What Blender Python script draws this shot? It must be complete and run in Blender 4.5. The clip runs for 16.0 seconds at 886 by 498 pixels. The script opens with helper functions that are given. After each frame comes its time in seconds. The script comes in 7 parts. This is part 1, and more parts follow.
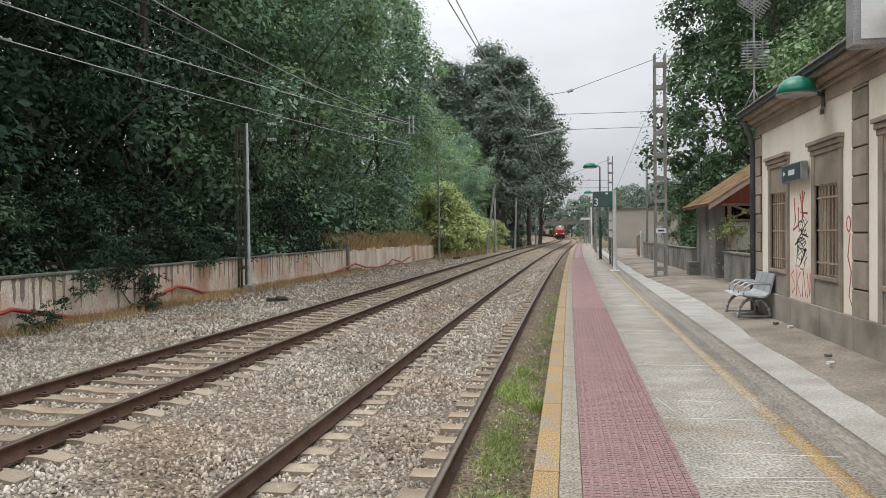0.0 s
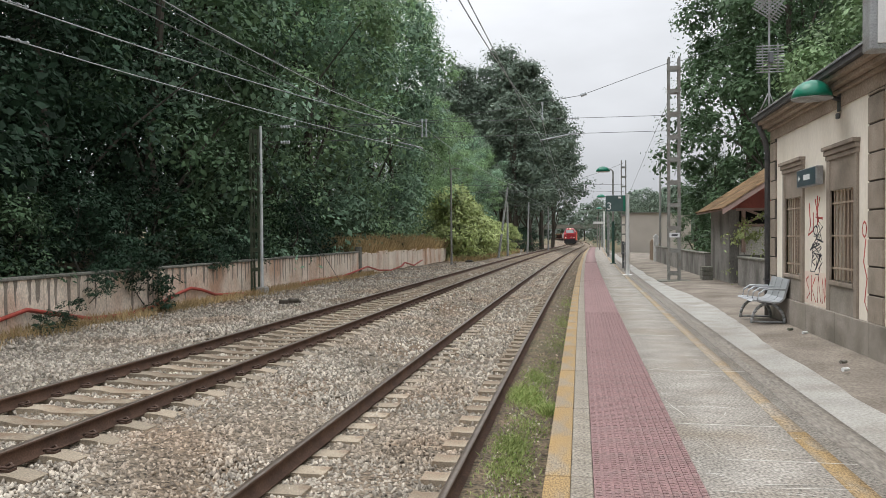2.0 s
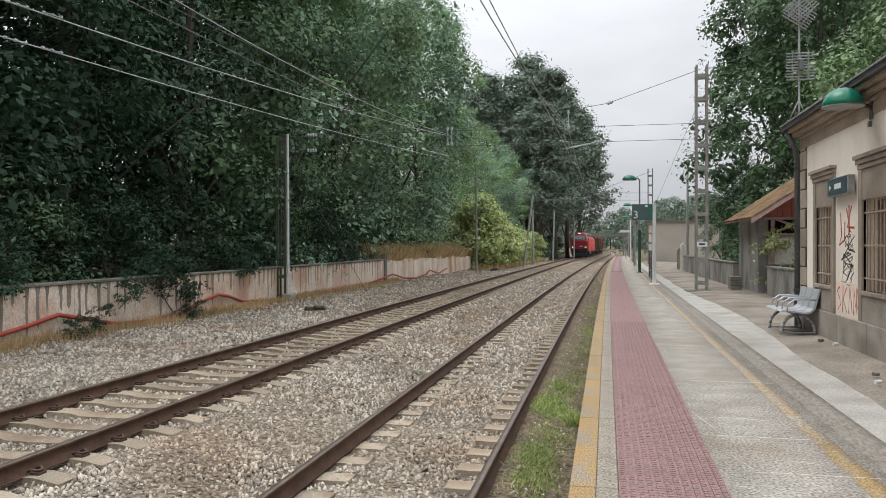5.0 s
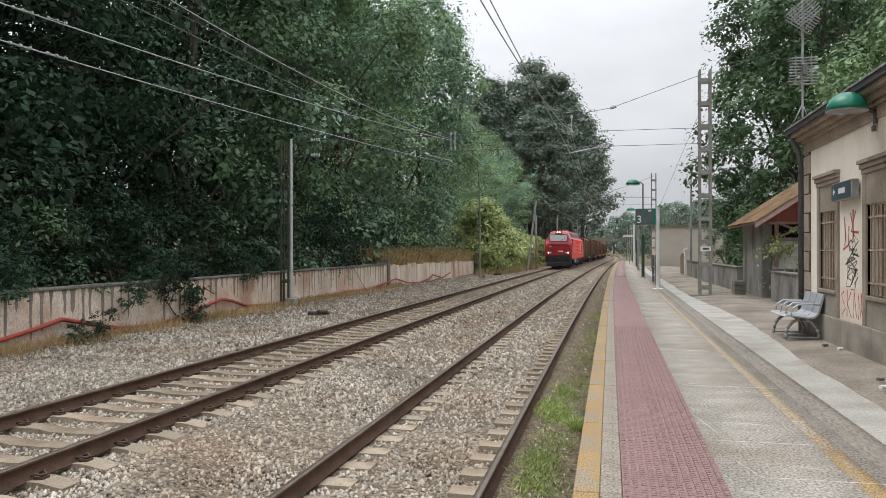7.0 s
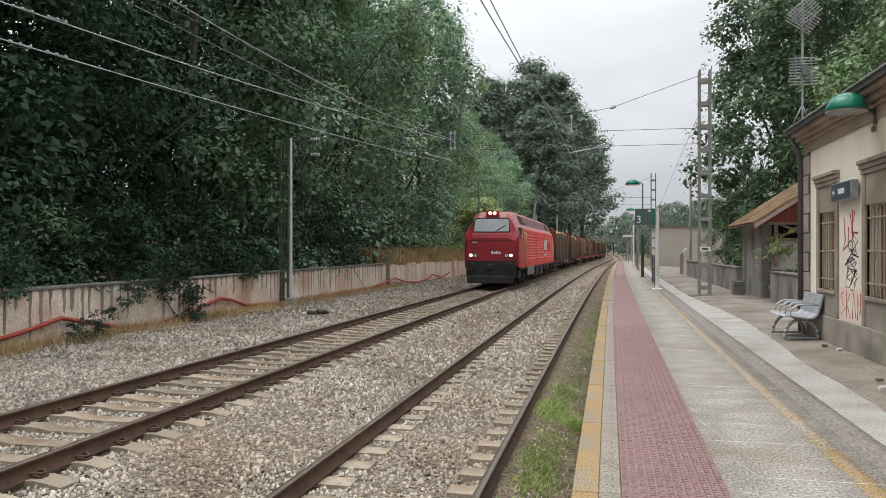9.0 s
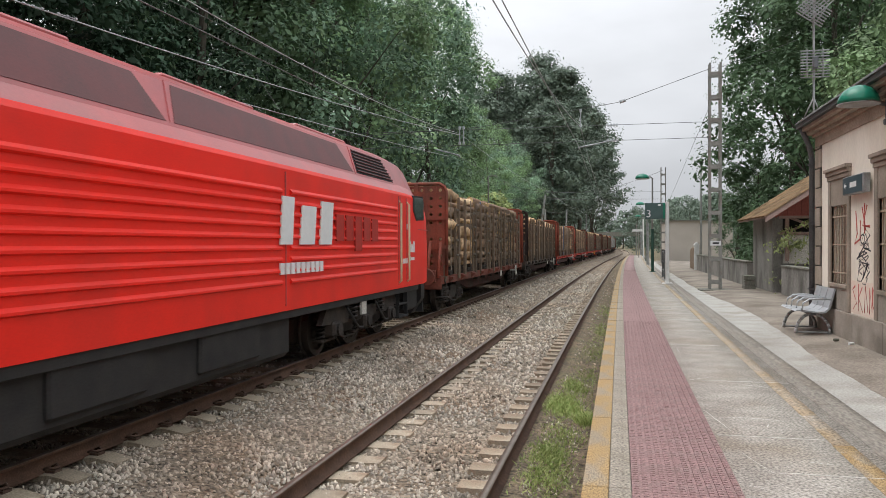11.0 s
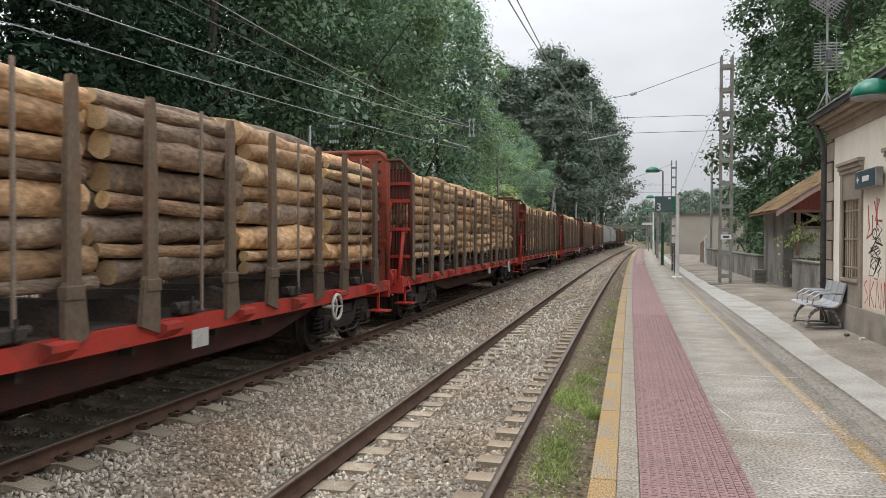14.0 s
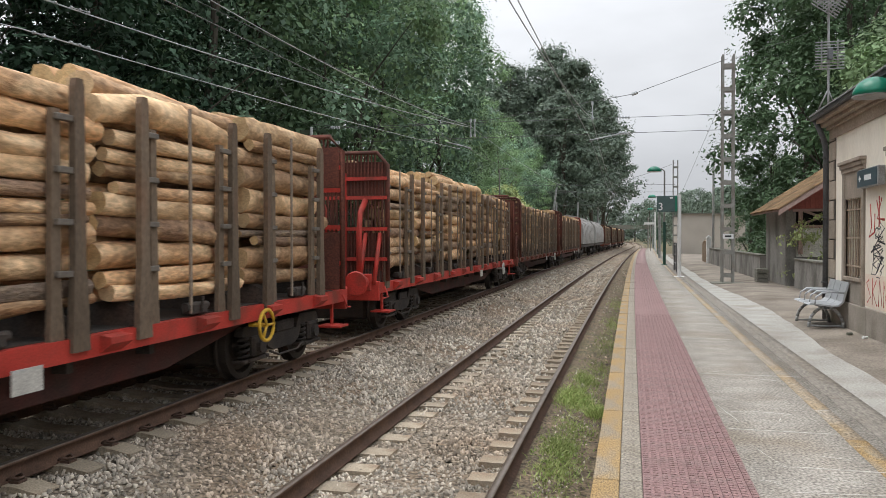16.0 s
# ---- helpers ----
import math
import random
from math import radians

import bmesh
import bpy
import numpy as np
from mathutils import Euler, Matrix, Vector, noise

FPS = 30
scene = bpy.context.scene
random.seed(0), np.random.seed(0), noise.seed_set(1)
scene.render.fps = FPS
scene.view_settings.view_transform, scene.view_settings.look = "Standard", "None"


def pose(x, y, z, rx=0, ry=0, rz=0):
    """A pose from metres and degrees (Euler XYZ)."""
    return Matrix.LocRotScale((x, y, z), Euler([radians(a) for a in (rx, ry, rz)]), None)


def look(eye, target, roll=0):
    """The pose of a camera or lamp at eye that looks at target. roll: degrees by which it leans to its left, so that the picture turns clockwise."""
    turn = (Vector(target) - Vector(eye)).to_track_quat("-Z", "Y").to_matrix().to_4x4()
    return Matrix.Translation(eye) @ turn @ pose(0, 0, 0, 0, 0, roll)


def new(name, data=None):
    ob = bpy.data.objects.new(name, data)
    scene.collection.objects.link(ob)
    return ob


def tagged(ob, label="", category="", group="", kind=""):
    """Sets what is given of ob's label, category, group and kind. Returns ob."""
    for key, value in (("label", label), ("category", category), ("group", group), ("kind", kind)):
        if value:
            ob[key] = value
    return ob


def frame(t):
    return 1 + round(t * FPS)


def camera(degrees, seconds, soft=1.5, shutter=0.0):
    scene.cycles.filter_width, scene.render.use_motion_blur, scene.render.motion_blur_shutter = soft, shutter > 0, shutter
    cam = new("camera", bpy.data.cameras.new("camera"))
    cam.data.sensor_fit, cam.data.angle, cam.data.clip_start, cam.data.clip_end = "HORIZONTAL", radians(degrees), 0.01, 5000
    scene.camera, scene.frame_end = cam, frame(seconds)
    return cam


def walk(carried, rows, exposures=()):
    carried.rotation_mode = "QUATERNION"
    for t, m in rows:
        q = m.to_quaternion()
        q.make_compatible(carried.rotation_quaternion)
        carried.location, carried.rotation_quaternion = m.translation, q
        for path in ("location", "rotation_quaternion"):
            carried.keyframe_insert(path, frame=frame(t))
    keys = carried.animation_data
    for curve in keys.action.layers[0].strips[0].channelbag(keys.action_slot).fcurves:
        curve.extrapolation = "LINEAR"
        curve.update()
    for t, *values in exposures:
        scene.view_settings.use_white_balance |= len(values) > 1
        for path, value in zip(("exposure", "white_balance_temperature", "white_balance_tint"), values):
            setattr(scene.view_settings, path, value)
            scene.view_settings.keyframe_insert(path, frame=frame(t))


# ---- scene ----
# ---- camera ----
cam = camera(60.0, 16.0, soft=0.8, shutter=0.06)
EYE = 1.55
TURN = [(0.0, -1.121, 0.654, 9.12), (0.5, -0.954, 0.646, 9.2), (1.0, -1.004, 0.333, 9.396), (1.5, -0.927, 0.237, 9.772),
        (2.0, -0.87, 0.345, 10.04), (2.5, -0.68, 0.57, 10.315), (3.0, -0.71, 0.472, 10.745), (3.5, -0.501, 0.23, 11.026),
        (4.0, -0.389, 0.001, 11.507), (5.2, -0.25, 0.12, 11.95), (6.5, -0.128, 0.217, 12.149), (7.0, 0.079, 0.083, 12.151),
        (7.5, -0.276, 0.024, 12.059), (8.0, -0.492, 0.102, 12.254), (8.5, 0.175, -0.06, 12.112), (9.0, 0.05, -0.041, 12.118),
        (9.2, 0.114, -0.15, 12.287), (10.3, -0.15, 0.02, 12.65), (11.5, -0.392, 0.162, 12.939), (12.0, -0.449, 0.095, 13.053),
        (12.5, -0.588, 0.011, 13.033), (13.0, -0.896, 0.114, 13.268), (13.5, -0.91, 0.082, 13.416), (14.0, -0.885, -0.14, 13.498),
        (14.5, -0.605, -0.168, 13.565), (15.0, -0.539, 0.074, 13.553), (15.5, -0.706, 0.126, 13.536), (16.0, -0.846, 0.098, 13.633)]
walk(cam, [(t, pose(0, 0, EYE, 90 + p, r, y)) for t, p, r, y in TURN])

# ---- world and light: an overcast day ----
scene.view_settings.exposure = 0.0
world = bpy.data.worlds.new("overcast_sky")
scene.world = world
world.use_nodes = True
wn, wl = world.node_tree.nodes, world.node_tree.links
wn.clear()
sky = wn.new("ShaderNodeTexSky")
sky.sky_type = 'NISHITA'
sky.sun_disc = False
sky.sun_elevation, sky.sun_rotation = radians(69), radians(-75)
sky.air_density, sky.dust_density = 1.0, 6.0
grey = wn.new("ShaderNodeHueSaturation")
grey.inputs["Saturation"].default_value = 0.12
wtc = wn.new("ShaderNodeTexCoord")
wmap = wn.new("ShaderNodeMapping")
wmap.inputs["Scale"].default_value = (2.2, 2.2, 6.0)
wno = wn.new("ShaderNodeTexNoise")
wno.inputs["Scale"].default_value = 1.6
wno.inputs["Detail"].default_value = 5
wra = wn.new("ShaderNodeMapRange")
wra.inputs["From Min"].default_value, wra.inputs["From Max"].default_value = 0.3, 0.7
wra.inputs["To Min"].default_value, wra.inputs["To Max"].default_value = 0.86, 1.08
cloud = wn.new("ShaderNodeMix")
cloud.data_type = 'RGBA'
cloud.inputs[0].default_value = 0.8
cloud.inputs[7].default_value = (7.6, 7.85, 8.3, 1)
wmul = wn.new("ShaderNodeVectorMath")
wmul.operation = 'SCALE'
wsep = wn.new("ShaderNodeSeparateXYZ")
wup = wn.new("ShaderNodeMapRange")  # an overcast sky is about three times brighter overhead than at the horizon
wup.inputs["From Min"].default_value, wup.inputs["From Max"].default_value = 0.0, 1.0
wup.inputs["To Min"].default_value, wup.inputs["To Max"].default_value = 0.80, 2.75
wboth = wn.new("ShaderNodeMath")
wboth.operation = 'MULTIPLY'
bg = wn.new("ShaderNodeBackground")
bg.inputs["Strength"].default_value = 0.1
wout = wn.new("ShaderNodeOutputWorld")
wl.new(sky.outputs[0], grey.inputs["Color"])
wl.new(grey.outputs[0], cloud.inputs[6])
wl.new(wtc.outputs["Generated"], wmap.inputs[0])
wl.new(wmap.outputs[0], wno.inputs["Vector"])
wl.new(wno.outputs[0], wra.inputs[0])
wl.new(cloud.outputs[2], wmul.inputs[0])
wl.new(wtc.outputs["Generated"], wsep.inputs[0])
wl.new(wsep.outputs[2], wup.inputs[0])
wl.new(wra.outputs[0], wboth.inputs[0])
wl.new(wup.outputs[0], wboth.inputs[1])
wl.new(wboth.outputs[0], wmul.inputs["Scale"])
wl.new(wmul.outputs[0], bg.inputs["Color"])
wl.new(bg.outputs[0], wout.inputs[0])
sun = new("sun", bpy.data.lights.new("sun", 'SUN'))
sun.data.energy, sun.data.angle, sun.data.color = 1.3, radians(35), (1.0, 0.97, 0.93)
sun.matrix_world = look((0, 0, 60), (22, -6, 0))

# ---- materials ----


def mat(name, c1, c2, scale=6.0, fine=70.0, rough=0.8, bump=0.25, metal=0.0, rnd=0.0, island=False, grain=0.25,
        stain=None, stain_scale=1.2, stain_amount=0.5, stretch=(1, 1, 1), depth=0.01, spec=0.4, tint=None):
    """A surface with two scales of variation, optional stains, and relief."""
    m = bpy.data.materials.new(name)
    m.use_nodes = True
    n, l = m.node_tree.nodes, m.node_tree.links
    b = n["Principled BSDF"]
    tc = n.new("ShaderNodeTexCoord")
    mp = n.new("ShaderNodeMapping")
    mp.inputs["Scale"].default_value = stretch
    l.new(tc.outputs["Object"], mp.inputs[0])

    def noise_tex(s, detail=5.0):
        t = n.new("ShaderNodeTexNoise")
        t.inputs["Scale"].default_value, t.inputs["Detail"].default_value = s, detail
        l.new(mp.outputs[0], t.inputs["Vector"])
        return t

    def ramp(src, lo, hi):
        r = n.new("ShaderNodeMapRange")
        r.inputs["From Min"].default_value, r.inputs["From Max"].default_value = lo, hi
        l.new(src, r.inputs[0])
        return r.outputs[0]

    def mix(f, a, c, mode='MIX'):
        x = n.new("ShaderNodeMix")
        x.data_type, x.blend_type = 'RGBA', mode
        for k, v in ((0, f), (6, a), (7, c)):
            if isinstance(v, tuple):
                x.inputs[k].default_value = (*v, 1)
            elif isinstance(v, (int, float)):
                x.inputs[k].default_value = v
            else:
                l.new(v, x.inputs[k])
        return x.outputs[2]
    big, small = noise_tex(scale), noise_tex(fine)
    col = mix(ramp(big.outputs[0], 0.35, 0.65), c1, c2)
    if stain:
        st = noise_tex(stain_scale, 7)
        sm = n.new("ShaderNodeMath")
        sm.operation = 'MULTIPLY'
        sm.inputs[1].default_value = stain_amount
        l.new(ramp(st.outputs[0], 0.48, 0.68), sm.inputs[0])
        col = mix(sm.outputs[0], col, stain)
    if tint:
        r1 = n.new("ShaderNodeMath")
        r1.operation = 'MULTIPLY'
        r1.inputs[1].default_value = 7.31
        l.new(n.new("ShaderNodeObjectInfo").outputs["Random"], r1.inputs[0])
        r2 = n.new("ShaderNodeMath")
        r2.operation = 'FRACT'
        l.new(r1.outputs[0], r2.inputs[0])
        col = mix(ramp(r2.outputs[0], 0.2, 1.3), col, tint)
    if grain:
        g = n.new("ShaderNodeMapRange")
        g.inputs["From Min"].default_value, g.inputs["From Max"].default_value = 0.3, 0.7
        g.inputs["To Min"].default_value, g.inputs["To Max"].default_value = 1 - grain, 1 + grain
        l.new(small.outputs[0], g.inputs[0])
        v = n.new("ShaderNodeHueSaturation")
        l.new(col, v.inputs["Color"])
        l.new(g.outputs[0], v.inputs["Value"])
        col = v.outputs[0]
    if rnd:
        src = n.new("ShaderNodeNewGeometry").outputs["Random Per Island"] if island else n.new("ShaderNodeObjectInfo").outputs["Random"]
        g = n.new("ShaderNodeMapRange")
        g.inputs["To Min"].default_value, g.inputs["To Max"].default_value = 1 - rnd, 1 + rnd
        l.new(src, g.inputs[0])
        v = n.new("ShaderNodeHueSaturation")
        l.new(col, v.inputs["Color"])
        l.new(g.outputs[0], v.inputs["Value"])
        col = v.outputs[0]
    l.new(col, b.inputs["Base Color"])
    b.inputs["Roughness"].default_value, b.inputs["Metallic"].default_value = rough, metal
    b.inputs["Specular IOR Level"].default_value = spec
    if bump:
        bp = n.new("ShaderNodeBump")
        bp.inputs["Strength"].default_value, bp.inputs["Distance"].default_value = bump, depth
        l.new(small.outputs[0], bp.inputs["Height"])
        l.new(bp.outputs[0], b.inputs["Normal"])
    return m


def leaf_mat(name, c1, c2, rnd=0.45):
    """Leaves: two greens by leaf, with light coming through."""
    m = bpy.data.materials.new(name)
    m.use_nodes = True
    n, l = m.node_tree.nodes, m.node_tree.links
    b = n["Principled BSDF"]
    geo = n.new("ShaderNodeNewGeometry")
    x = n.new("ShaderNodeMix")
    x.data_type = 'RGBA'
    x.inputs[6].default_value, x.inputs[7].default_value = (*c1, 1), (*c2, 1)
    l.new(geo.outputs["Random Per Island"], x.inputs[0])
    tc = n.new("ShaderNodeTexCoord")
    no = n.new("ShaderNodeTexNoise")
    no.inputs["Scale"].default_value = 0.35
    l.new(tc.outputs["Object"], no.inputs["Vector"])
    g = n.new("ShaderNodeMapRange")
    g.inputs["From Min"].default_value, g.inputs["From Max"].default_value = 0.3, 0.7
    g.inputs["To Min"].default_value, g.inputs["To Max"].default_value = 1 - rnd, 1 + rnd
    l.new(no.outputs[0], g.inputs[0])
    v = n.new("ShaderNodeHueSaturation")
    l.new(x.outputs[2], v.inputs["Color"])
    l.new(g.outputs[0], v.inputs["Value"])
    l.new(v.outputs[0], b.inputs["Base Color"])
    b.inputs["Roughness"].default_value = 0.55
    b.inputs["Specular IOR Level"].default_value = 0.18
    tr = n.new("ShaderNodeBsdfTranslucent")
    l.new(v.outputs[0], tr.inputs[0])
    ms = n.new("ShaderNodeMixShader")
    ms.inputs[0].default_value = 0.15
    l.new(b.outputs[0], ms.inputs[1])
    l.new(tr.outputs[0], ms.inputs[2])
    l.new(ms.outputs[0], n["Material Output"].inputs[0])
    return m


def glow(name, colour, strength):
    m = bpy.data.materials.new(name)
    m.use_nodes = True
    b = m.node_tree.nodes["Principled BSDF"]
    b.inputs["Base Color"].default_value = (*colour, 1)
    b.inputs["Emission Color"].default_value = (*colour, 1)
    b.inputs["Emission Strength"].default_value = strength
    return m


M = {
    # darker than the loose stones, so the bed's colour paints shade between them
    "ballast": mat("ballast", (0.25, 0.205, 0.155), (0.165, 0.135, 0.10), 0.5, 22, 0.95, 1.0, grain=0.85, stain=(0.19, 0.12, 0.07), stain_scale=0.35, stain_amount=0.7, depth=0.06),
    "stone_chip": mat("stone_chip", (0.44, 0.395, 0.33), (0.31, 0.275, 0.225), 0.8, 40, 0.92, 0.3, rnd=0.55, island=True, stain=(0.31, 0.21, 0.135), stain_scale=0.45, stain_amount=0.55),
    "sleeper": mat("sleeper", (0.34, 0.285, 0.215), (0.265, 0.22, 0.16), 3, 60, 0.92, 0.35, rnd=0.2, grain=0.3, stain=(0.21, 0.14, 0.09), stain_scale=2.5, stain_amount=0.8),
    "rail_side": mat("rail_side", (0.085, 0.05, 0.035), (0.13, 0.075, 0.05), 4, 50, 0.85, 0.3, metal=0.1),
    "rail_top": mat("rail_top", (0.16, 0.125, 0.10), (0.22, 0.18, 0.15), 5, 90, 0.4, 0.1, metal=0.7),
    "clip": mat("clip", (0.07, 0.045, 0.03), (0.1, 0.06, 0.045), 20, 90, 0.8, 0.2),
    "earth": mat("earth", (0.17, 0.13, 0.078), (0.105, 0.10, 0.052), 0.7, 18, 0.95, 0.9, grain=0.5, depth=0.04),
    "paving": mat("paving", (0.35, 0.325, 0.29), (0.265, 0.243, 0.212), 2.6, 48, 0.9, 0.45, grain=0.65, stain=(0.235, 0.198, 0.155), stain_scale=0.9, stain_amount=0.85),
    "edge_stone": mat("edge_stone", (0.295, 0.262, 0.215), (0.22, 0.195, 0.16), 5, 50, 0.88, 0.4, grain=0.6, rnd=0.04, stain=(0.21, 0.175, 0.13), stain_scale=2.2, stain_amount=0.6),
    "tactile": mat("tactile", (0.285, 0.178, 0.172), (0.225, 0.14, 0.137), 3, 60, 0.88, 0.3, rnd=0.04, grain=0.4, stain=(0.31, 0.265, 0.24), stain_scale=2.6, stain_amount=0.5),
    "yellow": mat("yellow", (0.325, 0.213, 0.09), (0.30, 0.22, 0.125), 3, 60, 0.87, 0.5, rnd=0.06, grain=0.55, stain=(0.255, 0.22, 0.17), stain_scale=3.2, stain_amount=1.0, stretch=(1.6, 0.6, 1)),
    "yellow_worn": mat("yellow_worn", (0.34, 0.25, 0.145), (0.315, 0.265, 0.205), 1.4, 42, 0.9, 0.45, grain=0.6, stain=(0.30, 0.275, 0.24), stain_scale=1.2, stain_amount=1.0),
    "concrete": mat("concrete", (0.40, 0.39, 0.36), (0.325, 0.312, 0.285), 1.2, 40, 0.9, 0.35, grain=0.25, stain=(0.25, 0.225, 0.19), stain_scale=1.1, stain_amount=0.8),
    "yard": mat("yard", (0.30, 0.26, 0.215), (0.20, 0.172, 0.142), 0.8, 35, 0.9, 0.4, grain=0.3, stain=(0.13, 0.105, 0.082), stain_scale=0.7, stain_amount=0.9),
    "gutter": mat("gutter", (0.245, 0.222, 0.192), (0.195, 0.176, 0.152), 2, 40, 0.88, 0.35, grain=0.35, stretch=(1, 0.3, 1), stain=(0.20, 0.165, 0.13), stain_scale=1.5, stain_amount=0.6),
    "asphalt": mat("asphalt", (0.25, 0.255, 0.265), (0.19, 0.195, 0.205), 1.5, 60, 0.85, 0.3),
    "plaster": mat("plaster", (0.86, 0.80, 0.70), (0.80, 0.735, 0.63), 1.5, 30, 0.9, 0.2, grain=0.05, stain=(0.58, 0.51, 0.42), stain_scale=1.3, stain_amount=0.4, stretch=(1, 1, 0.45)),
    "granite": mat("granite", (0.36, 0.30, 0.245), (0.27, 0.225, 0.18), 3, 90, 0.85, 0.25, grain=0.25, rnd=0.12, stain=(0.17, 0.15, 0.12), stain_scale=2.0, stain_amount=0.5),
    "plinth": mat("plinth", (0.34, 0.30, 0.26), (0.25, 0.225, 0.19), 2, 60, 0.9, 0.25, stain=(0.14, 0.125, 0.1), stain_scale=1.6, stain_amount=0.7),
    "joint": mat("joint", (0.05, 0.042, 0.035), (0.07, 0.06, 0.05), 8, 60, 0.95, 0.2),
    "dark_wood": mat("dark_wood", (0.16, 0.12, 0.09), (0.22, 0.165, 0.12), 3, 60, 0.8, 0.3, stretch=(1, 1, 0.15)),
    "iron": mat("iron", (0.36, 0.28, 0.21), (0.44, 0.35, 0.27), 20, 90, 0.7, 0.2, metal=0.3),
    "eave": mat("eave", (0.40, 0.32, 0.25), (0.31, 0.245, 0.19), 2, 30, 0.85, 0.2, stain=(0.2, 0.15, 0.11), stain_scale=1.5, stain_amount=0.5),
    "slate": mat("slate", (0.075, 0.075, 0.08), (0.10, 0.098, 0.095), 3, 40, 0.7, 0.3),
    "white_paint": mat("white_paint", (0.74, 0.74, 0.72), (0.66, 0.66, 0.64), 3, 60, 0.5, 0.08, grain=0.05, stain=(0.5, 0.48, 0.44), stain_scale=2, stain_amount=0.3),
    "galv": mat("galv", (0.36, 0.37, 0.37), (0.28, 0.285, 0.285), 6, 60, 0.55, 0.12, metal=0.35, stain=(0.2, 0.16, 0.12), stain_scale=3, stain_amount=0.4),
    "mast": mat("mast", (0.28, 0.28, 0.26), (0.22, 0.215, 0.195), 4, 60, 0.7, 0.2, stain=(0.18, 0.13, 0.10), stain_scale=2.2, stain_amount=0.5),
    "mast_green": mat("mast_green", (0.055, 0.075, 0.045), (0.085, 0.095, 0.06), 4, 60, 0.8, 0.25),
    "bench": mat("bench", (0.48, 0.50, 0.52), (0.41, 0.43, 0.45), 8, 120, 0.45, 0.1, metal=0.3, grain=0.1),
    "bench_leg": mat("bench_leg", (0.11, 0.115, 0.12), (0.15, 0.155, 0.16), 8, 90, 0.5, 0.1, metal=0.4),
    "green_lamp": mat("green_lamp", (0.012, 0.19, 0.115), (0.01, 0.155, 0.095), 6, 60, 0.3, 0.05, grain=0.05),
    "green_post": mat("green_post", (0.03, 0.075, 0.055), (0.04, 0.095, 0.07), 6, 60, 0.5, 0.1),
    "sign_green": mat("sign_green", (0.06, 0.105, 0.10), (0.075, 0.12, 0.115), 4, 60, 0.45, 0.05, grain=0.05),
    "sign_blue": mat("sign_blue", (0.045, 0.075, 0.095), (0.055, 0.085, 0.105), 4, 60, 0.4, 0.05, grain=0.05),
    "letter_white": mat("letter_white", (0.75, 0.76, 0.76), (0.7, 0.71, 0.71), 10, 90, 0.5, 0.0, grain=0.05),
    "tile": mat("tile", (0.215, 0.125, 0.065), (0.155, 0.11, 0.055), 3, 40, 0.95, 0.5, rnd=0.4, grain=0.35, stain=(0.13, 0.125, 0.045), stain_scale=1.6, stain_amount=0.9),
    "red_board": mat("red_board", (0.40, 0.125, 0.105), (0.32, 0.10, 0.085), 3, 50, 0.85, 0.25, grain=0.2, stretch=(1, 1, 0.3)),
    "old_beam": mat("old_beam", (0.36, 0.24, 0.21), (0.44, 0.32, 0.285), 4, 50, 0.88, 0.3),
    "old_wall": mat("old_wall", (0.30, 0.285, 0.265), (0.21, 0.20, 0.185), 1.2, 30, 0.95, 0.4, stain=(0.09, 0.085, 0.075), stain_scale=1.2, stain_amount=0.8, stretch=(1, 1, 0.5)),
    "lime": mat("lime", (0.80, 0.78, 0.74), (0.72, 0.70, 0.66), 2, 30, 0.9, 0.2, stain=(0.35, 0.33, 0.29), stain_scale=1.3, stain_amount=0.5),
    "track_wall": mat("track_wall", (0.78, 0.68, 0.57), (0.62, 0.52, 0.42), 0.9, 25, 0.95, 0.5, grain=0.25, stain=(0.46, 0.25, 0.15), stain_scale=0.7, stain_amount=0.75, stretch=(1, 1, 0.7)),
    "wall_cap": mat("wall_cap", (0.21, 0.20, 0.175), (0.13, 0.135, 0.105), 2, 30, 0.95, 0.5, grain=0.4),
    "drip": mat("drip", (0.20, 0.17, 0.14), (0.30, 0.255, 0.205), 3, 40, 0.95, 0.3, grain=0.4),
    "soil": mat("soil", (0.175, 0.13, 0.085), (0.10, 0.078, 0.052), 2.5, 24, 0.95, 0.9, grain=0.85, stain=(0.10, 0.10, 0.045), stain_scale=1.0, stain_amount=0.5, depth=0.03),
    "conduit": mat("conduit", (0.42, 0.07, 0.045), (0.33, 0.06, 0.04), 3, 40, 0.6, 0.2),
    "pole_pale": mat("pole_pale", (0.58, 0.60, 0.60), (0.48, 0.50, 0.50), 3, 50, 0.5, 0.1, grain=0.1),
    "wire": mat("wire", (0.10, 0.105, 0.105), (0.16, 0.165, 0.165), 2, 20, 0.6, 0.0, metal=0.3),
    "wire_pale": mat("wire_pale", (0.42, 0.44, 0.45), (0.34, 0.36, 0.37), 2, 20, 0.5, 0.0, metal=0.3),
    "insulator": mat("insulator", (0.5, 0.53, 0.55), (0.4, 0.43, 0.45), 8, 60, 0.3, 0.0),
    "bark_tree": mat("bark_tree", (0.07, 0.06, 0.048), (0.10, 0.088, 0.07), 2, 20, 0.95, 0.6, stretch=(1, 1, 0.25), depth=0.03),
    "house": mat("house", (0.50, 0.455, 0.40), (0.45, 0.405, 0.355), 0.6, 15, 0.9, 0.1, grain=0.06),
    "scratch": mat("scratch", (0.64, 0.62, 0.58), (0.50, 0.48, 0.44), 6, 60, 0.9, 0.1, grain=0.2),
    # train
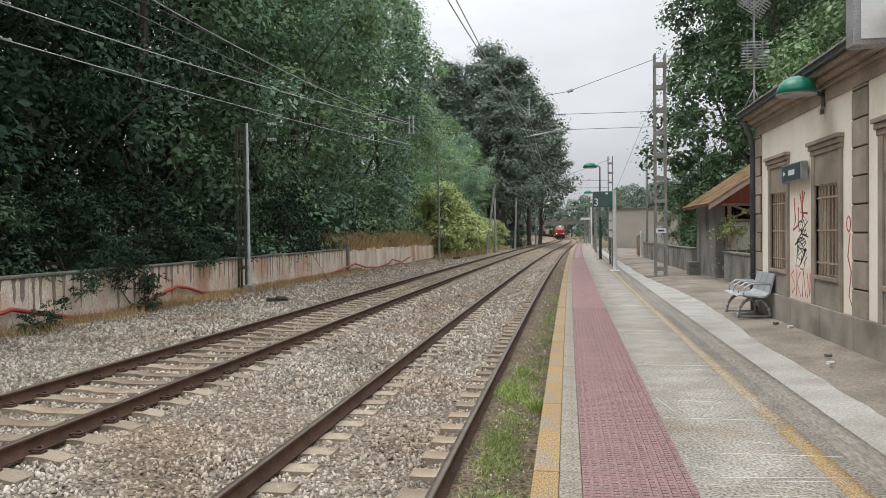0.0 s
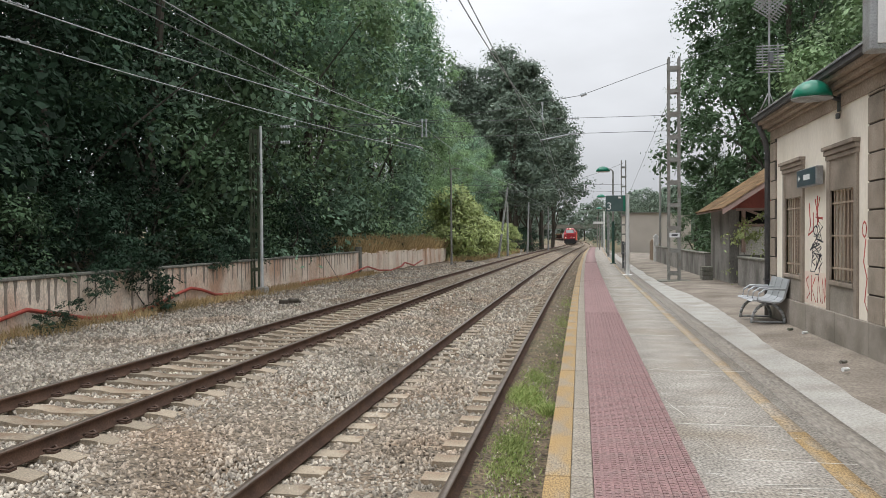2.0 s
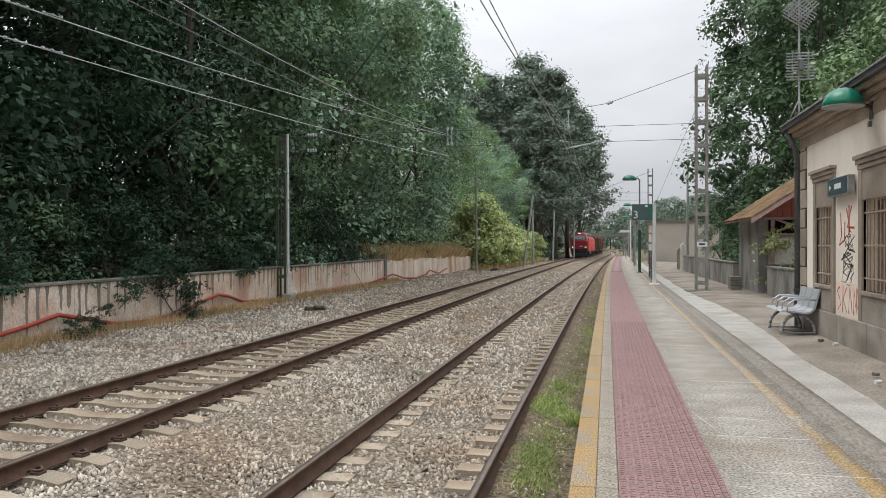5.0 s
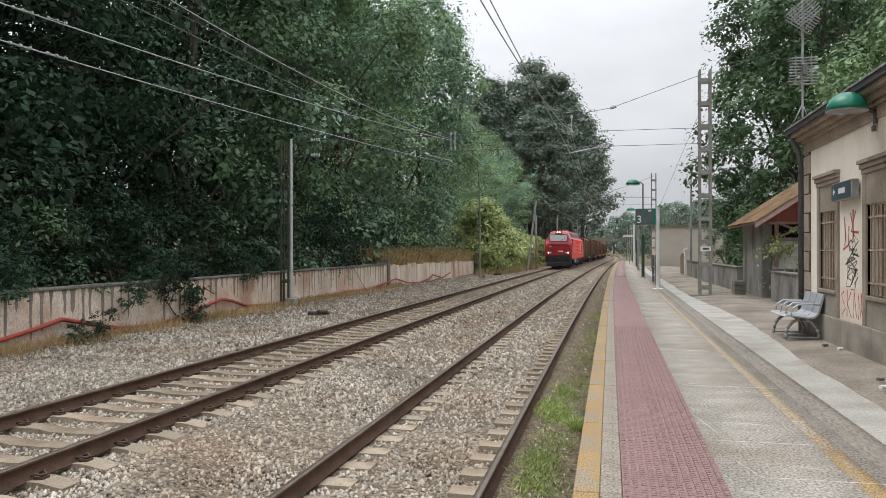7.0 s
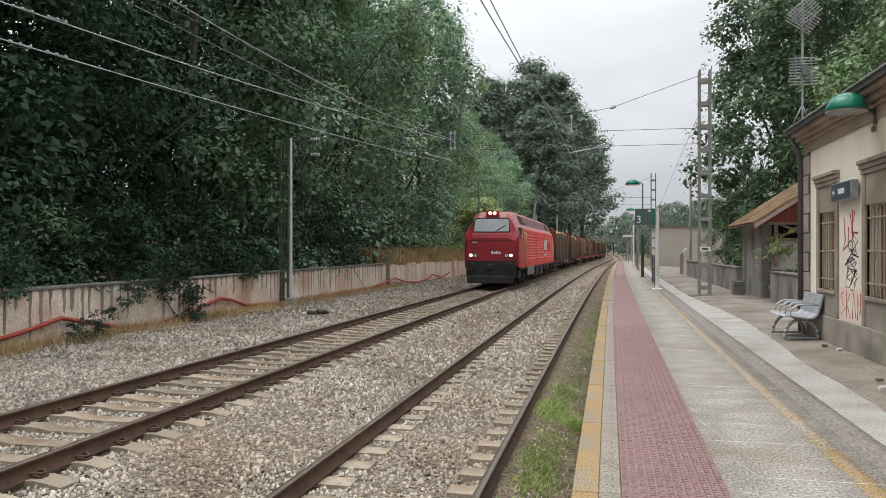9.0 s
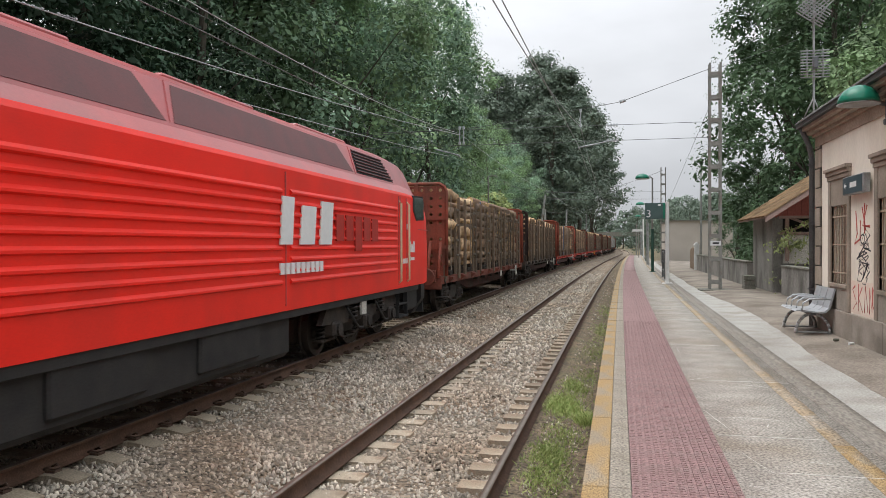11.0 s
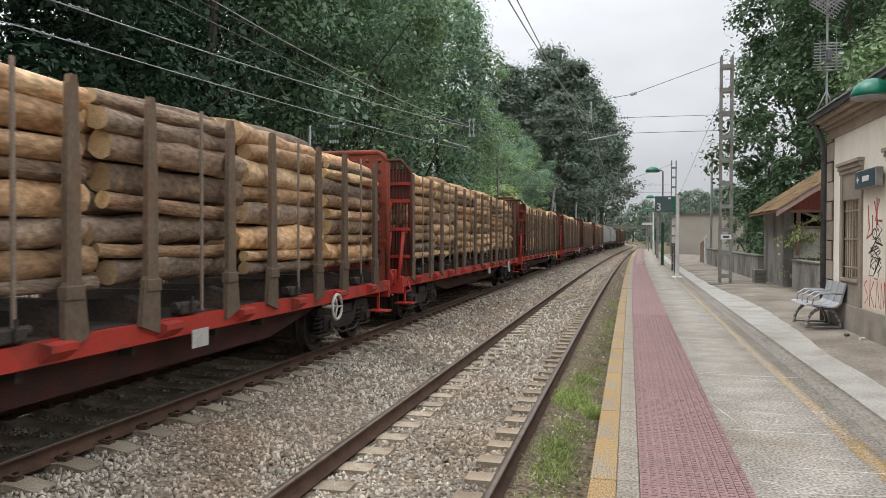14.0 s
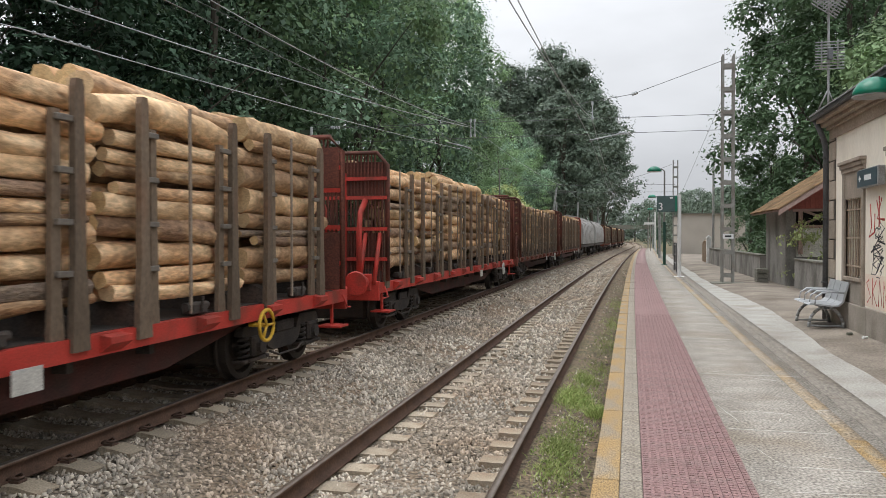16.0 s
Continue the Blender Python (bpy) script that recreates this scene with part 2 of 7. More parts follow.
    "loco_red": mat("loco_red", (0.90, 0.028, 0.016), (0.84, 0.025, 0.015), 1.5, 60, 0.42, 0.03, grain=0.05, spec=0.3, stain=(0.60, 0.035, 0.025), stain_scale=0.9, stain_amount=0.4),
    # red dulled towards pink: the sky's sheen on the paint is put into the colour
    "loco_roof": mat("loco_roof", (0.43, 0.085, 0.085), (0.36, 0.075, 0.078), 1.5, 40, 0.34, 0.06, grain=0.08, stain=(0.24, 0.10, 0.095), stain_scale=1.4, stain_amount=0.5),
    # darker copy of the body red, matched to how dark the front end appears
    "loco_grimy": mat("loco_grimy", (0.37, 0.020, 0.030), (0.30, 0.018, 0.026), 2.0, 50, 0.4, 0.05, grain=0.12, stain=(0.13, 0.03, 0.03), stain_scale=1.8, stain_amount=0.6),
    "loco_maroon": mat("loco_maroon", (0.12, 0.022, 0.022), (0.085, 0.02, 0.02), 2.0, 50, 0.5, 0.1, grain=0.15),
    "loco_ghost": mat("loco_ghost", (0.36, 0.028, 0.022), (0.46, 0.028, 0.02), 6.0, 50, 0.5, 0.05, grain=0.2),
    "grey_cover": mat("grey_cover", (0.24, 0.245, 0.245), (0.19, 0.19, 0.19), 3.0, 50, 0.5, 0.1),
    "loco_black": mat("loco_black", (0.018, 0.018, 0.02), (0.03, 0.029, 0.028), 3, 50, 0.7, 0.2),
    "grille": mat("grille", (0.02, 0.02, 0.022), (0.03, 0.03, 0.03), 3, 50, 0.7, 0.1),
    "cream": mat("cream", (0.66, 0.58, 0.38), (0.58, 0.51, 0.33), 6, 60, 0.5, 0.05, grain=0.06),
    "glass": mat("glass", (0.02, 0.025, 0.03), (0.025, 0.03, 0.035), 2, 40, 0.06, 0.0, grain=0.0, spec=0.9),
    # base colour made pale to carry the sky's reflection in the glass
    "windscreen": mat("windscreen", (0.33, 0.34, 0.345), (0.26, 0.27, 0.275), 1.5, 40, 0.12, 0.0, grain=0.05, spec=0.8),
    "bogie": mat("bogie", (0.026, 0.022, 0.020), (0.045, 0.037, 0.032), 4, 50, 0.85, 0.4, rnd=0.15, grain=0.35, stain=(0.075, 0.052, 0.038), stain_scale=3, stain_amount=0.5),
    "wheel": mat("wheel", (0.032, 0.026, 0.023), (0.055, 0.046, 0.04), 4, 60, 0.6, 0.2, metal=0.4),
    "frame_rust": mat("frame_rust", (0.19, 0.05, 0.032), (0.14, 0.042, 0.028), 3, 50, 0.8, 0.3, stain=(0.085, 0.045, 0.03), stain_scale=2, stain_amount=0.7),
    "frame_red": mat("frame_red", (0.50, 0.045, 0.032), (0.40, 0.042, 0.028), 3, 50, 0.6, 0.25, grain=0.2, stain=(0.13, 0.045, 0.032), stain_scale=2.2, stain_amount=0.75),
    "frame_dark": mat("frame_dark", (0.034, 0.030, 0.027), (0.052, 0.044, 0.038), 3, 50, 0.85, 0.35, grain=0.4, stain=(0.085, 0.050, 0.034), stain_scale=2.5, stain_amount=0.6),
    "belly": mat("belly", (0.075, 0.022, 0.018), (0.045, 0.02, 0.017), 2, 50, 0.85, 0.3, grain=0.35, stain=(0.03, 0.024, 0.02), stain_scale=1.8, stain_amount=0.8),
    "panel_brown": mat("panel_brown", (0.15, 0.048, 0.031), (0.10, 0.036, 0.026), 2.0, 40, 0.85, 0.3, grain=0.35, stain=(0.05, 0.03, 0.023), stain_scale=1.6, stain_amount=0.85),
    "panel_dark": mat("panel_dark", (0.035, 0.025, 0.021), (0.055, 0.034, 0.027), 2.5, 50, 0.85, 0.3, grain=0.3, stain=(0.022, 0.020, 0.018), stain_scale=1.8, stain_amount=0.6),
    "panel_orange": mat("panel_orange", (0.30, 0.068, 0.038), (0.22, 0.055, 0.034), 2.0, 40, 0.8, 0.3, grain=0.3, stain=(0.10, 0.05, 0.035), stain_scale=1.6, stain_amount=0.85),
    "stake": mat("stake", (0.125, 0.092, 0.064), (0.165, 0.122, 0.085), 3, 50, 0.85, 0.3, rnd=0.2, grain=0.25, stain=(0.19, 0.095, 0.052), stain_scale=2.5, stain_amount=0.7, stretch=(1, 1, 0.4)),
    "rung": mat("rung", (0.21, 0.19, 0.165), (0.15, 0.13, 0.11), 8, 60, 0.6, 0.2, metal=0.3),
    "bark": mat("bark", (0.62, 0.375, 0.195), (0.34, 0.195, 0.10), 0.55, 2.4, 0.85, 0.5, rnd=0.36, grain=0.38, stain=(0.84, 0.60, 0.36), stain_scale=0.45, stain_amount=0.9, stretch=(1, 9, 1), depth=0.05, tint=(0.29, 0.185, 0.11)),
    "bark_pale": mat("bark_pale", (0.79, 0.565, 0.345), (0.62, 0.41, 0.225), 0.6, 2.6, 0.85, 0.4, rnd=0.22, grain=0.30, stain=(0.38, 0.235, 0.12), stain_scale=0.5, stain_amount=0.95, stretch=(1, 9, 1), depth=0.05),
    "bark_brown": mat("bark_brown", (0.28, 0.17, 0.105), (0.15, 0.095, 0.062), 0.6, 2.6, 0.88, 0.6, rnd=0.32, grain=0.42, stain=(0.50, 0.32, 0.17), stain_scale=0.5, stain_amount=0.85, stretch=(1, 9, 1), depth=0.05, tint=(0.24, 0.20, 0.16)),
    "cut": mat("cut", (0.66, 0.48, 0.25), (0.55, 0.38, 0.19), 1.2, 9, 0.9, 0.2, rnd=0.25, stain=(0.42, 0.25, 0.11), stain_scale=0.8, stain_amount=0.6, tint=(0.46, 0.34, 0.22)),
    "strap": mat("strap", (0.22, 0.18, 0.14), (0.28, 0.22, 0.17), 8, 60, 0.8, 0.1),
    "strap_blue": mat("strap_blue", (0.03, 0.16, 0.42), (0.03, 0.13, 0.36), 8, 60, 0.6, 0.1),
    "wheel_yellow": mat("wheel_yellow", (0.62, 0.38, 0.03), (0.52, 0.32, 0.03), 8, 60, 0.6, 0.1),
    "plate": mat("plate", (0.55, 0.54, 0.5), (0.46, 0.45, 0.42), 5, 60, 0.6, 0.1),
    "hopper": mat("hopper", (0.34, 0.335, 0.32), (0.28, 0.275, 0.26), 1.5, 40, 0.7, 0.1, stain=(0.2, 0.15, 0.12), stain_scale=1.2, stain_amount=0.5),
    "lamp_on": glow("lamp_on", (1.0, 0.80, 0.60), 2.0),
    "graffiti_red": mat("graffiti_red", (0.42, 0.06, 0.05), (0.5, 0.12, 0.1), 5, 60, 0.8, 0),
    "graffiti_black": mat("graffiti_black", (0.03, 0.03, 0.035), (0.06, 0.06, 0.065), 5, 60, 0.8, 0),
    "pinkish": mat("pinkish", (0.74, 0.60, 0.51), (0.78, 0.68, 0.58), 2.5, 60, 0.9, 0.1, grain=0.05),
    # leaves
    # darkest greens carry the shade of the wood's near and deep parts
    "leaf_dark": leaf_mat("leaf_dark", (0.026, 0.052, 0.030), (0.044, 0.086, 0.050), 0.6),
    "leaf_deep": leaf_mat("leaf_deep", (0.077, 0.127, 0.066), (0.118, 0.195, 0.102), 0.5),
    "leaf_mid": leaf_mat("leaf_mid", (0.180, 0.270, 0.141), (0.300, 0.450, 0.235), 0.55),
    "leaf_blue": leaf_mat("leaf_blue", (0.156, 0.240, 0.162), (0.260, 0.400, 0.270), 0.55),
    "leaf_euca": leaf_mat("leaf_euca", (0.136, 0.178, 0.136), (0.195, 0.255, 0.195), 0.4),
    "leaf_right": leaf_mat("leaf_right", (0.153, 0.224, 0.114), (0.235, 0.345, 0.175)),
    "leaf_lime": leaf_mat("leaf_lime", (0.300, 0.348, 0.150), (0.500, 0.580, 0.250), 0.3),
    "grass": leaf_mat("grass", (0.20, 0.30, 0.075), (0.40, 0.43, 0.18), 0.3),
    "dry_grass": leaf_mat("dry_grass", (0.56, 0.41, 0.22), (0.36, 0.27, 0.14), 0.3),
}

# ---- builders ----
TAU = math.tau


def put(name, mesh, parent=None, m=None, label=""):
    ob = new(name, mesh)
    ob.parent = parent
    if m is not None:
        ob.matrix_basis = m
    if label:
        ob["label"] = label
    return ob


def mesh_of(name, bm, mats, smooth=False):
    me = bpy.data.meshes.new(name)
    bm.to_mesh(me)
    bm.free()
    for k in (mats if isinstance(mats, (list, tuple)) else [mats]):
        me.materials.append(M[k])
    if smooth:
        me.shade_smooth()
    return me


def part(name, bm, mats, parent=None, label="", m=None, smooth=False):
    return put(name, mesh_of(name, bm, mats, smooth), parent, m, label)


def thing(name, label, category, m=None, group="", kind=""):
    ob = new(name)
    ob.empty_display_size = 0.2
    if m is not None:
        ob.matrix_basis = m
    return tagged(ob, label, category, group, kind)


def box(bm, x0, x1, y0, y1, z0, z1, bevel=0.0, mi=0, m=None):
    r = bmesh.ops.create_cube(bm, size=1, matrix=Matrix.Translation(((x0 + x1) / 2, (y0 + y1) / 2, (z0 + z1) / 2)) @ Matrix.Diagonal((abs(x1 - x0), abs(y1 - y0), abs(z1 - z0), 1)))
    vs = r["verts"]
    fs = {f for v in vs for f in v.link_faces}
    for f in fs:
        f.material_index = mi
    if bevel:
        es = list({e for v in vs for e in v.link_edges})
        q = bmesh.ops.bevel(bm, geom=es, offset=bevel, segments=1, affect='EDGES')
        for f in q["faces"]:
            f.material_index = mi
        vs = list({v for f in (*fs, *q["faces"]) if f.is_valid for v in f.verts})
    if m is not None:
        bmesh.ops.transform(bm, matrix=m, verts=vs)
    return vs


def rod(bm, a, b, r, r2=None, seg=8, mi=0):
    a, b = Vector(a), Vector(b)
    d = b - a
    q = bmesh.ops.create_cone(bm, cap_ends=True, segments=seg, radius1=r, radius2=r if r2 is None else r2, depth=d.length,
                              matrix=Matrix.Translation((a + b) / 2) @ d.to_track_quat('Z', 'Y').to_matrix().to_4x4())
    for f in {f for v in q["verts"] for f in v.link_faces}:
        f.material_index = mi
    return q["verts"]


def tube(bm, pts, r, seg=6, mi=0):
    """A bent pipe along pts."""
    pts = [Vector(p) for p in pts]
    rings = []
    for i, p in enumerate(pts):
        d = (pts[min(i + 1, len(pts) - 1)] - pts[max(i - 1, 0)]).normalized()
        s = d.cross(Vector((0, 0, 1)) if abs(d.z) < 0.95 else Vector((1, 0, 0))).normalized()
        u = s.cross(d)
        rings.append([bm.verts.new(p + r * (math.cos(TAU * k / seg) * s + math.sin(TAU * k / seg) * u)) for k in range(seg)])
    for a, b in zip(rings, rings[1:]):
        for k in range(seg):
            f = bm.faces.new((a[k], a[(k + 1) % seg], b[(k + 1) % seg], b[k]))
            f.material_index = mi
            f.smooth = True
    for ring in (rings[0][::-1], rings[-1]):
        bm.faces.new(ring).material_index = mi


def prism(bm, outline, axis, a, b, mi=0):
    """A flat outline [(u, v)] pushed along an axis from a to b: 'x' takes (y, z), 'y' takes (x, z), 'z' takes (x, y)."""
    def at(u, v, w):
        return {"x": (w, u, v), "y": (u, w, v), "z": (u, v, w)}[axis]
    p = [bm.verts.new(at(u, v, a)) for u, v in outline]
    q = [bm.verts.new(at(u, v, b)) for u, v in outline]
    n = len(p)
    fs = [bm.faces.new(p), bm.faces.new(q[::-1])]
    fs += [bm.faces.new((p[i], q[i], q[(i + 1) % n], p[(i + 1) % n])) for i in range(n)]
    for f in fs:
        f.material_index = mi
    bmesh.ops.recalc_face_normals(bm, faces=fs)
    return p + q


def raw_mesh(name, verts, faces, mats, smooth=False):
    """A mesh from numpy arrays of triangles or quads."""
    me = bpy.data.meshes.new(name)
    k = faces.shape[1]
    me.vertices.add(len(verts))
    me.vertices.foreach_set("co", verts.astype(np.float32).ravel())
    me.loops.add(faces.size)
    me.loops.foreach_set("vertex_index", faces.astype(np.int32).ravel())
    me.polygons.add(len(faces))
    me.polygons.foreach_set("loop_start", np.arange(0, faces.size, k, dtype=np.int32))
    me.polygons.foreach_set("loop_total", np.full(len(faces), k, np.int32))
    for q in (mats if isinstance(mats, (list, tuple)) else [mats]):
        me.materials.append(M[q])
    me.update(calc_edges=True)
    if smooth:
        me.shade_smooth()
    return me


def text_mesh(body, size, depth=0.004):
    cu = bpy.data.curves.new("writing", 'FONT')
    cu.body, cu.size, cu.extrude = body, size, depth
    cu.align_x, cu.align_y = 'CENTER', 'CENTER'
    ob = bpy.data.objects.new("writing", cu)
    me = bpy.data.meshes.new_from_object(ob)
    bpy.data.objects.remove(ob)
    return me


# ---- the line of the track ----
BEND, Y1 = 1.3e-4, 140.0


def cx(y):
    """How far the line has swung to the right y metres ahead."""
    if y <= 0:
        return 0.0
    if y <= Y1:
        return BEND * y * y
    d = y - Y1
    return BEND * Y1 * Y1 + 2 * BEND * Y1 * d - 0.0002 * d * d


def heading(y):
    return math.degrees(math.atan2(cx(y + 0.5) - cx(y - 0.5), 1.0))


GAUGE = 1.735
NEAR_X, NEAR_Z = -1.984, -0.569
MAIN_X, MAIN_Z = -6.028, -0.36


def stations(a, b, near=1.0, far=6.0):
    ys, y = [a], a
    while y < b:
        y = min(b, y + (near if -5 < y < 60 else far))
        ys.append(y)
    return ys


def sweep(name, outline, ys, mats, x0=0.0, z0=0.0, closed=True, rough=0.0, seed=1, mi=None):
    """An outline [(x, z)] drawn along the line of the track."""
    rng = np.random.default_rng(seed)
    n = len(outline)
    v = []
    for y in ys:
        c = cx(y)
        h = math.radians(heading(y))
        for x, z in outline:
            v.append((x0 + c + x * math.cos(h), y - x * math.sin(h), z0 + z + (rng.normal() * rough if rough else 0)))
    f = []
    idx = []
    for i in range(len(ys) - 1):
        for k in range(n if closed else n - 1):
            a, b = i * n + k, i * n + (k + 1) % n
            f.append((a, b, b + n, a + n))
            idx.append(mi[k] if mi else 0)
    me = raw_mesh(name, np.array(v), np.array(f), mats)
    if mi:
        me.polygons.foreach_set("material_index", np.array(idx, np.int32))
    bm = bmesh.new()
    bm.from_mesh(me)
    if closed:
        bm.verts.ensure_lookup_table()
        bm.faces.new([bm.verts[k] for k in range(n)])
        bm.faces.new([bm.verts[len(v) - 1 - k] for k in range(n)])
    bmesh.ops.recalc_face_normals(bm, faces=bm.faces)
    bm.to_mesh(me)
    bm.free()
    return me


# ---- ground: one sheet to the horizon ----
def build_ground():
    xs = np.array([-3000, -600, -150, -60, -30, -22, -17, -14, -12.4, -11, -9.6, 4.8, 8, 15, 40, 150, 600, 3000], float)
    zs = np.array([3.5, 3.5, 3.2, 2.6, 1.6, 0.9, 0.3, 0.05, -0.57, -0.75, -0.98, -1.0, -0.8, -0.5, 0, 0.5, 1, 1], float)
    ys = np.array([-600, -150, -60, -20, *range(-10, 70, 2), *range(70, 160, 6), 200, 260, 340, 420, 520, 800, 1600, 3500], float)
    rng = np.random.default_rng(4)
    v = [(x + cx(min(y, 560.0)) * (abs(x) < 100), y, z + (rng.normal() * 0.04 if -60 < x < 60 and abs(z + 1.0) > 0.2 else 0)) for y in ys for x, z in zip(xs, zs)]
    n = len(xs)
    f = [(j * n + i, j * n + i + 1, (j + 1) * n + i + 1, (j + 1) * n + i) for j in range(len(ys) - 1) for i in range(n - 1)]
    tagged(put("ground", raw_mesh("ground", np.array(v), np.array(f), "earth")), "brown and green earth beside the tracks", "ground", kind="structure")


build_ground()
BED = [(-6.3, -0.7), (-6.2, -0.22), (-4.6, -0.24), (-3.0, -0.22), (-2.2, -0.20), (-1.3, -0.215), (-0.75, -0.222), (0.0, -0.235), (0.75, -0.222), (1.3, -0.215), (1.75, -0.22),
       (2.6, -0.38), (3.1, -0.42), (4.0, -0.44), (5.0, -0.45), (5.55, -0.5), (5.75, -0.6), (5.8, -1.1)]


def bed_z(x):
    return float(np.interp(x, [p[0] for p in BED], [p[1] for p in BED])) + MAIN_Z


tagged(put("ballast_bed", sweep("ballast_bed", BED, stations(-12, 560, 0.5, 5), "ballast", MAIN_X, MAIN_Z, closed=False, rough=0.012)),
       "beige and grey crushed stone ballast under both tracks", "ballast", kind="structure")


def build_stones():
    """Loose ballast stones, thick near the viewer and thinner further off."""
    rng = np.random.default_rng(7)
    base = np.array([(1, 0, -0.7), (-1, 0, -0.7), (0, 1, -0.6), (0, -1, -0.6), (0.1, 0.1, 1), (0.7, 0.7, 0.1), (-0.7, 0.6, 0.2), (-0.6, -0.7, 0.15), (0.65, -0.7, 0.25)], float)
    tri = np.array([(4, 5, 6), (4, 6, 7), (4, 7, 8), (4, 8, 5), (5, 0, 2), (5, 2, 6), (6, 2, 1), (6, 1, 7), (7, 1, 3), (7, 3, 8), (8, 3, 0), (8, 0, 5)])
    vs, fs, count = [], [], 0
    for y0, y1, dens, size in ((3.2, 8.0, 470, 0.0215), (8.0, 13.0, 320, 0.0245), (13.0, 22.0, 120, 0.032), (22.0, 38.0, 46, 0.040), (38.0, 62.0, 20, 0.050)):
        n = int((y1 - y0) * 11.6 * dens)
        x = rng.uniform(-6.0, 5.6, n)
        y = rng.uniform(y0, y1, n)
        near_off = x - (NEAR_X - MAIN_X)
        keep = (near_off < 1.1) | (rng.random(n) < 0.3)
        for r in (-GAUGE / 2, GAUGE / 2):
            keep &= (abs(x - r) > 0.08) & (abs(near_off - r) > 0.08)
        # the concrete sleepers of the main track lie bare
        ph = np.mod(y - 6.05, 0.6)
        keep &= ~((abs(x) < 1.32) & ((ph < 0.13) | (ph > 0.47)) & (rng.random(n) > 0.12))
        ph2 = np.mod(y - 7.25, 0.6)
        bare = ((ph2 < 0.12) | (ph2 > 0.48)) & (abs(abs(near_off) - 0.75) < 0.30)
        keep &= ~(bare & (rng.random(n) > np.where(near_off > 0, 0.42, 0.92)))
        x, y = x[keep], y[keep]
        n = len(x)
        z = np.interp(x, [p[0] for p in BED], [p[1] for p in BED]) + MAIN_Z
        on_soil = x > 5.14
        z = np.where(on_soil, np.interp(x + MAIN_X, [-0.88, -0.66, -0.45], [-0.718, -0.78, -0.82]), z)
        c = np.array([cx(q) for q in y])
        s = np.where(on_soil, 0.62, 1.0) * size * rng.uniform(0.55, 1.35, n)
        sc = s[:, None] * rng.uniform(0.6, 1.25, (n, 3))
        a = rng.uniform(0, TAU, n)
        b = base[None] + rng.normal(0, 0.18, (n, 9, 3))
        b = b * sc[:, None, :]
        t = rng.normal(0, 0.5, (n, 2))
        b[:, :, 2] += b[:, :, 0] * t[:, :1] + b[:, :, 1] * t[:, 1:]
        X = b[:, :, 0] * np.cos(a)[:, None] - b[:, :, 1] * np.sin(a)[:, None] + (MAIN_X + x + c)[:, None]
        Y = b[:, :, 0] * np.sin(a)[:, None] + b[:, :, 1] * np.cos(a)[:, None] + y[:, None]
        Z = b[:, :, 2] + (z + 0.25 * s)[:, None]
        vs.append(np.stack([X, Y, Z], 2).reshape(-1, 3))
        fs.append((tri[None] + (np.arange(n) * 9)[:, None, None] + count).reshape(-1, 3))
        count += n * 9
    tagged(put("ballast_stones", raw_mesh("ballast_stones", np.concatenate(vs), np.concatenate(fs), "stone_chip")),
           "loose angular beige and grey ballast stones", "gravel", kind="stuff")


build_stones()

# ---- tracks ----
RAIL = [(-0.065, -0.172), (-0.065, -0.158), (-0.012, -0.14), (-0.009, -0.045), (-0.034, -0.032), (-0.035, -0.008), (-0.025, 0.0),
        (0.025, 0.0), (0.035, -0.008), (0.034, -0.032), (0.009, -0.045), (0.012, -0.14), (0.065, -0.158), (0.065, -0.172)]
RAIL_MI = [0, 0, 0, 0, 0, 1, 1, 1, 0, 0, 0, 0, 0, 0]


def sleeper_mesh(kind):
    bm = bmesh.new()
    if kind == "mono":
        prism(bm, [(-1.3, -0.4), (1.3, -0.4), (1.3, -0.2), (1.05, -0.158), (0.5, -0.158), (0.3, -0.19), (-0.3, -0.19), (-0.5, -0.158), (-1.05, -0.158), (-1.3, -0.2)], 'y', -0.125, 0.125)
    else:
        for s in (-1, 1):
            prism(bm, [(s * 0.45, -0.4), (s * 1.12, -0.4), (s * 1.1, -0.185), (s * 0.48, -0.185)], 'y', -0.13, 0.13)
        rod(bm, (-0.5, 0, -0.26), (0.5, 0, -0.26), 0.03)
    return mesh_of("sleeper", bm, "sleeper")


def clip_mesh():
    """A spring clip at one side of a rail."""
    bm = bmesh.new()
    for s in (1,):
        tube(bm, [(s * 0.055, -0.05, -0.13), (s * 0.10, -0.06, -0.105), (s * 0.15, -0.03, -0.12), (s * 0.15, 0.03, -0.12), (s * 0.10, 0.06, -0.105), (s * 0.055, 0.05, -0.13)], 0.013, 5)
        box(bm, s * 0.07, s * 0.17, -0.05, 0.05, -0.165, -0.135)
    return mesh_of("rail_clip", bm, "clip")


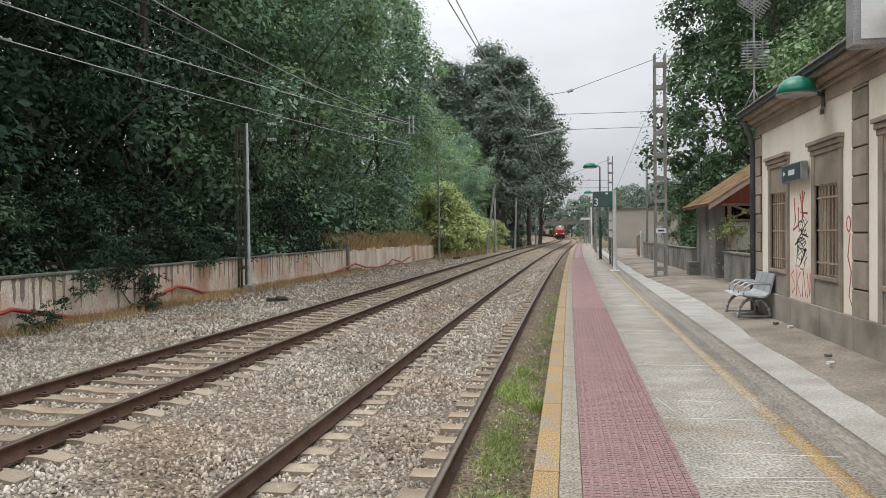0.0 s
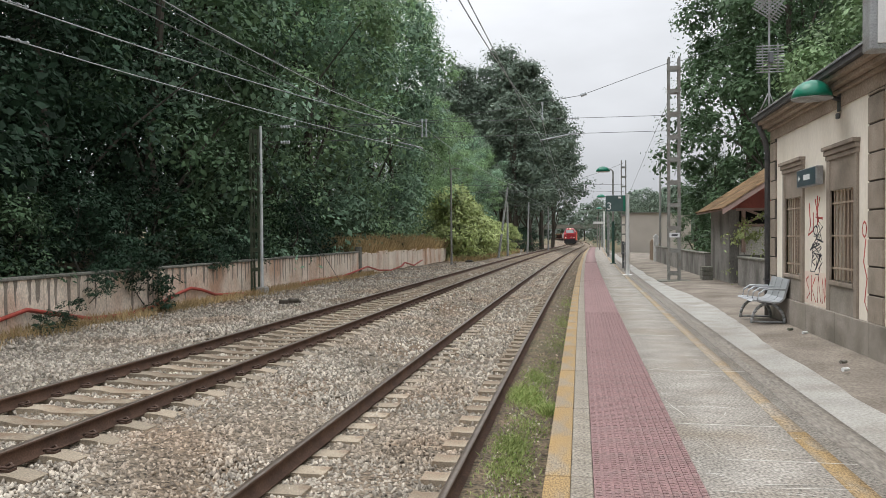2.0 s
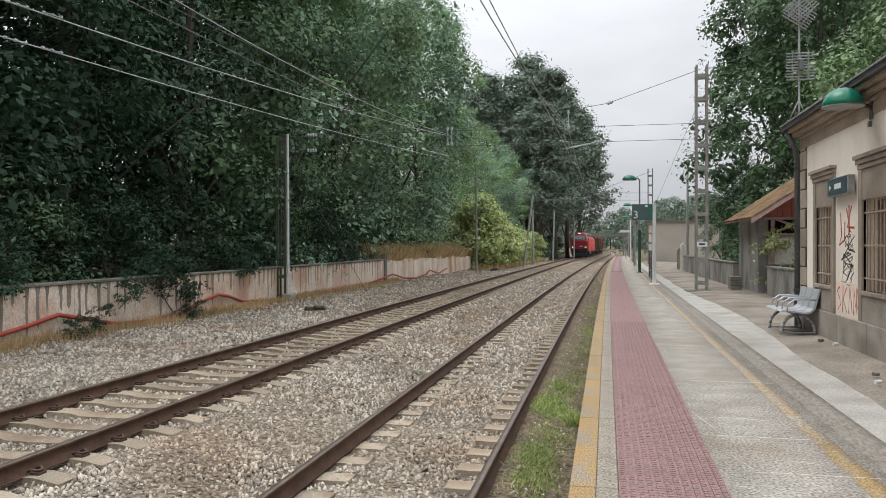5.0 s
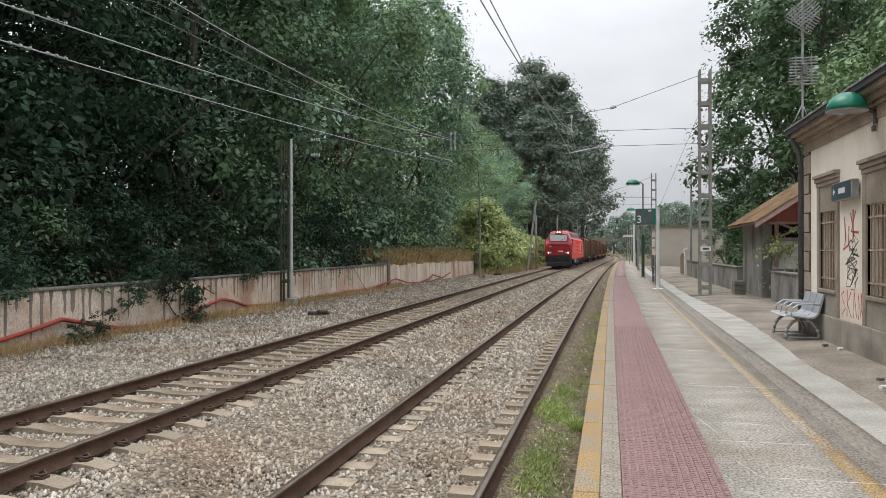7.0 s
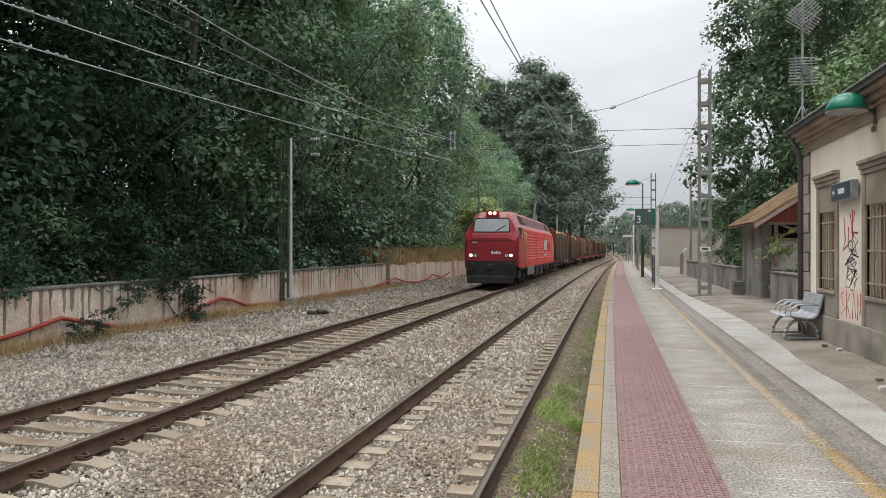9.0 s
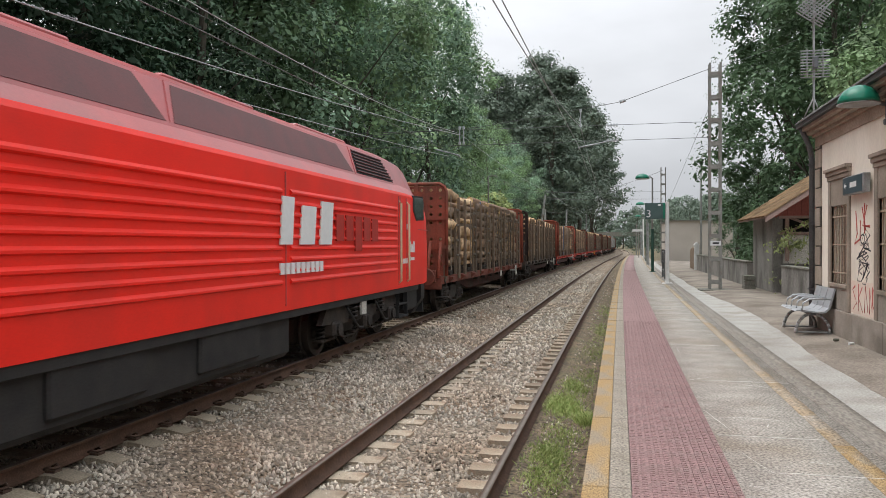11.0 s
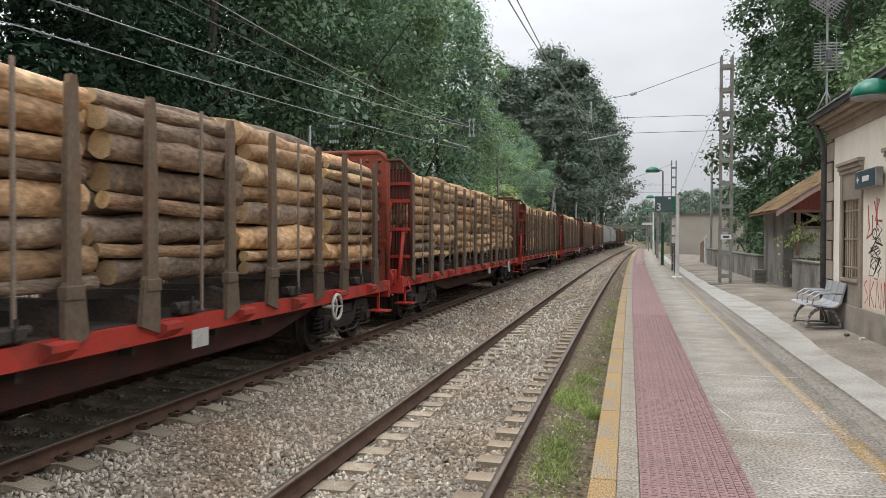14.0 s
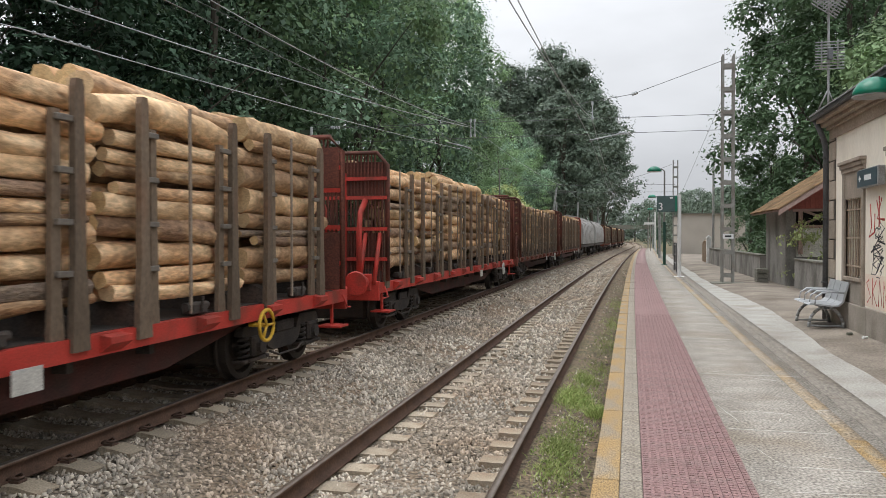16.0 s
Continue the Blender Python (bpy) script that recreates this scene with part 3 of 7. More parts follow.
def build_track(name, x0, z0, kind, label, first, clips):
    tr = thing(name, label, "railway track")
    tr.matrix_basis = pose(x0, 0, z0)
    for s in (-1, 1):
        ob = put("rail", sweep("rail", RAIL, stations(-14, 560, 1.5, 4), ["rail_side", "rail_top"], s * GAUGE / 2, 0, mi=RAIL_MI), tr)
    me, cm = sleeper_mesh(kind), clip_mesh()
    rest = bmesh.new()
    for k in range(-20, 500):
        y = first + 0.6 * k
        at = pose(cx(y), y, 0, 0, 0, -heading(y))
        if y < 3 or k > 150:
            rest.from_mesh(me)
            rest.verts.ensure_lookup_table()
            bmesh.ops.transform(rest, matrix=at, verts=rest.verts[-len(me.vertices):])
            continue
        put("sleeper", me, tr, at)
        if clips and k < 45:
            for s in (-1, 1):
                for e in (0, 180):
                    put("rail_clip", cm, tr, at @ pose(s * GAUGE / 2, 0, 0, 0, 0, e))
    part("sleeper_rest", rest, "sleeper", tr)["kind"] = "stuff"


build_track("main_track", MAIN_X, MAIN_Z, "mono", "rusty broad-gauge rails on pale concrete sleepers with spring clips", 6.05, True)
build_track("platform_track", NEAR_X, NEAR_Z, "twin", "rusty rails beside the platform on concrete twin-block sleepers", 7.25, False)


# ---- platform ----
ED, PK0, PK1, KB = -0.226, 0.085, 0.763, 1.86


def strip(name, x0, x1, z0, z1, mats, a=-8.0, b=112.0):
    return sweep(name, [(x0, z0), (x0, z1), (x1, z1), (x1, z0)], stations(a, b, 1.0, 3), mats)


def build_platform():
    root = thing("platform", "long worn station platform of grey paving with a tactile strip", "platform", kind="structure")
    tagged(put("paving", strip("paving", PK1, KB, -1.2, 0.0, "paving"), root), "worn speckled grey platform paving")
    put("base", strip("base", ED + 0.02, PK1 - 0.002, -1.2, -0.035, "plinth"), root)
    tagged(put("yellow_line", strip("yellow_line", 1.60, 1.75, -0.01, 0.003, "yellow", -8, 6.4), root), "yellow painted line, still bright")
    tagged(put("worn_line", strip("worn_line", 1.605, 1.745, -0.01, 0.003, "yellow_worn", 6.4, 112), root), "line with its yellow paint worn away")
    # edge stones with a painted yellow edge
    rng = random.Random(5)

    def block(x0, x1, ln, z0, mk, bev=0.006):
        bm = bmesh.new()
        box(bm, x0, x1, 0.0012, ln - 0.0012, z0, 0.0, bev)
        return mesh_of("stone", bm, mk)
    e1 = block(ED, ED + 0.165, 1.0, -0.16, "yellow", 0.004)
    e2 = block(ED + 0.168, PK0 - 0.004, 1.0, -0.16, "edge_stone")
    for k in range(-3, 110):
        y = k * 1.0
        at = Matrix.Translation((cx(y), y, rng.uniform(-0.004, 0.004))) @ Matrix.Rotation(-math.radians(heading(y + .5)), 4, 'Z')
        put("edge_stone", e1, root, at)
        put("border_stone", e2, root, at)
    # tactile slabs: raised ribs along the platform, cut across into studs
    bm = bmesh.new()
    w = (PK1 - PK0) / 2 - 0.001
    box(bm, 0, w, 0.0005, 0.3995, -0.05, -0.009)
    nr = 6
    for i in range(nr):
        for j in range(8):
            x = (i + 0.5) * w / nr
            y = 0.002 + (j + 0.5) * 0.0495
            box(bm, x - 0.017, x + 0.017, y - 0.019, y + 0.019, -0.0095, 0.003)
    slab = mesh_of("tactile_slab", bm, "tactile")
    bm = bmesh.new()
    box(bm, 0, w, 0.0005, 0.3995, -0.05, -0.009)
    for i in range(nr):
        x = (i + 0.5) * w / nr
        box(bm, x - 0.017, x + 0.017, 0.002, 0.398, -0.007, 0.002)
    slab_far = mesh_of("tactile_slab", bm, "tactile")
    for k in range(0, 110):
        y = 2.0 + 0.4 * k
        for i in range(2):
            at = Matrix.Translation((cx(y), y, rng.uniform(-0.001, 0.001))) @ Matrix.Rotation(-math.radians(heading(y + .2)), 4, 'Z') @ Matrix.Translation((PK0 + i * (w + 0.0015), 0, 0))
            put("tactile_slab", slab if y < 16 else slab_far, root, at)
    tagged(put("tactile_rest", strip("tactile_rest", PK0, PK1, -0.05, -0.002, "tactile", 46.0, 112.0), root), kind="stuff")
    put("tactile_back", strip("tactile_back", PK0, PK1, -0.05, -0.002, "tactile", -8.0, 2.0), root)
    # shallow cut joints across the paving
    for y, x0, x1 in ((6.55, 0.78, 1.58), (9.15, 0.78, 1.84), (12.3, 0.78, 1.5), (5.55, 1.1, 1.84), (16.5, 0.78, 1.8), (19.2, 0.8, 1.2), (23, 0.78, 1.8)):
        bm = bmesh.new()
        box(bm, x0, x1, y, y + 0.010, -0.003, 0.0035, m=Matrix.Translation((cx(y), 0, 0)))
        part("mortar_line", bm, "scratch", root)
    # pale scuffs and scratches in the paving
    for k in range(170):
        y = 3.4 + 22 * rng.random() ** 2
        x = rng.uniform(0.8, 1.78)
        a = rng.gauss(-4, 16) if k % 5 else rng.uniform(0, 180)
        ln, wd = rng.uniform(0.1, 0.8), rng.uniform(0.0015, 0.006)
        bm = bmesh.new()
        n = 5
        lo = [(ln * (q / n - 0.5), rng.uniform(-0.006, 0.006)) for q in range(n + 1)]
        top = [bm.verts.new((u, v + wd * math.sin(math.pi * (q + 0.3) / (n + 0.6)), 0.0032)) for q, (u, v) in enumerate(lo)]
        bot = [bm.verts.new((u, v - wd * math.sin(math.pi * (q + 0.3) / (n + 0.6)), 0.0032)) for q, (u, v) in enumerate(lo)]
        for q in range(n):
            bm.faces.new((bot[q], bot[q + 1], top[q + 1], top[q]))
        if abs(x - 1.3) + abs(math.cos(math.radians(a))) * ln / 2 < 0.52:
            part("scuff_mark", bm, "scratch", root, m=Matrix.Translation((x + cx(y), y, 0)) @ Matrix.Rotation(math.radians(a), 4, 'Z'))
        else:
            bm.free()
    # kerb stones and the lower strips behind the platform
    bm = bmesh.new()
    box(bm, KB, KB + 0.13, 0.003, 0.997, -0.2, 0.004, 0.008)
    kb = mesh_of("kerb_stone", bm, "gutter")
    for k in range(-3, 62):
        y = k * 1.0
        put("kerb_stone", kb, root, Matrix.Translation((cx(y), y, rng.uniform(-0.004, 0.004))) @ Matrix.Rotation(-math.radians(heading(y + .5)), 4, 'Z'))
    tagged(put("gutter", strip("gutter", KB + 0.13, 2.16, -1.0, -0.016, "gutter", -8, 112), root), "darker concrete gutter strip")
    # the pale path has a ragged edge towards the yard
    bm = bmesh.new()
    prev = None
    y = -8.0
    while y < 75:
        wob = 0.09 * noise.noise(Vector((0, y * 0.3, 3))) + 0.035 * noise.noise(Vector((5, y * 1.7, 1))) + 0.02 * noise.noise(Vector((2, y * 5.0, 1)))
        wide = 0.44 + 0.28 * math.exp(-((y - 18) / 6.0) ** 2) + wob
        c = cx(y)
        xr = 2.16 + max(0.25, wide)
        zr = float(np.interp(xr, [2.52, 3.5], [-0.03, 0.03]))
        row = [bm.verts.new((2.16 + c, y, -0.024)), bm.verts.new((2.5 + c, y, -0.022)) if xr > 2.5 else bm.verts.new((2.16 + c + 0.2, y, -0.022)), bm.verts.new((xr + c, y, zr + 0.006)), bm.verts.new((xr + c + 0.01, y, zr - 0.1))]
        if prev:
            for q in range(3):
                bm.faces.new((prev[q], prev[q + 1], row[q + 1], row[q]))
        prev = row
        y += 0.25 if y < 40 else 1.0
    tagged(part("concrete_path", bm, "concrete", root), "pale smooth concrete path")
    put("path_bed", strip("path_bed", 2.16, 2.52, -1.0, -0.034, "yard", -8, 112), root)
    tagged(put("yard_paving", sweep("yard_paving", [(2.52, -1.0), (2.52, -0.03), (3.5, 0.03), (4.3, 0.0), (6.4, -0.03), (6.4, -1.0)], stations(-8, 75, 1, 3), "yard"), root), "dark patched yard concrete")


build_platform()
tagged(put("verge", sweep("verge", [(-1.045, -1.1), (-1.045, -0.712), (-0.88, -0.718), (-0.66, -0.78), (-0.45, -0.82), (-0.22, -0.82), (-0.22, -1.1)], stations(-8, 112, 0.4, 3), "soil", rough=0.008)),
       "strip of bare brown soil between rail and platform", "verge", kind="structure")

# level crossing slab between the tracks
bm = bmesh.new()
for y0 in range(46, 66, 2):
    prism(bm, [(cx(y0) - 5.0, y0), (cx(y0) - 3.05, y0), (cx(y0 + 2) - 3.05, y0 + 2), (cx(y0 + 2) - 5.0, y0 + 2)], 'z', -1.0, -0.765)
tagged(part("crossing_slab", bm, "asphalt"), "bluish-grey asphalt crossing slab between the tracks", "crossing", kind="structure")

# ---- station building ----
WX, WT = 3.58, 0.45          # street face of the wall and its thickness
Y_END, Y_BACK = 15.33, -8.0


def build_station():
    b = thing("station_building", "cream plastered station building with granite window surrounds and graffiti", "building", kind="")
    wins = [(13.30, 14.28, 0.89, 2.18), (10.86, 11.84, 0.90, 2.18), (8.42, 9.40, 0.90, 2.18), (4.2, 5.2, 0.0, 2.2), (0.4, 1.4, 0.9, 2.18)]
    bm = bmesh.new()
    y = Y_END
    z1 = 3.9
    for y0, y1, a, c in wins:
        box(bm, WX, WX + WT, y1, y, 0.0, z1)
        box(bm, WX, WX + WT, y0, y1, c, z1)
        if a > 0:
            box(bm, WX, WX + WT, y0, y1, 0.0, a)
        y = y0
    box(bm, WX, WX + WT, Y_BACK, y, 0.0, z1)
    box(bm, WX + WT, 9.5, Y_END - WT, Y_END, 0.0, z1)
    box(bm, WX + WT, 9.5, Y_BACK, Y_BACK + WT, 0.0, z1)
    box(bm, 9.5, 9.5 + WT, Y_BACK, Y_END, 0.0, z1)
    part("wall", bm, "plaster", b, "cream stained plaster wall")
    # plinth of long stones
    y = Y_END + 0.03
    rng = random.Random(2)
    while y > 0:
        ln = rng.uniform(0.9, 1.5)
        bm = bmesh.new()
        box(bm, WX - 0.05, WX, y - ln + 0.005, y, -0.1, 0.46 + rng.uniform(-0.004, 0.004), 0.008)
        part("plinth_stone", bm, "plinth", b)
        y -= ln
    # corner stones and the pilaster, in blocks with dark joints
    for ya, yb, dark in ((14.93, Y_END + 0.012, 0.27), (9.88, 10.37, 0.36), (6.2, 6.7, 0.36)):
        bm = bmesh.new()
        box(bm, WX - 0.012, WX + 0.05, ya + 0.01, yb - 0.01, 0.46, 3.33)
        part("joint_backing", bm, "joint", b)
        z = 0.462
        k = 0
        while z < 3.3:
            h = min(0.352, 3.33 - z)
            bm = bmesh.new()
            inset = 0.0 if k % 2 or dark > 0.3 else 0.08
            box(bm, WX - 0.028, WX + 0.05, ya + inset, yb, z, z + h - 0.022, 0.006)
            part("quoin_stone", bm, "granite", b)
            z += h
            k += 1
    # windows: surround, moulded head, lintel panel, sill, grille, shutters
    for i, (y0, y1, a, c) in enumerate(wins[:3]):
        s = thing("window_surround", "", "")
        s.parent = b
        bm = bmesh.new()
        for p, q in ((y0 - 0.12, y0), (y1, y1 + 0.14)):
            box(bm, WX - 0.035, WX + 0.06, p, q, 0.46, 2.62, 0.008)
        part("jamb", bm, "granite", s)
        bm = bmesh.new()
        box(bm, WX - 0.02, WX + 0.05, y0, y1, c, 2.62, 0.006)
        part("lintel", bm, "granite", s, "grey granite lintel panel")
        bm = bmesh.new()
        for z, d, h in ((2.62, 0.045, 0.07), (2.69, 0.07, 0.07), (2.76, 0.10, 0.06)):
            box(bm, WX - d, WX + 0.05, y0 - 0.12 - d * 0.4, y1 + 0.14 + d * 0.4, z, z + h - 0.004, 0.006)
        part("head_moulding", bm, "granite", s)
        bm = bmesh.new()
        box(bm, WX - 0.02, WX + 0.05, y0, y1, 0.46, a - 0.06, 0.006)
        part("apron", bm, "plinth", s)
        bm = bmesh.new()
        box(bm, WX - 0.05, WX + 0.12, y0, y1, a - 0.06, a, 0.006)
        part("sill", bm, "granite", s)
        for k in range(7):
            yy = y0 + (k + 0.5) * (y1 - y0) / 7
            bm = bmesh.new()
            rod(bm, (WX + 0.02, yy, a), (WX + 0.02, yy, c), 0.011, seg=6)
            part("window_bar", bm, "iron", s)
        for k in range(3):
            bm = bmesh.new()
            z = a + 0.18 + k * (c - a - 0.36) / 2
            box(bm, WX + 0.002, WX + 0.034, y0, y1, z - 0.012, z + 0.012)
            part("cross_bar", bm, "iron", s)
        for k in range(4):
            bm = bmesh.new()
            w = (y1 - y0) / 4
            box(bm, WX + 0.16, WX + 0.20, y0 + k * w + 0.004, y0 + (k + 1) * w - 0.004, a, c, 0.008)
            part("shutter_board", bm, "dark_wood", s)
    # frieze, cornice and roof edge
    bm = bmesh.new()
    box(bm, WX - 0.02, WX, Y_BACK, Y_END + 0.02, 3.32, 3.52)
    part("frieze", bm, "eave", b)
    for d, z, h in ((0.07, 3.50, 0.06), (0.16, 3.56, 0.07), (0.24, 3.63, 0.07)):
        bm = bmesh.new()
        box(bm, WX - d, WX, Y_BACK, Y_END + d * 0.8, z, z + h, 0.01)
        part("cornice", bm, "eave", b)
    bm = bmesh.new()
    prism(bm, [(WX - 0.30, 3.70), (WX - 0.30, 3.77), (6.7, 5.15), (9.9 + 0.3, 3.77), (9.9 + 0.3, 3.70)], 'y', Y_BACK - 0.2, Y_END + 0.28)
    part("roof", bm, "slate", b, "dark roof with a thin tiled edge")
    for k in range(110):
        y = Y_END + 0.2 - k * 0.12
        bm = bmesh.new()
        prism(bm, [(WX - 0.33, 3.772), (WX - 0.33, 3.80), (WX + 0.1, 4.0), (WX + 0.1, 3.97)], 'y', y - 0.10, y)
        part("eave_tile", bm, "galv", b)
    # downpipe at the corner
    bm = bmesh.new()
    tube(bm, [(WX - 0.24, Y_END + 0.10, 3.70), (WX - 0.10, Y_END + 0.08, 3.35), (WX - 0.06, Y_END + 0.08, 3.1), (WX - 0.06, Y_END + 0.08, 0.0)], 0.05, 8)
    for z in (0.7, 1.9, 3.0):
        box(bm, WX - 0.12, WX, Y_END + 0.02, Y_END + 0.14, z, z + 0.03)
    part("downpipe", bm, "slate", b, "dark grey downpipe")
    # graffiti strokes
    rg = random.Random(9)

    def scrawl(name, strokes, mk, r):
        for st in strokes:
            bm = bmesh.new()
            tube(bm, [(WX, yy, zz) for yy, zz in st], r, 5)
            bmesh.ops.scale(bm, vec=(0.45, 1, 1), verts=bm.verts, space=Matrix.Translation((-WX, 0, 0)))
            part(name, bm, mk, b, name.replace("_", " "))
    bm = bmesh.new()
    box(bm, WX - 0.004, WX, 11.99, 13.16, 0.48, 0.98)
    part("repainted_patch", bm, "pinkish", b, "faded pinkish patch under the graffiti")
    scrawl("red_graffiti", [[(12.93, 2.05), (12.86, 1.7), (12.98, 1.55), (12.72, 1.62), (12.7, 1.9)], [(12.62, 2.1), (12.45, 1.75)], [(12.38, 2.12), (12.58, 1.82), (12.25, 1.8)], [(12.5, 2.15), (12.5, 1.7)],
                            [(12.95, 0.9), (13.08, 0.84), (12.98, 0.74), (12.88, 0.64), (13.04, 0.54)], [(12.78, 0.93), (12.8, 0.52)], [(12.6, 0.9), (12.78, 0.72), (12.58, 0.52)],
                            [(12.5, 0.52), (12.44, 0.92), (12.34, 0.54)], [(12.26, 0.52), (12.25, 0.9), (12.14, 0.56), (12.12, 0.92)], [(12.06, 0.6), (12.02, 0.8), (12.1, 0.9), (12.12, 0.66), (12.06, 0.6)]], "graffiti_red", 0.02)
    scr = []
    for k in range(9):
        cy, cz = rg.uniform(12.25, 12.75), 1.66 - 0.075 * k
        scr.append([(cy + rg.uniform(-0.28, 0.28), cz + rg.uniform(-0.14, 0.14)) for _ in range(5)])
    scr.append([(12.78, 1.12), (12.86, 0.98), (12.66, 0.98), (12.36, 1.24), (12.3, 1.18)])
    scr.append([(12.6 + 0.1 * math.cos(a), 1.62 + 0.07 * math.sin(a)) for a in np.linspace(0, TAU, 9)])
    scrawl("black_graffiti", scr, "graffiti_black", 0.012)
    scrawl("dark_red_tag", [[(10.55 + 0.07 * math.cos(a), 1.62 + 0.1 * math.sin(a)) for a in np.linspace(0, TAU, 9)], [(10.5, 1.5), (10.58, 1.2), (10.46, 1.0), (10.54, 0.7), (10.42, 0.56)]], "graffiti_red", 0.014)


build_station()


def build_station_lamp():
    l = thing("wall_lamp", "green domed lamp on a bracket under the eaves", "lamp")
    bm = bmesh.new()
    bmesh.ops.create_uvsphere(bm, u_segments=24, v_segments=14, radius=0.26, matrix=Matrix.Translation((3.16, 11.3, 3.43)) @ Matrix.Diagonal((1, 1.05, 0.95, 1)))
    bmesh.ops.delete(bm, geom=[v for v in bm.verts if v.co.z < 3.42], context='VERTS')
    bmesh.ops.solidify(bm, geom=bm.faces, thickness=0.012)
    part("dome", bm, "green_lamp", l, smooth=True)
    bm = bmesh.new()
    rod(bm, (3.16, 11.3, 3.415), (3.16, 11.3, 3.43), 0.265, seg=24)
    part("rim", bm, "galv", l)
    bm = bmesh.new()
    tube(bm, [(3.38, 11.33, 3.46), (3.5, 11.4, 3.43), (WX, 11.46, 3.42)], 0.03, 8)
    box(bm, WX - 0.03, WX - 0.02, 11.40, 11.52, 3.26, 3.50)
    box(bm, WX - 0.06, WX - 0.02, 11.42, 11.50, 3.16, 3.24, 0.01)
    part("bracket", bm, "bench_leg", l)


build_station_lamp()


def build_name_board():
    s = thing("name_board", "dark blue-grey station name board with white writing", "sign")
    bm = bmesh.new()
    box(bm, WX - 0.13, WX - 0.03, 12.12, 13.14, 2.30, 2.58, 0.01)
    part("case", bm, "galv", s)
    bm = bmesh.new()
    box(bm, WX - 0.137, WX - 0.131, 12.16, 13.12, 2.315, 2.565)
    part("face", bm, "sign_blue", s)
    bm = bmesh.new()
    box(bm, WX - 0.141, WX - 0.138, 12.42, 12.74, 2.40, 2.48)
    prism(bm, [(13.04, 2.44), (12.98, 2.49), (12.98, 2.455), (12.92, 2.455), (12.92, 2.425), (12.98, 2.425), (12.98, 2.39)], 'x', WX - 0.141, WX - 0.138)
    part("writing", bm, "letter_white", s)
    bm = bmesh.new()
    for y in (12.3, 12.95):
        rod(bm, (WX - 0.04, y, 2.44), (WX, y, 2.44), 0.02)
    part("stud", bm, "galv", s)
    w = thing("sign_box", "white box sign projecting from the wall", "sign")
    bm = bmesh.new()
    box(bm, 2.93, WX - 0.045, 8.5, 8.72, 3.44, 4.35, 0.012)
    part("case", bm, "galv", w)
    bm = bmesh.new()
    box(bm, 3.0, WX - 0.09, 8.486, 8.498, 3.50, 4.29, 0.004)
    part("face", bm, "white_paint", w, "white translucent face")
    bm = bmesh.new()
    for z in (3.62, 4.1):
        rod(bm, (WX - 0.06, 8.61, z), (WX, 8.61, z), 0.03)
    part("bracket", bm, "galv", w)


build_name_board()


def build_bench():
    b = thing("bench", "grey steel station bench with curved legs and armrests", "bench")
    y0, y1 = 13.92, 15.12
    n = 3
    w = (y1 - y0) / n
    for k in range(n):
        bm = bmesh.new()
        a, c = y0 + k * w + 0.012, y0 + (k + 1) * w - 0.012
        prof = [(2.92, 0.415), (2.95, 0.44), (3.05, 0.435), (3.30, 0.405), (3.38, 0.415), (3.44, 0.47), (3.52, 0.76), (3.535, 0.80), (3.555, 0.79), (3.47, 0.46), (3.40, 0.39), (3.31, 0.38), (3.05, 0.41), (2.95, 0.415)]
        prism(bm, prof, 'y', a, c)
        part("seat_shell", bm, "bench", b, smooth=False)
    for k in range(n + 1):
        yy = y0 + k * w
        bm = bmesh.new()
        tube(bm, [(3.02, yy, 0.43), (3.04, yy, 0.55), (3.14, yy, 0.62), (3.30, yy, 0.63), (3.47, yy, 0.62)], 0.016, 7)
        part("armrest", bm, "bench", b)
    for yy in (y0 + 0.12, y1 - 0.12):
        bm = bmesh.new()
        arc = [(3.22 - 0.27 * math.cos(a), yy, 0.03 + 0.34 * math.sin(a)) for a in np.linspace(0, math.pi, 13)]
        for p, q in zip(arc, arc[1:]):
            tube(bm, [p, q], 0.028, 6)
        rod(bm, (2.95, yy, 0.055), (3.49, yy, 0.055), 0.016)
        part("leg", bm, "galv", b)
    bm = bmesh.new()
    box(bm, 3.18, 3.26, y0 + 0.05, y1 - 0.05, 0.345, 0.395, 0.008)
    part("rail", bm, "bench_leg", b)


build_bench()

# a flattened can and scraps beside the wall
for i, (x, y, mk) in enumerate(((3.40, 12.62, "letter_white"), (3.30, 13.05, "wall_cap"), (2.90, 9.2, "letter_white"), (3.05, 9.75, "wall_cap"))):
    bm = bmesh.new()
    rod(bm, (x, y, 0.045), (x + 0.075, y + 0.04, 0.045), 0.024, 0.02, seg=9)
    tagged(part("crushed_can" if i in (0, 2) else "litter", bm, mk), "small crushed litter on the yard concrete", "litter")


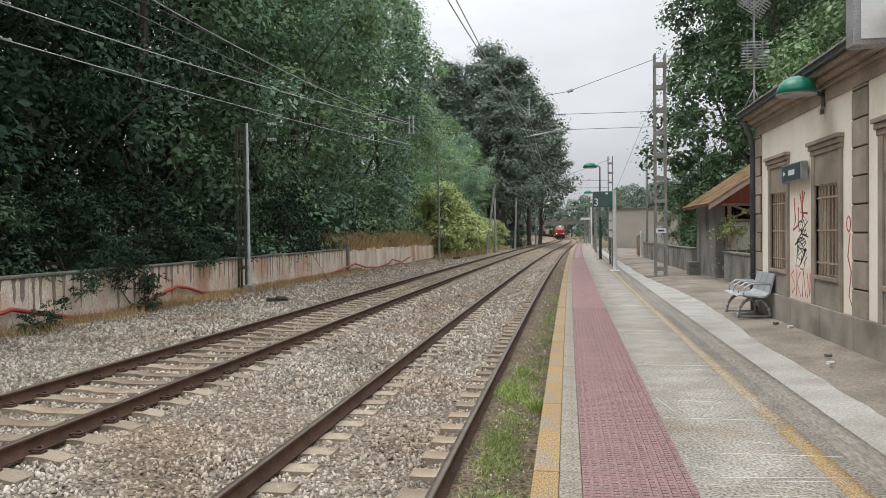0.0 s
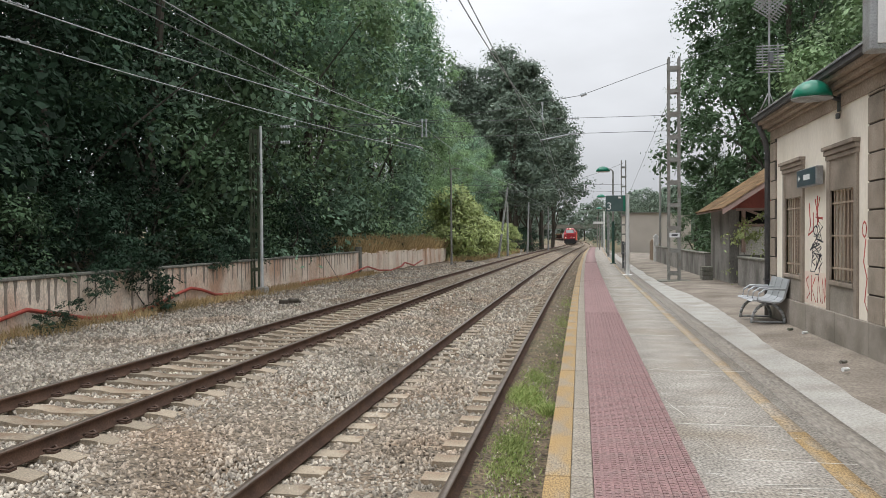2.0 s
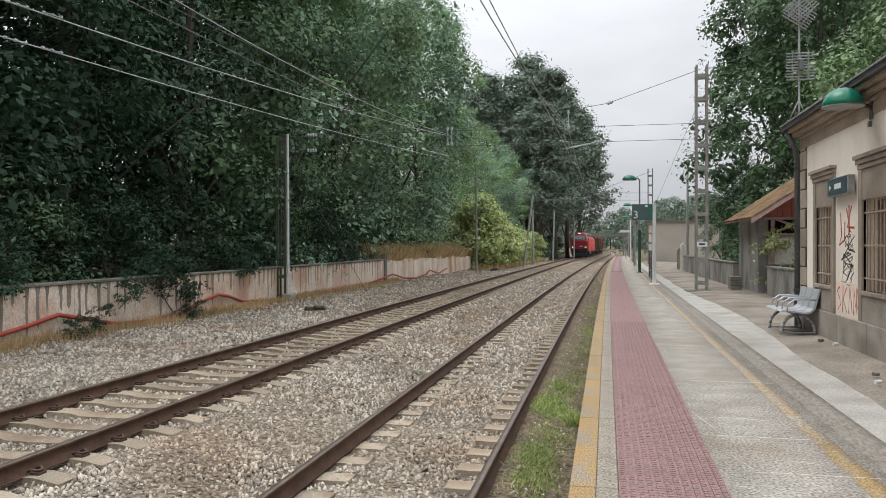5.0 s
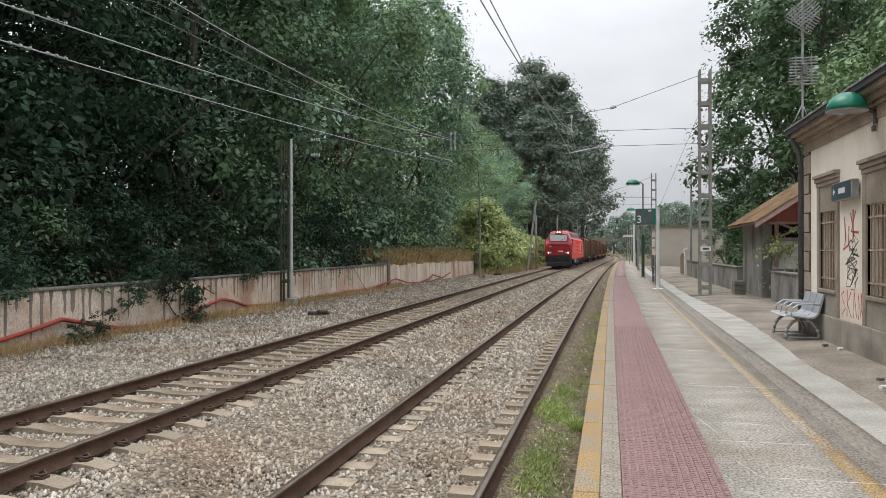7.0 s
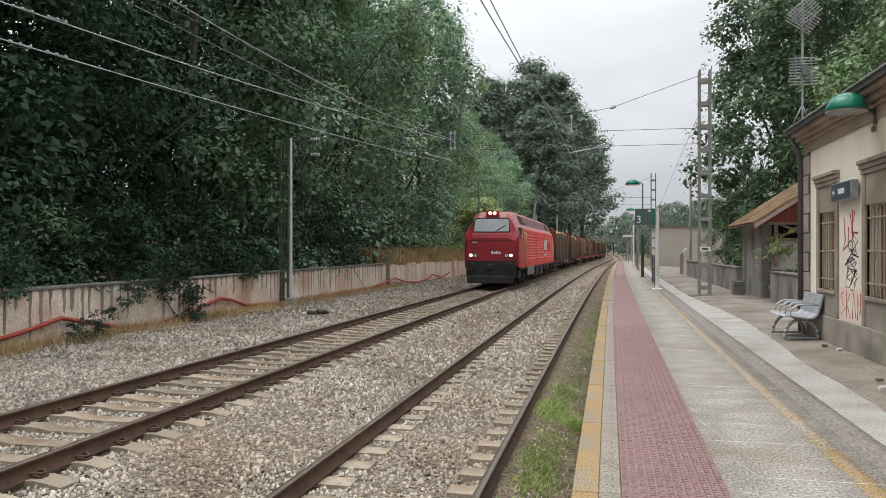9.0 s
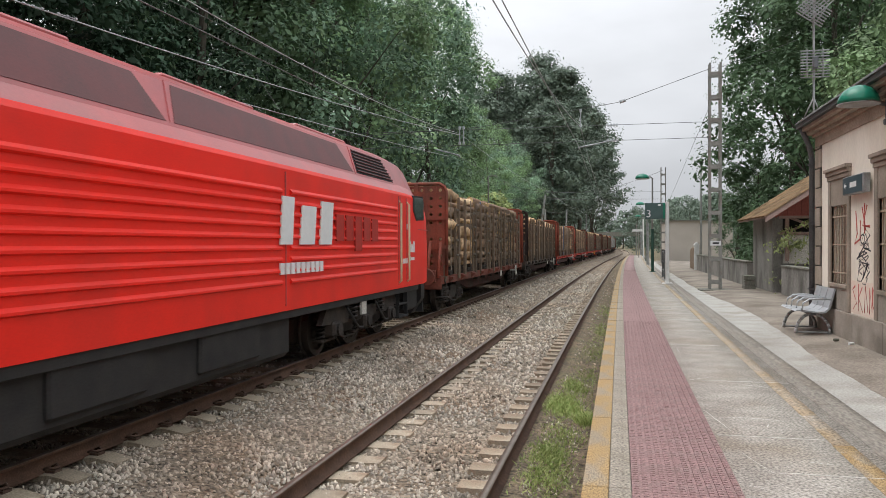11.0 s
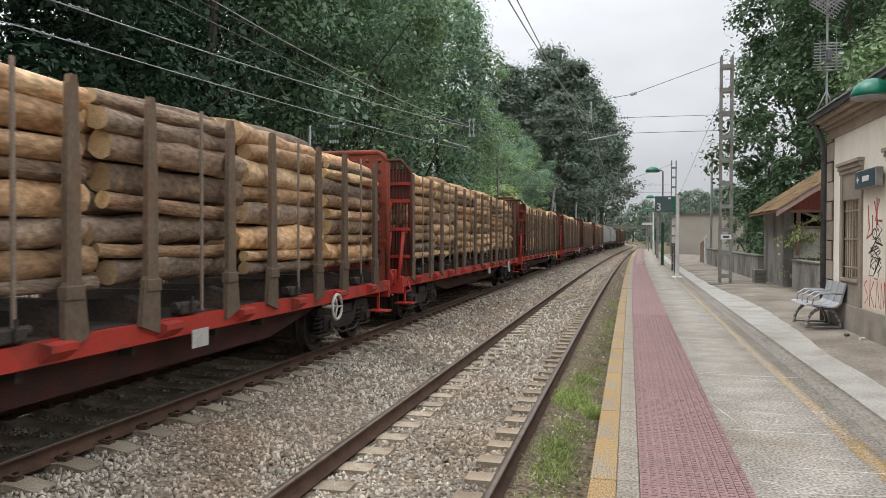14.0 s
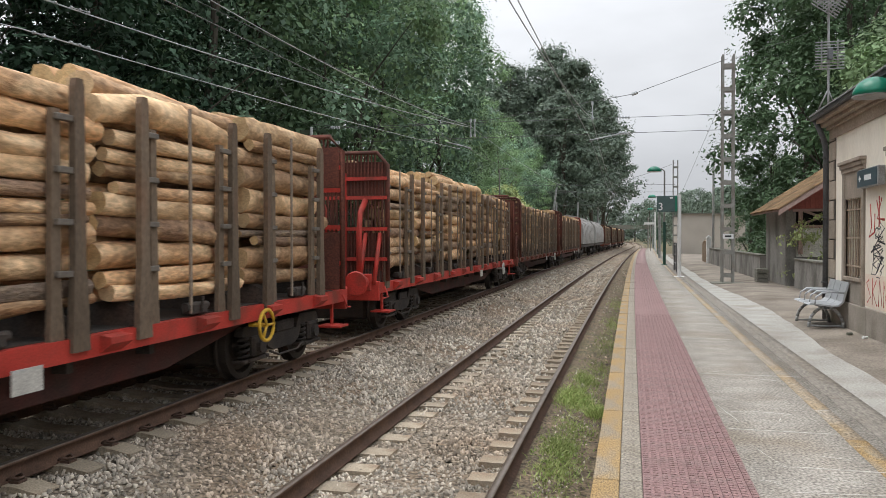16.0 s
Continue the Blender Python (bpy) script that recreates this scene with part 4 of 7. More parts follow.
# ---- shed behind the yard ----
def build_shed():
    s = thing("shed", "old shed with mossy tile roof and red boarded gable", "shed")
    x0, x1, y0, y1 = 4.86, 8.6, 26.4, 30.0
    yr = 25.5  # the roof reaches forward to here
    bm = bmesh.new()
    box(bm, x0, x0 + 0.3, y0, y1, -0.1, 2.56)
    box(bm, x0 + 0.3, x1, y1 - 0.3, y1, -0.1, 2.2)
    box(bm, x1 - 0.3, x1, y0, y1 - 0.3, -0.1, 2.2)
    part("side_wall", bm, "old_wall", s, "stained grey plaster wall")
    bm = bmesh.new()
    box(bm, x0 + 0.3, x1 - 0.3, y0 + 0.05, y0 + 0.3, -0.1, 0.92, 0.01)
    part("low_wall", bm, "old_wall", s)
    bm = bmesh.new()
    box(bm, x0 + 0.3, x1 - 0.3, y0 + 0.12, y0 + 0.26, 0.92, 1.86)
    part("white_panel", bm, "lime", s, "whitewashed wall panel")
    # lattice with diagonal braces
    # solid black sheet behind the lattice, standing in for the shade inside
    bm = bmesh.new()
    box(bm, x0 + 0.3, x1 - 0.3, y0 + 0.5, y0 + 0.55, 1.86, 2.4)
    part("dark_opening", bm, "loco_black", s)
    for z in (1.84, 2.36):
        bm = bmesh.new()
        box(bm, x0 + 0.2, x1 - 0.2, y0 - 0.02, y0 + 0.10, z, z + 0.09, 0.01)
        part("beam", bm, "old_beam", s)
    for x in (5.3, 6.5, 7.7):
        bm = bmesh.new()
        box(bm, x - 0.06, x + 0.06, y0 - 0.02, y0 + 0.08, 1.0, 2.4, 0.01)
        part("post", bm, "old_beam", s)
        for d in (-1, 1):
            bm = bmesh.new()
            prism(bm, [(x + 0.1, 2.14 - d * 0.2), (x + 0.1, 2.22 - d * 0.2), (x + 1.1, 2.22 + d * 0.2), (x + 1.1, 2.14 + d * 0.2)], 'y', y0 + 0.01, y0 + 0.05)
            part("brace", bm, "old_beam", s)
    # gable boards
    xr, zr = 6.75, 3.86
    k = 0
    x = x0 - 0.1
    while x < x1:
        h = zr - abs(x + 0.07 - xr) * 0.66
        bm = bmesh.new()
        bot = 2.44
        if h > bot:
            prism(bm, [(x, bot), (x + 0.065, bot - 0.06), (x + 0.13, bot), (x + 0.13, h), (x, h)], 'y', y0, y0 + 0.04)
            part("gable_board", bm, "red_board", s)
        else:
            bm.free()
        x += 0.138
    # roof slopes with barge boards and rows of tiles
    for d in (-1, 1):
        bm = bmesh.new()
        prism(bm, [(xr, zr + 0.02), (xr, zr + 0.07), (xr + d * 2.35, zr + 0.07 - 2.35 * 0.66), (xr + d * 2.35, zr + 0.02 - 2.35 * 0.66)], 'y', yr - 0.45, y1 + 0.3)
        part("roof_deck", bm, "old_beam", s)
        bm = bmesh.new()
        prism(bm, [(xr, zr - 0.10), (xr, zr + 0.06), (xr + d * 2.35, zr + 0.06 - 2.35 * 0.66), (xr + d * 2.35, zr - 0.10 - 2.35 * 0.66)], 'y', yr - 0.50, yr - 0.45)
        part("barge_board", bm, "old_beam", s)
    tm = bmesh.new()
    n = 6
    for e in (0, 1):
        ring = []
        for q in range(n + 1):
            a = math.pi * q / n
            ring.append(tm.verts.new((0.10 * math.cos(a) * (1 - 0.12 * e), 0.44 * e, 0.055 * math.sin(a) + 0.012 * (1 - e))))
        if e:
            for q in range(n):
                tm.faces.new((prev[q], prev[q + 1], ring[q + 1], ring[q]))
        prev = ring
    tile = mesh_of("roof_tile", tm, "tile", True)
    rng = random.Random(6)
    ang = math.degrees(math.atan(0.66))
    for r in range(9):
        dd = 2.38 - r * 0.265
        for c in range(26):
            y = yr - 0.45 + c * 0.205
            x = xr - dd
            m = Matrix.Translation((x, y, zr + 0.075 - dd * 0.66 + rng.uniform(-0.004, 0.008))) @ Matrix.Rotation(math.radians(-90), 4, 'Z') @ Matrix.Rotation(math.radians(ang), 4, 'X') @ Matrix.Rotation(rng.uniform(-0.05, 0.05), 4, 'Z')
            put("roof_tile", tile, s, m)


build_shed()


def low_wall(name, label, x0, x1, y0, y1, h, mk, cap="wall_cap"):
    w = thing(name, label, "wall", kind="structure")
    bm = bmesh.new()
    box(bm, x0, x1, y0, y1, -0.2, h - 0.06)
    part("wall_body", bm, mk, w)
    y = y0
    rng = random.Random(int(y0))
    while y < y1 - 0.1:
        ln = min(rng.uniform(1.0, 1.6), y1 - y)
        bm = bmesh.new()
        box(bm, x0 - 0.03, x1 + 0.03, y + 0.004, y + ln - 0.004, h - 0.06, h + rng.uniform(-0.008, 0.008), 0.012)
        part("coping_stone", bm, cap, w)
        y += ln


low_wall("wall_yard", "stained grey low yard wall with stone coping", 4.65, 4.9, 30.0, 48.3, 0.92, "old_wall")
low_wall("wall_yard_front", "stained grey low wall beside the station yard", 4.95, 5.2, 15.4, 25.5, 0.90, "old_wall")
bm = bmesh.new()
box(bm, 4.5, 4.78, 48.3, 48.6, -0.1, 1.5, 0.02)
prism(bm, [(4.46, 1.5), (4.82, 1.5), (4.64, 1.68)], 'y', 48.26, 48.64)
tagged(part("gate_post", bm, "white_paint"), "white painted gate post with a pointed top", "post")
g = thing("iron_gate", "rusty arched iron railing beside the gate post", "gate")
for k in range(9):
    bm = bmesh.new()
    y = 48.8 + k * 0.42
    rod(bm, (4.62, y, -0.05), (4.62, y, 1.1 + 0.25 * math.sin(math.pi * k / 8)), 0.03, seg=6)
    part("bar", bm, "iron", g)
bm = bmesh.new()
tube(bm, [(4.62, 48.7 + 3.5 * k / 8, 1.1 + 0.25 * math.sin(math.pi * k / 8)) for k in range(9)], 0.035, 6)
part("top_rail", bm, "iron", g)
# block of dark stone and a short post against the yard wall
bm = bmesh.new()
for k in range(3):
    box(bm, 4.25, 4.62, 28.0, 28.55, -0.03 + 0.17 * k, 0.13 + 0.17 * k, 0.02)
tagged(part("stone_steps", bm, "wall_cap"), "small dark stacked stone block at the wall", "stone")

# far house closing the yard
h = thing("house", "plain beige house wall beyond the yard", "house")
bm = bmesh.new()
prism(bm, [(4.75, -0.8), (4.75, 3.75), (7.6, 3.75), (10.5, 3.55), (10.5, -0.8)], 'y', 76, 88)
part("wall", bm, "house", h)
bm = bmesh.new()
prism(bm, [(4.6, 3.75), (4.6, 3.83), (7.6, 3.83), (10.7, 3.62), (10.7, 3.55), (7.6, 3.75)], 'y', 75.8, 88.2)
part("roof", bm, "wall_cap", h)


# ---- masts, poles, lamps, signs ----
def lattice(name, label, x, y, z0, z1, wx, wy, step, mk, plate=True, flat=True):
    m = thing(name, label, "mast")
    for i in (-1, 1):
        for j in (-1, 1):
            bm = bmesh.new()
            box(bm, x + i * wx / 2 - 0.035, x + i * wx / 2 + 0.035, y + j * wy / 2 - 0.03, y + j * wy / 2 + 0.03, z0, z1)
            part("leg", bm, mk, m)
    z = z0 + 0.25
    while z < z1:
        bm = bmesh.new()
        for j in (-1, 1):
            box(bm, x - wx / 2, x + wx / 2, y + j * (wy / 2 + 0.034) - 0.006, y + j * (wy / 2 + 0.034) + 0.006, z, z + 0.13)
        for i in (-1, 1):
            box(bm, x + i * (wx / 2 + 0.038) - 0.004, x + i * (wx / 2 + 0.038) + 0.004, y - wy / 2, y + wy / 2, z, z + 0.13)
        part("batten", bm, mk, m)
        z += step
    if plate:
        bm = bmesh.new()
        box(bm, x - 0.17, x + 0.17, y - wy / 2 - 0.06, y - wy / 2 - 0.05, 1.50, 1.66)
        part("number_plate", bm, "letter_white", m, "white plate with a dark mark")
        bm = bmesh.new()
        box(bm, x - 0.10, x + 0.10, y - wy / 2 - 0.066, y - wy / 2 - 0.061, 1.55, 1.61)
        part("mark", bm, "graffiti_black", m)
    return m


MY = 27.4
mast = lattice("lattice_mast", "tall grey steel lattice mast carrying the overhead line", 3.22, MY, -0.05, 7.66, 0.34, 0.30, 0.78, "mast")
bm = bmesh.new()
box(bm, 2.7, 3.75, MY - 0.45, MY + 0.45, -0.06, 0.03, 0.02)
part("foot", bm, "wall_cap", mast)
lattice("lattice_mast", "grey steel lattice mast at the platform's far end", 3.7, 66, -0.2, 7.9, 0.36, 0.32, 0.8, "mast", False)
lattice("overgrown_mast", "dark green lattice post at the wood's edge", -12.12, 27.6, -0.7, 5.7, 0.30, 0.26, 0.75, "mast_green", False)

p = thing("pipe_pole", "pale steel pipe pole beside the low wall", "pole")
bm = bmesh.new()
rod(bm, (-11.82, MY, -0.75), (-11.82, MY, 5.80), 0.06, 0.05, seg=10)
part("pipe", bm, "pole_pale", p)
bm = bmesh.new()
box(bm, -12.0, -11.62, MY - 0.2, MY + 0.2, -0.8, -0.28, 0.03)
part("footing", bm, "concrete", p)
bm = bmesh.new()
tube(bm, [(-11.8, MY, 5.2), (-11.0, 29.8, 2.2), (-10.2, 32.3, -0.55)], 0.012, 5)
part("guy_wire", bm, "wire", p)

# pole beside the far bank, with a small head
p = thing("bank_pole", "slim grey pole on the bank with a small arm", "pole")
bm = bmesh.new()
rod(bm, (-9.95 + cx(60) * 0, 60, -0.7), (-9.95, 60, 7.0), 0.09, 0.06, seg=8)
tube(bm, [(-9.95, 60, 6.9), (-9.6, 60, 7.0), (-9.2, 60, 6.95)], 0.04, 6)
part("shaft", bm, "mast", p)
# leaning and upright line posts further on
for x, y, zt, lean in ((-8.4, 78, 6.6, 0.5), (-8.6, 84, 5.4, 0.0), (-7.6, 98, 6.0, 0.1), (-6.4, 118, 6.2, 0.0)):
    p = thing("line_post", "grey overhead-line post beside the far track", "pole")
    bm = bmesh.new()
    rod(bm, (x + cx(y) - lean, y, -0.8), (x + cx(y) + lean, y, zt), 0.13, 0.09, seg=8)
    part("shaft", bm, "galv", p)
    bm = bmesh.new()
    tube(bm, [(x + cx(y) + lean, y, zt - 0.3), (x + cx(y) + lean + 1.9, y, zt - 0.5)], 0.03, 5)
    part("arm", bm, "wire", p)

# tall slim lamp column behind the yard wall
p = thing("street_lamp", "tall slim grey lamp column behind the yard wall", "lamp")
bm = bmesh.new()
tube(bm, [(5.05, 50, -0.2), (5.05, 50, 6.6), (5.12, 50, 7.05), (5.4, 50, 7.25), (5.8, 50, 7.3)], 0.07, 8)
part("column", bm, "pole_pale", p)
bm = bmesh.new()
box(bm, 5.6, 6.0, 49.9, 50.1, 7.25, 7.34, 0.02)
part("head", bm, "galv", p)


def platform_lamp(x, y, ht):
    l = thing("platform_lamp", "green platform lamp post with a domed shade", "lamp", group="platform lamps")
    bm = bmesh.new()
    rod(bm, (x, y, 0.0), (x, y, 2.4), 0.085, seg=12)
    box(bm, x - 0.16, x + 0.16, y - 0.16, y + 0.16, -0.02, 0.03, 0.01)
    part("lower_post", bm, "green_post", l)
    bm = bmesh.new()
    rod(bm, (x, y, 2.4), (x, y, ht - 0.1), 0.05, 0.045, seg=10)
    tube(bm, [(x, y, ht - 0.12), (x - 0.1, y, ht - 0.02), (x - 0.4, y, ht - 0.02)], 0.035, 7)
    part("upper_post", bm, "mast", l)
    bm = bmesh.new()
    bmesh.ops.create_uvsphere(bm, u_segments=20, v_segments=12, radius=0.40, matrix=Matrix.Translation((x - 0.55, y, ht - 0.12)) @ Matrix.Diagonal((1, 1, 0.75, 1)))
    bmesh.ops.delete(bm, geom=[v for v in bm.verts if v.co.z < ht - 0.13], context='VERTS')
    bmesh.ops.solidify(bm, geom=bm.faces, thickness=0.015)
    part("shade", bm, "green_lamp", l, smooth=True)
    bm = bmesh.new()
    rod(bm, (x - 0.55, y, ht - 0.14), (x - 0.55, y, ht - 0.12), 0.37, seg=20)
    part("diffuser", bm, "white_paint", l)


platform_lamp(1.92 + cx(44.7) - 0.26, 44.7, 5.36)
platform_lamp(2.0 + cx(73) - 0.1, 73.0, 5.3)
platform_lamp(2.0 + cx(105) - 0.2, 105.0, 5.3)

s = thing("platform_sign", "dark green platform number sign on a white post", "sign")
bm = bmesh.new()
rod(bm, (1.91, 31.4, 0), (1.91, 31.4, 3.22), 0.075, seg=12)
box(bm, 1.72, 2.1, 31.2, 31.6, -0.01, 0.03, 0.01)
part("post", bm, "white_paint", s)
bm = bmesh.new()
box(bm, 1.06, 1.83, 31.34, 31.44, 2.55, 3.18, 0.012)
part("panel", bm, "sign_green", s)
me = text_mesh("3", 0.42, 0.004)
me.materials.append(M["letter_white"])
put("digit", me, s, pose(1.20, 31.33, 2.74, 90, 0, 0), "white digit 3")
bm = bmesh.new()
box(bm, 1.55, 1.66, 31.325, 31.335, 3.06, 3.13)
part("pictogram", bm, "letter_white", s)
bm = bmesh.new()
box(bm, 1.74, 1.83, 31.33, 31.336, 2.56, 3.17)
part("side_band", bm, "green_lamp", s)

f = thing("barrier_frame", "dark metal barrier frame beside the platform path", "barrier")
for y in (35.5, 37.9):
    bm = bmesh.new()
    rod(bm, (2.03 + cx(y) - 0.12, y, -0.03), (2.03 + cx(y) - 0.12, y, 1.3), 0.05, seg=8)
    part("post", bm, "bench_leg", f)
for z in (0.35, 0.75, 1.2):
    bm = bmesh.new()
    rod(bm, (2.07, 35.5, z), (2.10, 37.9, z), 0.03, seg=6)
    part("rail", bm, "bench_leg", f)
for x, y, ht, mk in ((1.85, 96, 4.6, "white_paint"), (1.75, 60, 3.2, "galv"), (1.6, 112, 4.2, "galv"), (3.2, 120, 6, "galv"), (0.8, 132, 5, "mast")):
    p = thing("far_post", "slim pale post along the platform", "post")
    bm = bmesh.new()
    rod(bm, (x + cx(y), y, -0.5), (x + cx(y), y, ht), 0.09, seg=8)
    part("shaft", bm, mk, p)
sg = thing("track_sign", "small white board on a post at the platform's end", "sign")
bm = bmesh.new()
rod(bm, (1.3 + cx(90), 90, 0), (1.3 + cx(90), 90, 3.3), 0.05, seg=8)
part("post", bm, "mast", sg)
bm = bmesh.new()
box(bm, 0.6 + cx(90), 1.7 + cx(90), 89.9, 89.94, 3.0, 3.25)
part("panel", bm, "white_paint", sg)

# point lever beside the main track, and old sleeper ends lying on the ballast
pl = thing("point_lever", "grey point lever with a pale weight beside the track", "lever")
bm = bmesh.new()
box(bm, -0.35, 0.35, -0.3, 0.3, -0.3, 0.08, 0.03)
part("base", bm, "mast", pl)
bm = bmesh.new()
rod(bm, (0, 0, 0.05), (0.25, 0, 0.75), 0.04, seg=8)
rod(bm, (0.16, -0.05, 0.5), (0.16, 0.05, 0.5), 0.17, seg=14)
part("arm", bm, "plate", pl)
pl.matrix_basis = pose(-8.05 + cx(92), 92, -0.62)
for x, y, r in ((-9.7, 64.5, 20), (-10.0, 66.2, 75), (-9.3, 23.6, 40)):
    bm = bmesh.new()
    box(bm, -0.35, 0.35, -0.11, 0.11, -0.05, 0.10, 0.03)
    box(bm, -0.1, 0.25, -0.2, 0.0, 0.06, 0.16, 0.03)
    tagged(part("timber_scrap", bm, "bark_tree", None, "", pose(x + cx(y), y, bed_z(x - MAIN_X) + 0.03, 0, 4, r)), "dark broken timber scrap lying on the ballast", "scrap")

# rooftop aerials
a = thing("tv_aerial", "rooftop television aerials on a thin mast", "aerial")
AX, AY = 3.40, 14.75
bm = bmesh.new()
rod(bm, (AX, AY, 3.7), (AX, AY, 6.35), 0.02, seg=7)
tube(bm, [(AX, AY, 4.15), (AX - 0.16, AY, 3.8)], 0.012, 5)
tube(bm, [(AX, AY, 4.15), (AX + 0.1, AY, 3.85)], 0.01, 5)
part("mast_tube", bm, "galv", a)
for zc, n, w, ang in ((4.62, 5, 0.235, 0), (4.88, 5, 0.235, 0), (5.66, 7, 0.25, 35), (5.80, 7, 0.25, -40)):
    turn = dict(cent=(AX, AY - 0.08, zc), matrix=Matrix.Rotation(math.radians(ang), 3, 'Y'))
    for k in range(n):
        bm = bmesh.new()
        zz = zc + (k - n / 2) * 0.052
        rod(bm, (AX - w, AY - 0.08, zz), (AX + w, AY - 0.08, zz), 0.011, seg=5)
        bmesh.ops.rotate(bm, verts=bm.verts, **turn)
        part("reflector_rod", bm, "galv", a)
    for xx in (-0.13, 0.13):
        bm = bmesh.new()
        rod(bm, (AX + xx, AY - 0.08, zc - n * 0.027), (AX + xx, AY - 0.08, zc + n * 0.024), 0.01, seg=5)
        bmesh.ops.rotate(bm, verts=bm.verts, **turn)
        part("reflector_bar", bm, "galv", a)
bm = bmesh.new()
box(bm, AX - 0.04, AX + 0.04, AY - 0.16, AY - 0.05, 4.64, 4.84, 0.01)
part("junction_box", bm, "bench_leg", a)


# ---- overhead line ----
def wire(name, pts, r, mk="wire", sag=0.0, n=12):
    """A wire through pts with a little sag in each span."""
    out = []
    for a, b in zip(pts, pts[1:]):
        a, b = Vector(a), Vector(b)
        for k in range(n):
            u = k / n
            q = a.lerp(b, u)
            q.z -= sag * 4 * u * (1 - u)
            out.append(q)
    out.append(Vector(pts[-1]))
    bm = bmesh.new()
    tube(bm, out, r, 5)
    return tagged(part(name, bm, mk), "thin metal overhead-line wire strung above the tracks", "wire", "overhead line wires")


def beads(bm, a, b, u0, u1, n, r):
    """A string insulator between two places on a wire."""
    a, b = Vector(a), Vector(b)
    for k in range(n):
        u = u0 + (u1 - u0) * k / max(1, n - 1)
        p = a.lerp(b, u)
        d = (b - a).normalized() * 0.02
        rod(bm, p - d, p + d, r, seg=8)
    rod(bm, a.lerp(b, u0), a.lerp(b, u1), r * 0.35, seg=6)


LP, RP = (-11.82, MY, 5.74), (3.22, MY, 5.70)
LP2, RP2 = (-11.82, MY, 5.16), (3.22, MY, 5.17)
for a, b in ((LP, RP), (LP2, RP2)):
    wire("cross_span_wire", [a, b], 0.009)
    for f0, f1 in ((0.055, 0.075), (0.765, 0.785)):
        bm = bmesh.new()
        beads(bm, a, b, f0, f1, 4, 0.06)
        tagged(part("span_insulator", bm, "insulator"), "string of glass insulator discs on the span wire", "insulator")
HS = [(3.22, MY, 7.55), (0.1, MY, 6.50), (-1.3, MY, 6.30), (-4.9, MY, 5.80), (-9.5, MY, 5.62), (-11.82, MY, 5.9)]
wire("head_span_wire", HS, 0.010, n=4)
bm = bmesh.new()
beads(bm, HS[1], HS[0], 0.0, 0.05, 5, 0.06)
tagged(part("span_insulator", bm, "insulator"), "string of glass insulator discs on the head span", "insulator")
bm = bmesh.new()
for x, z0, z1 in ((-1.26, 5.68, 6.3), (-5.6, 5.2, 5.85), (-5.45, 5.2, 5.85)):
    rod(bm, (x, MY, z0), (x, MY, z1), 0.02, seg=6)
    for z in (z0 + 0.05, z1 - 0.05):
        rod(bm, (x, MY, z - 0.05), (x, MY, z + 0.05), 0.045, seg=8)
tagged(part("drop_fitting", bm, "insulator"), "drop fittings that hold the wires to the span", "fitting")
for x0, z0, x1, z1 in ((-0.3, 5.15, -1.35, 4.95), (-6.5, 5.05, -5.6, 4.80)):
    bm = bmesh.new()
    tube(bm, [(x0, MY, z0), (x1, MY, z1), (x1 + 0.02, MY, z1 - 0.08)], 0.028, 6)
    tagged(part("steady_arm", bm, "wire_pale"), "pale steady arm holding the contact wire", "fitting")


def follow(x0, z, ys):
    return [(x0 + cx(y), y, z) for y in ys]


# main line: messenger and contact wire, with droppers
AHEAD = (MY, 62, 98, 135, 175)
wire("messenger_wire", [(-8.6, -14, 5.7), (-6.95, 11, 5.62), (-5.6, MY, 5.6)] + follow(-5.75, 5.75, AHEAD[1:]), 0.009, "wire_pale", 0.25)
wire("contact_wire", [(-6.9, -14, 4.9), (-6.3, 8, 4.85), (-5.7, MY, 4.80)] + follow(-6.1, 4.8, AHEAD[1:]), 0.009)
wire("messenger_wire", [(-15.8, -13.2, 5.65), (-9.66, 10.7, 5.58), (-5.6, MY, 5.55)], 0.013, "wire_pale", 0.16)
wire("contact_wire", [(-14.0, -12.5, 4.75), (-8.55, 9.4, 4.58), (-5.7, 26.0, 4.62)], 0.010, "wire_pale", 0.08)
for u in (0.35, 0.6):
    bm = bmesh.new()
    rod(bm, Vector((-9.66, 10.7, 5.56)).lerp(Vector((-5.6, MY, 5.53)), u), Vector((-8.55, 9.4, 4.58)).lerp(Vector((-5.7, 26.0, 4.62)), u + 0.05), 0.005, seg=5)
    tagged(part("dropper", bm, "wire"), "thin dropper between two overhead wires", "wire")
for a, b in (((-9.66, 10.7, 5.58), (-5.6, MY, 5.55)), ((-8.55, 9.4, 4.58), (-5.7, 26.0, 4.62))):
    bm = bmesh.new()
    for u0 in (0.012, 0.05):
        beads(bm, a, b, u0, u0 + 0.02, 3, 0.026)
    tagged(part("wire_clamp", bm, "wire_pale"), "pale splice clamps on the overhead wire", "fitting")
# platform line
wire("messenger_wire", [(-3.0, -12, 5.75), (-2.02, 12.1, 5.6), (-1.26, MY, 5.68)] + follow(-1.9, 5.7, AHEAD[1:4]), 0.012, "wire_pale", 0.2)
wire("contact_wire", [(-2.6, -12, 5.0), (-1.75, 11.5, 5.35), (-1.3, MY, 4.95)] + follow(-1.95, 4.85, AHEAD[1:4]), 0.010, "wire_pale")
wire("feeder_wire", [(-20, 5, 7.6), (-9.0, 14, 6.6), (-5.5, MY, 5.3)], 0.008)
wire("feeder_wire", [(-21, 12, 4.9), (-14.0, 20, 4.4)], 0.007)
wire("stay_wire", [(3.3, MY, 7.5), (6.5, 33, 9.5), (10, 40, 12)], 0.009)
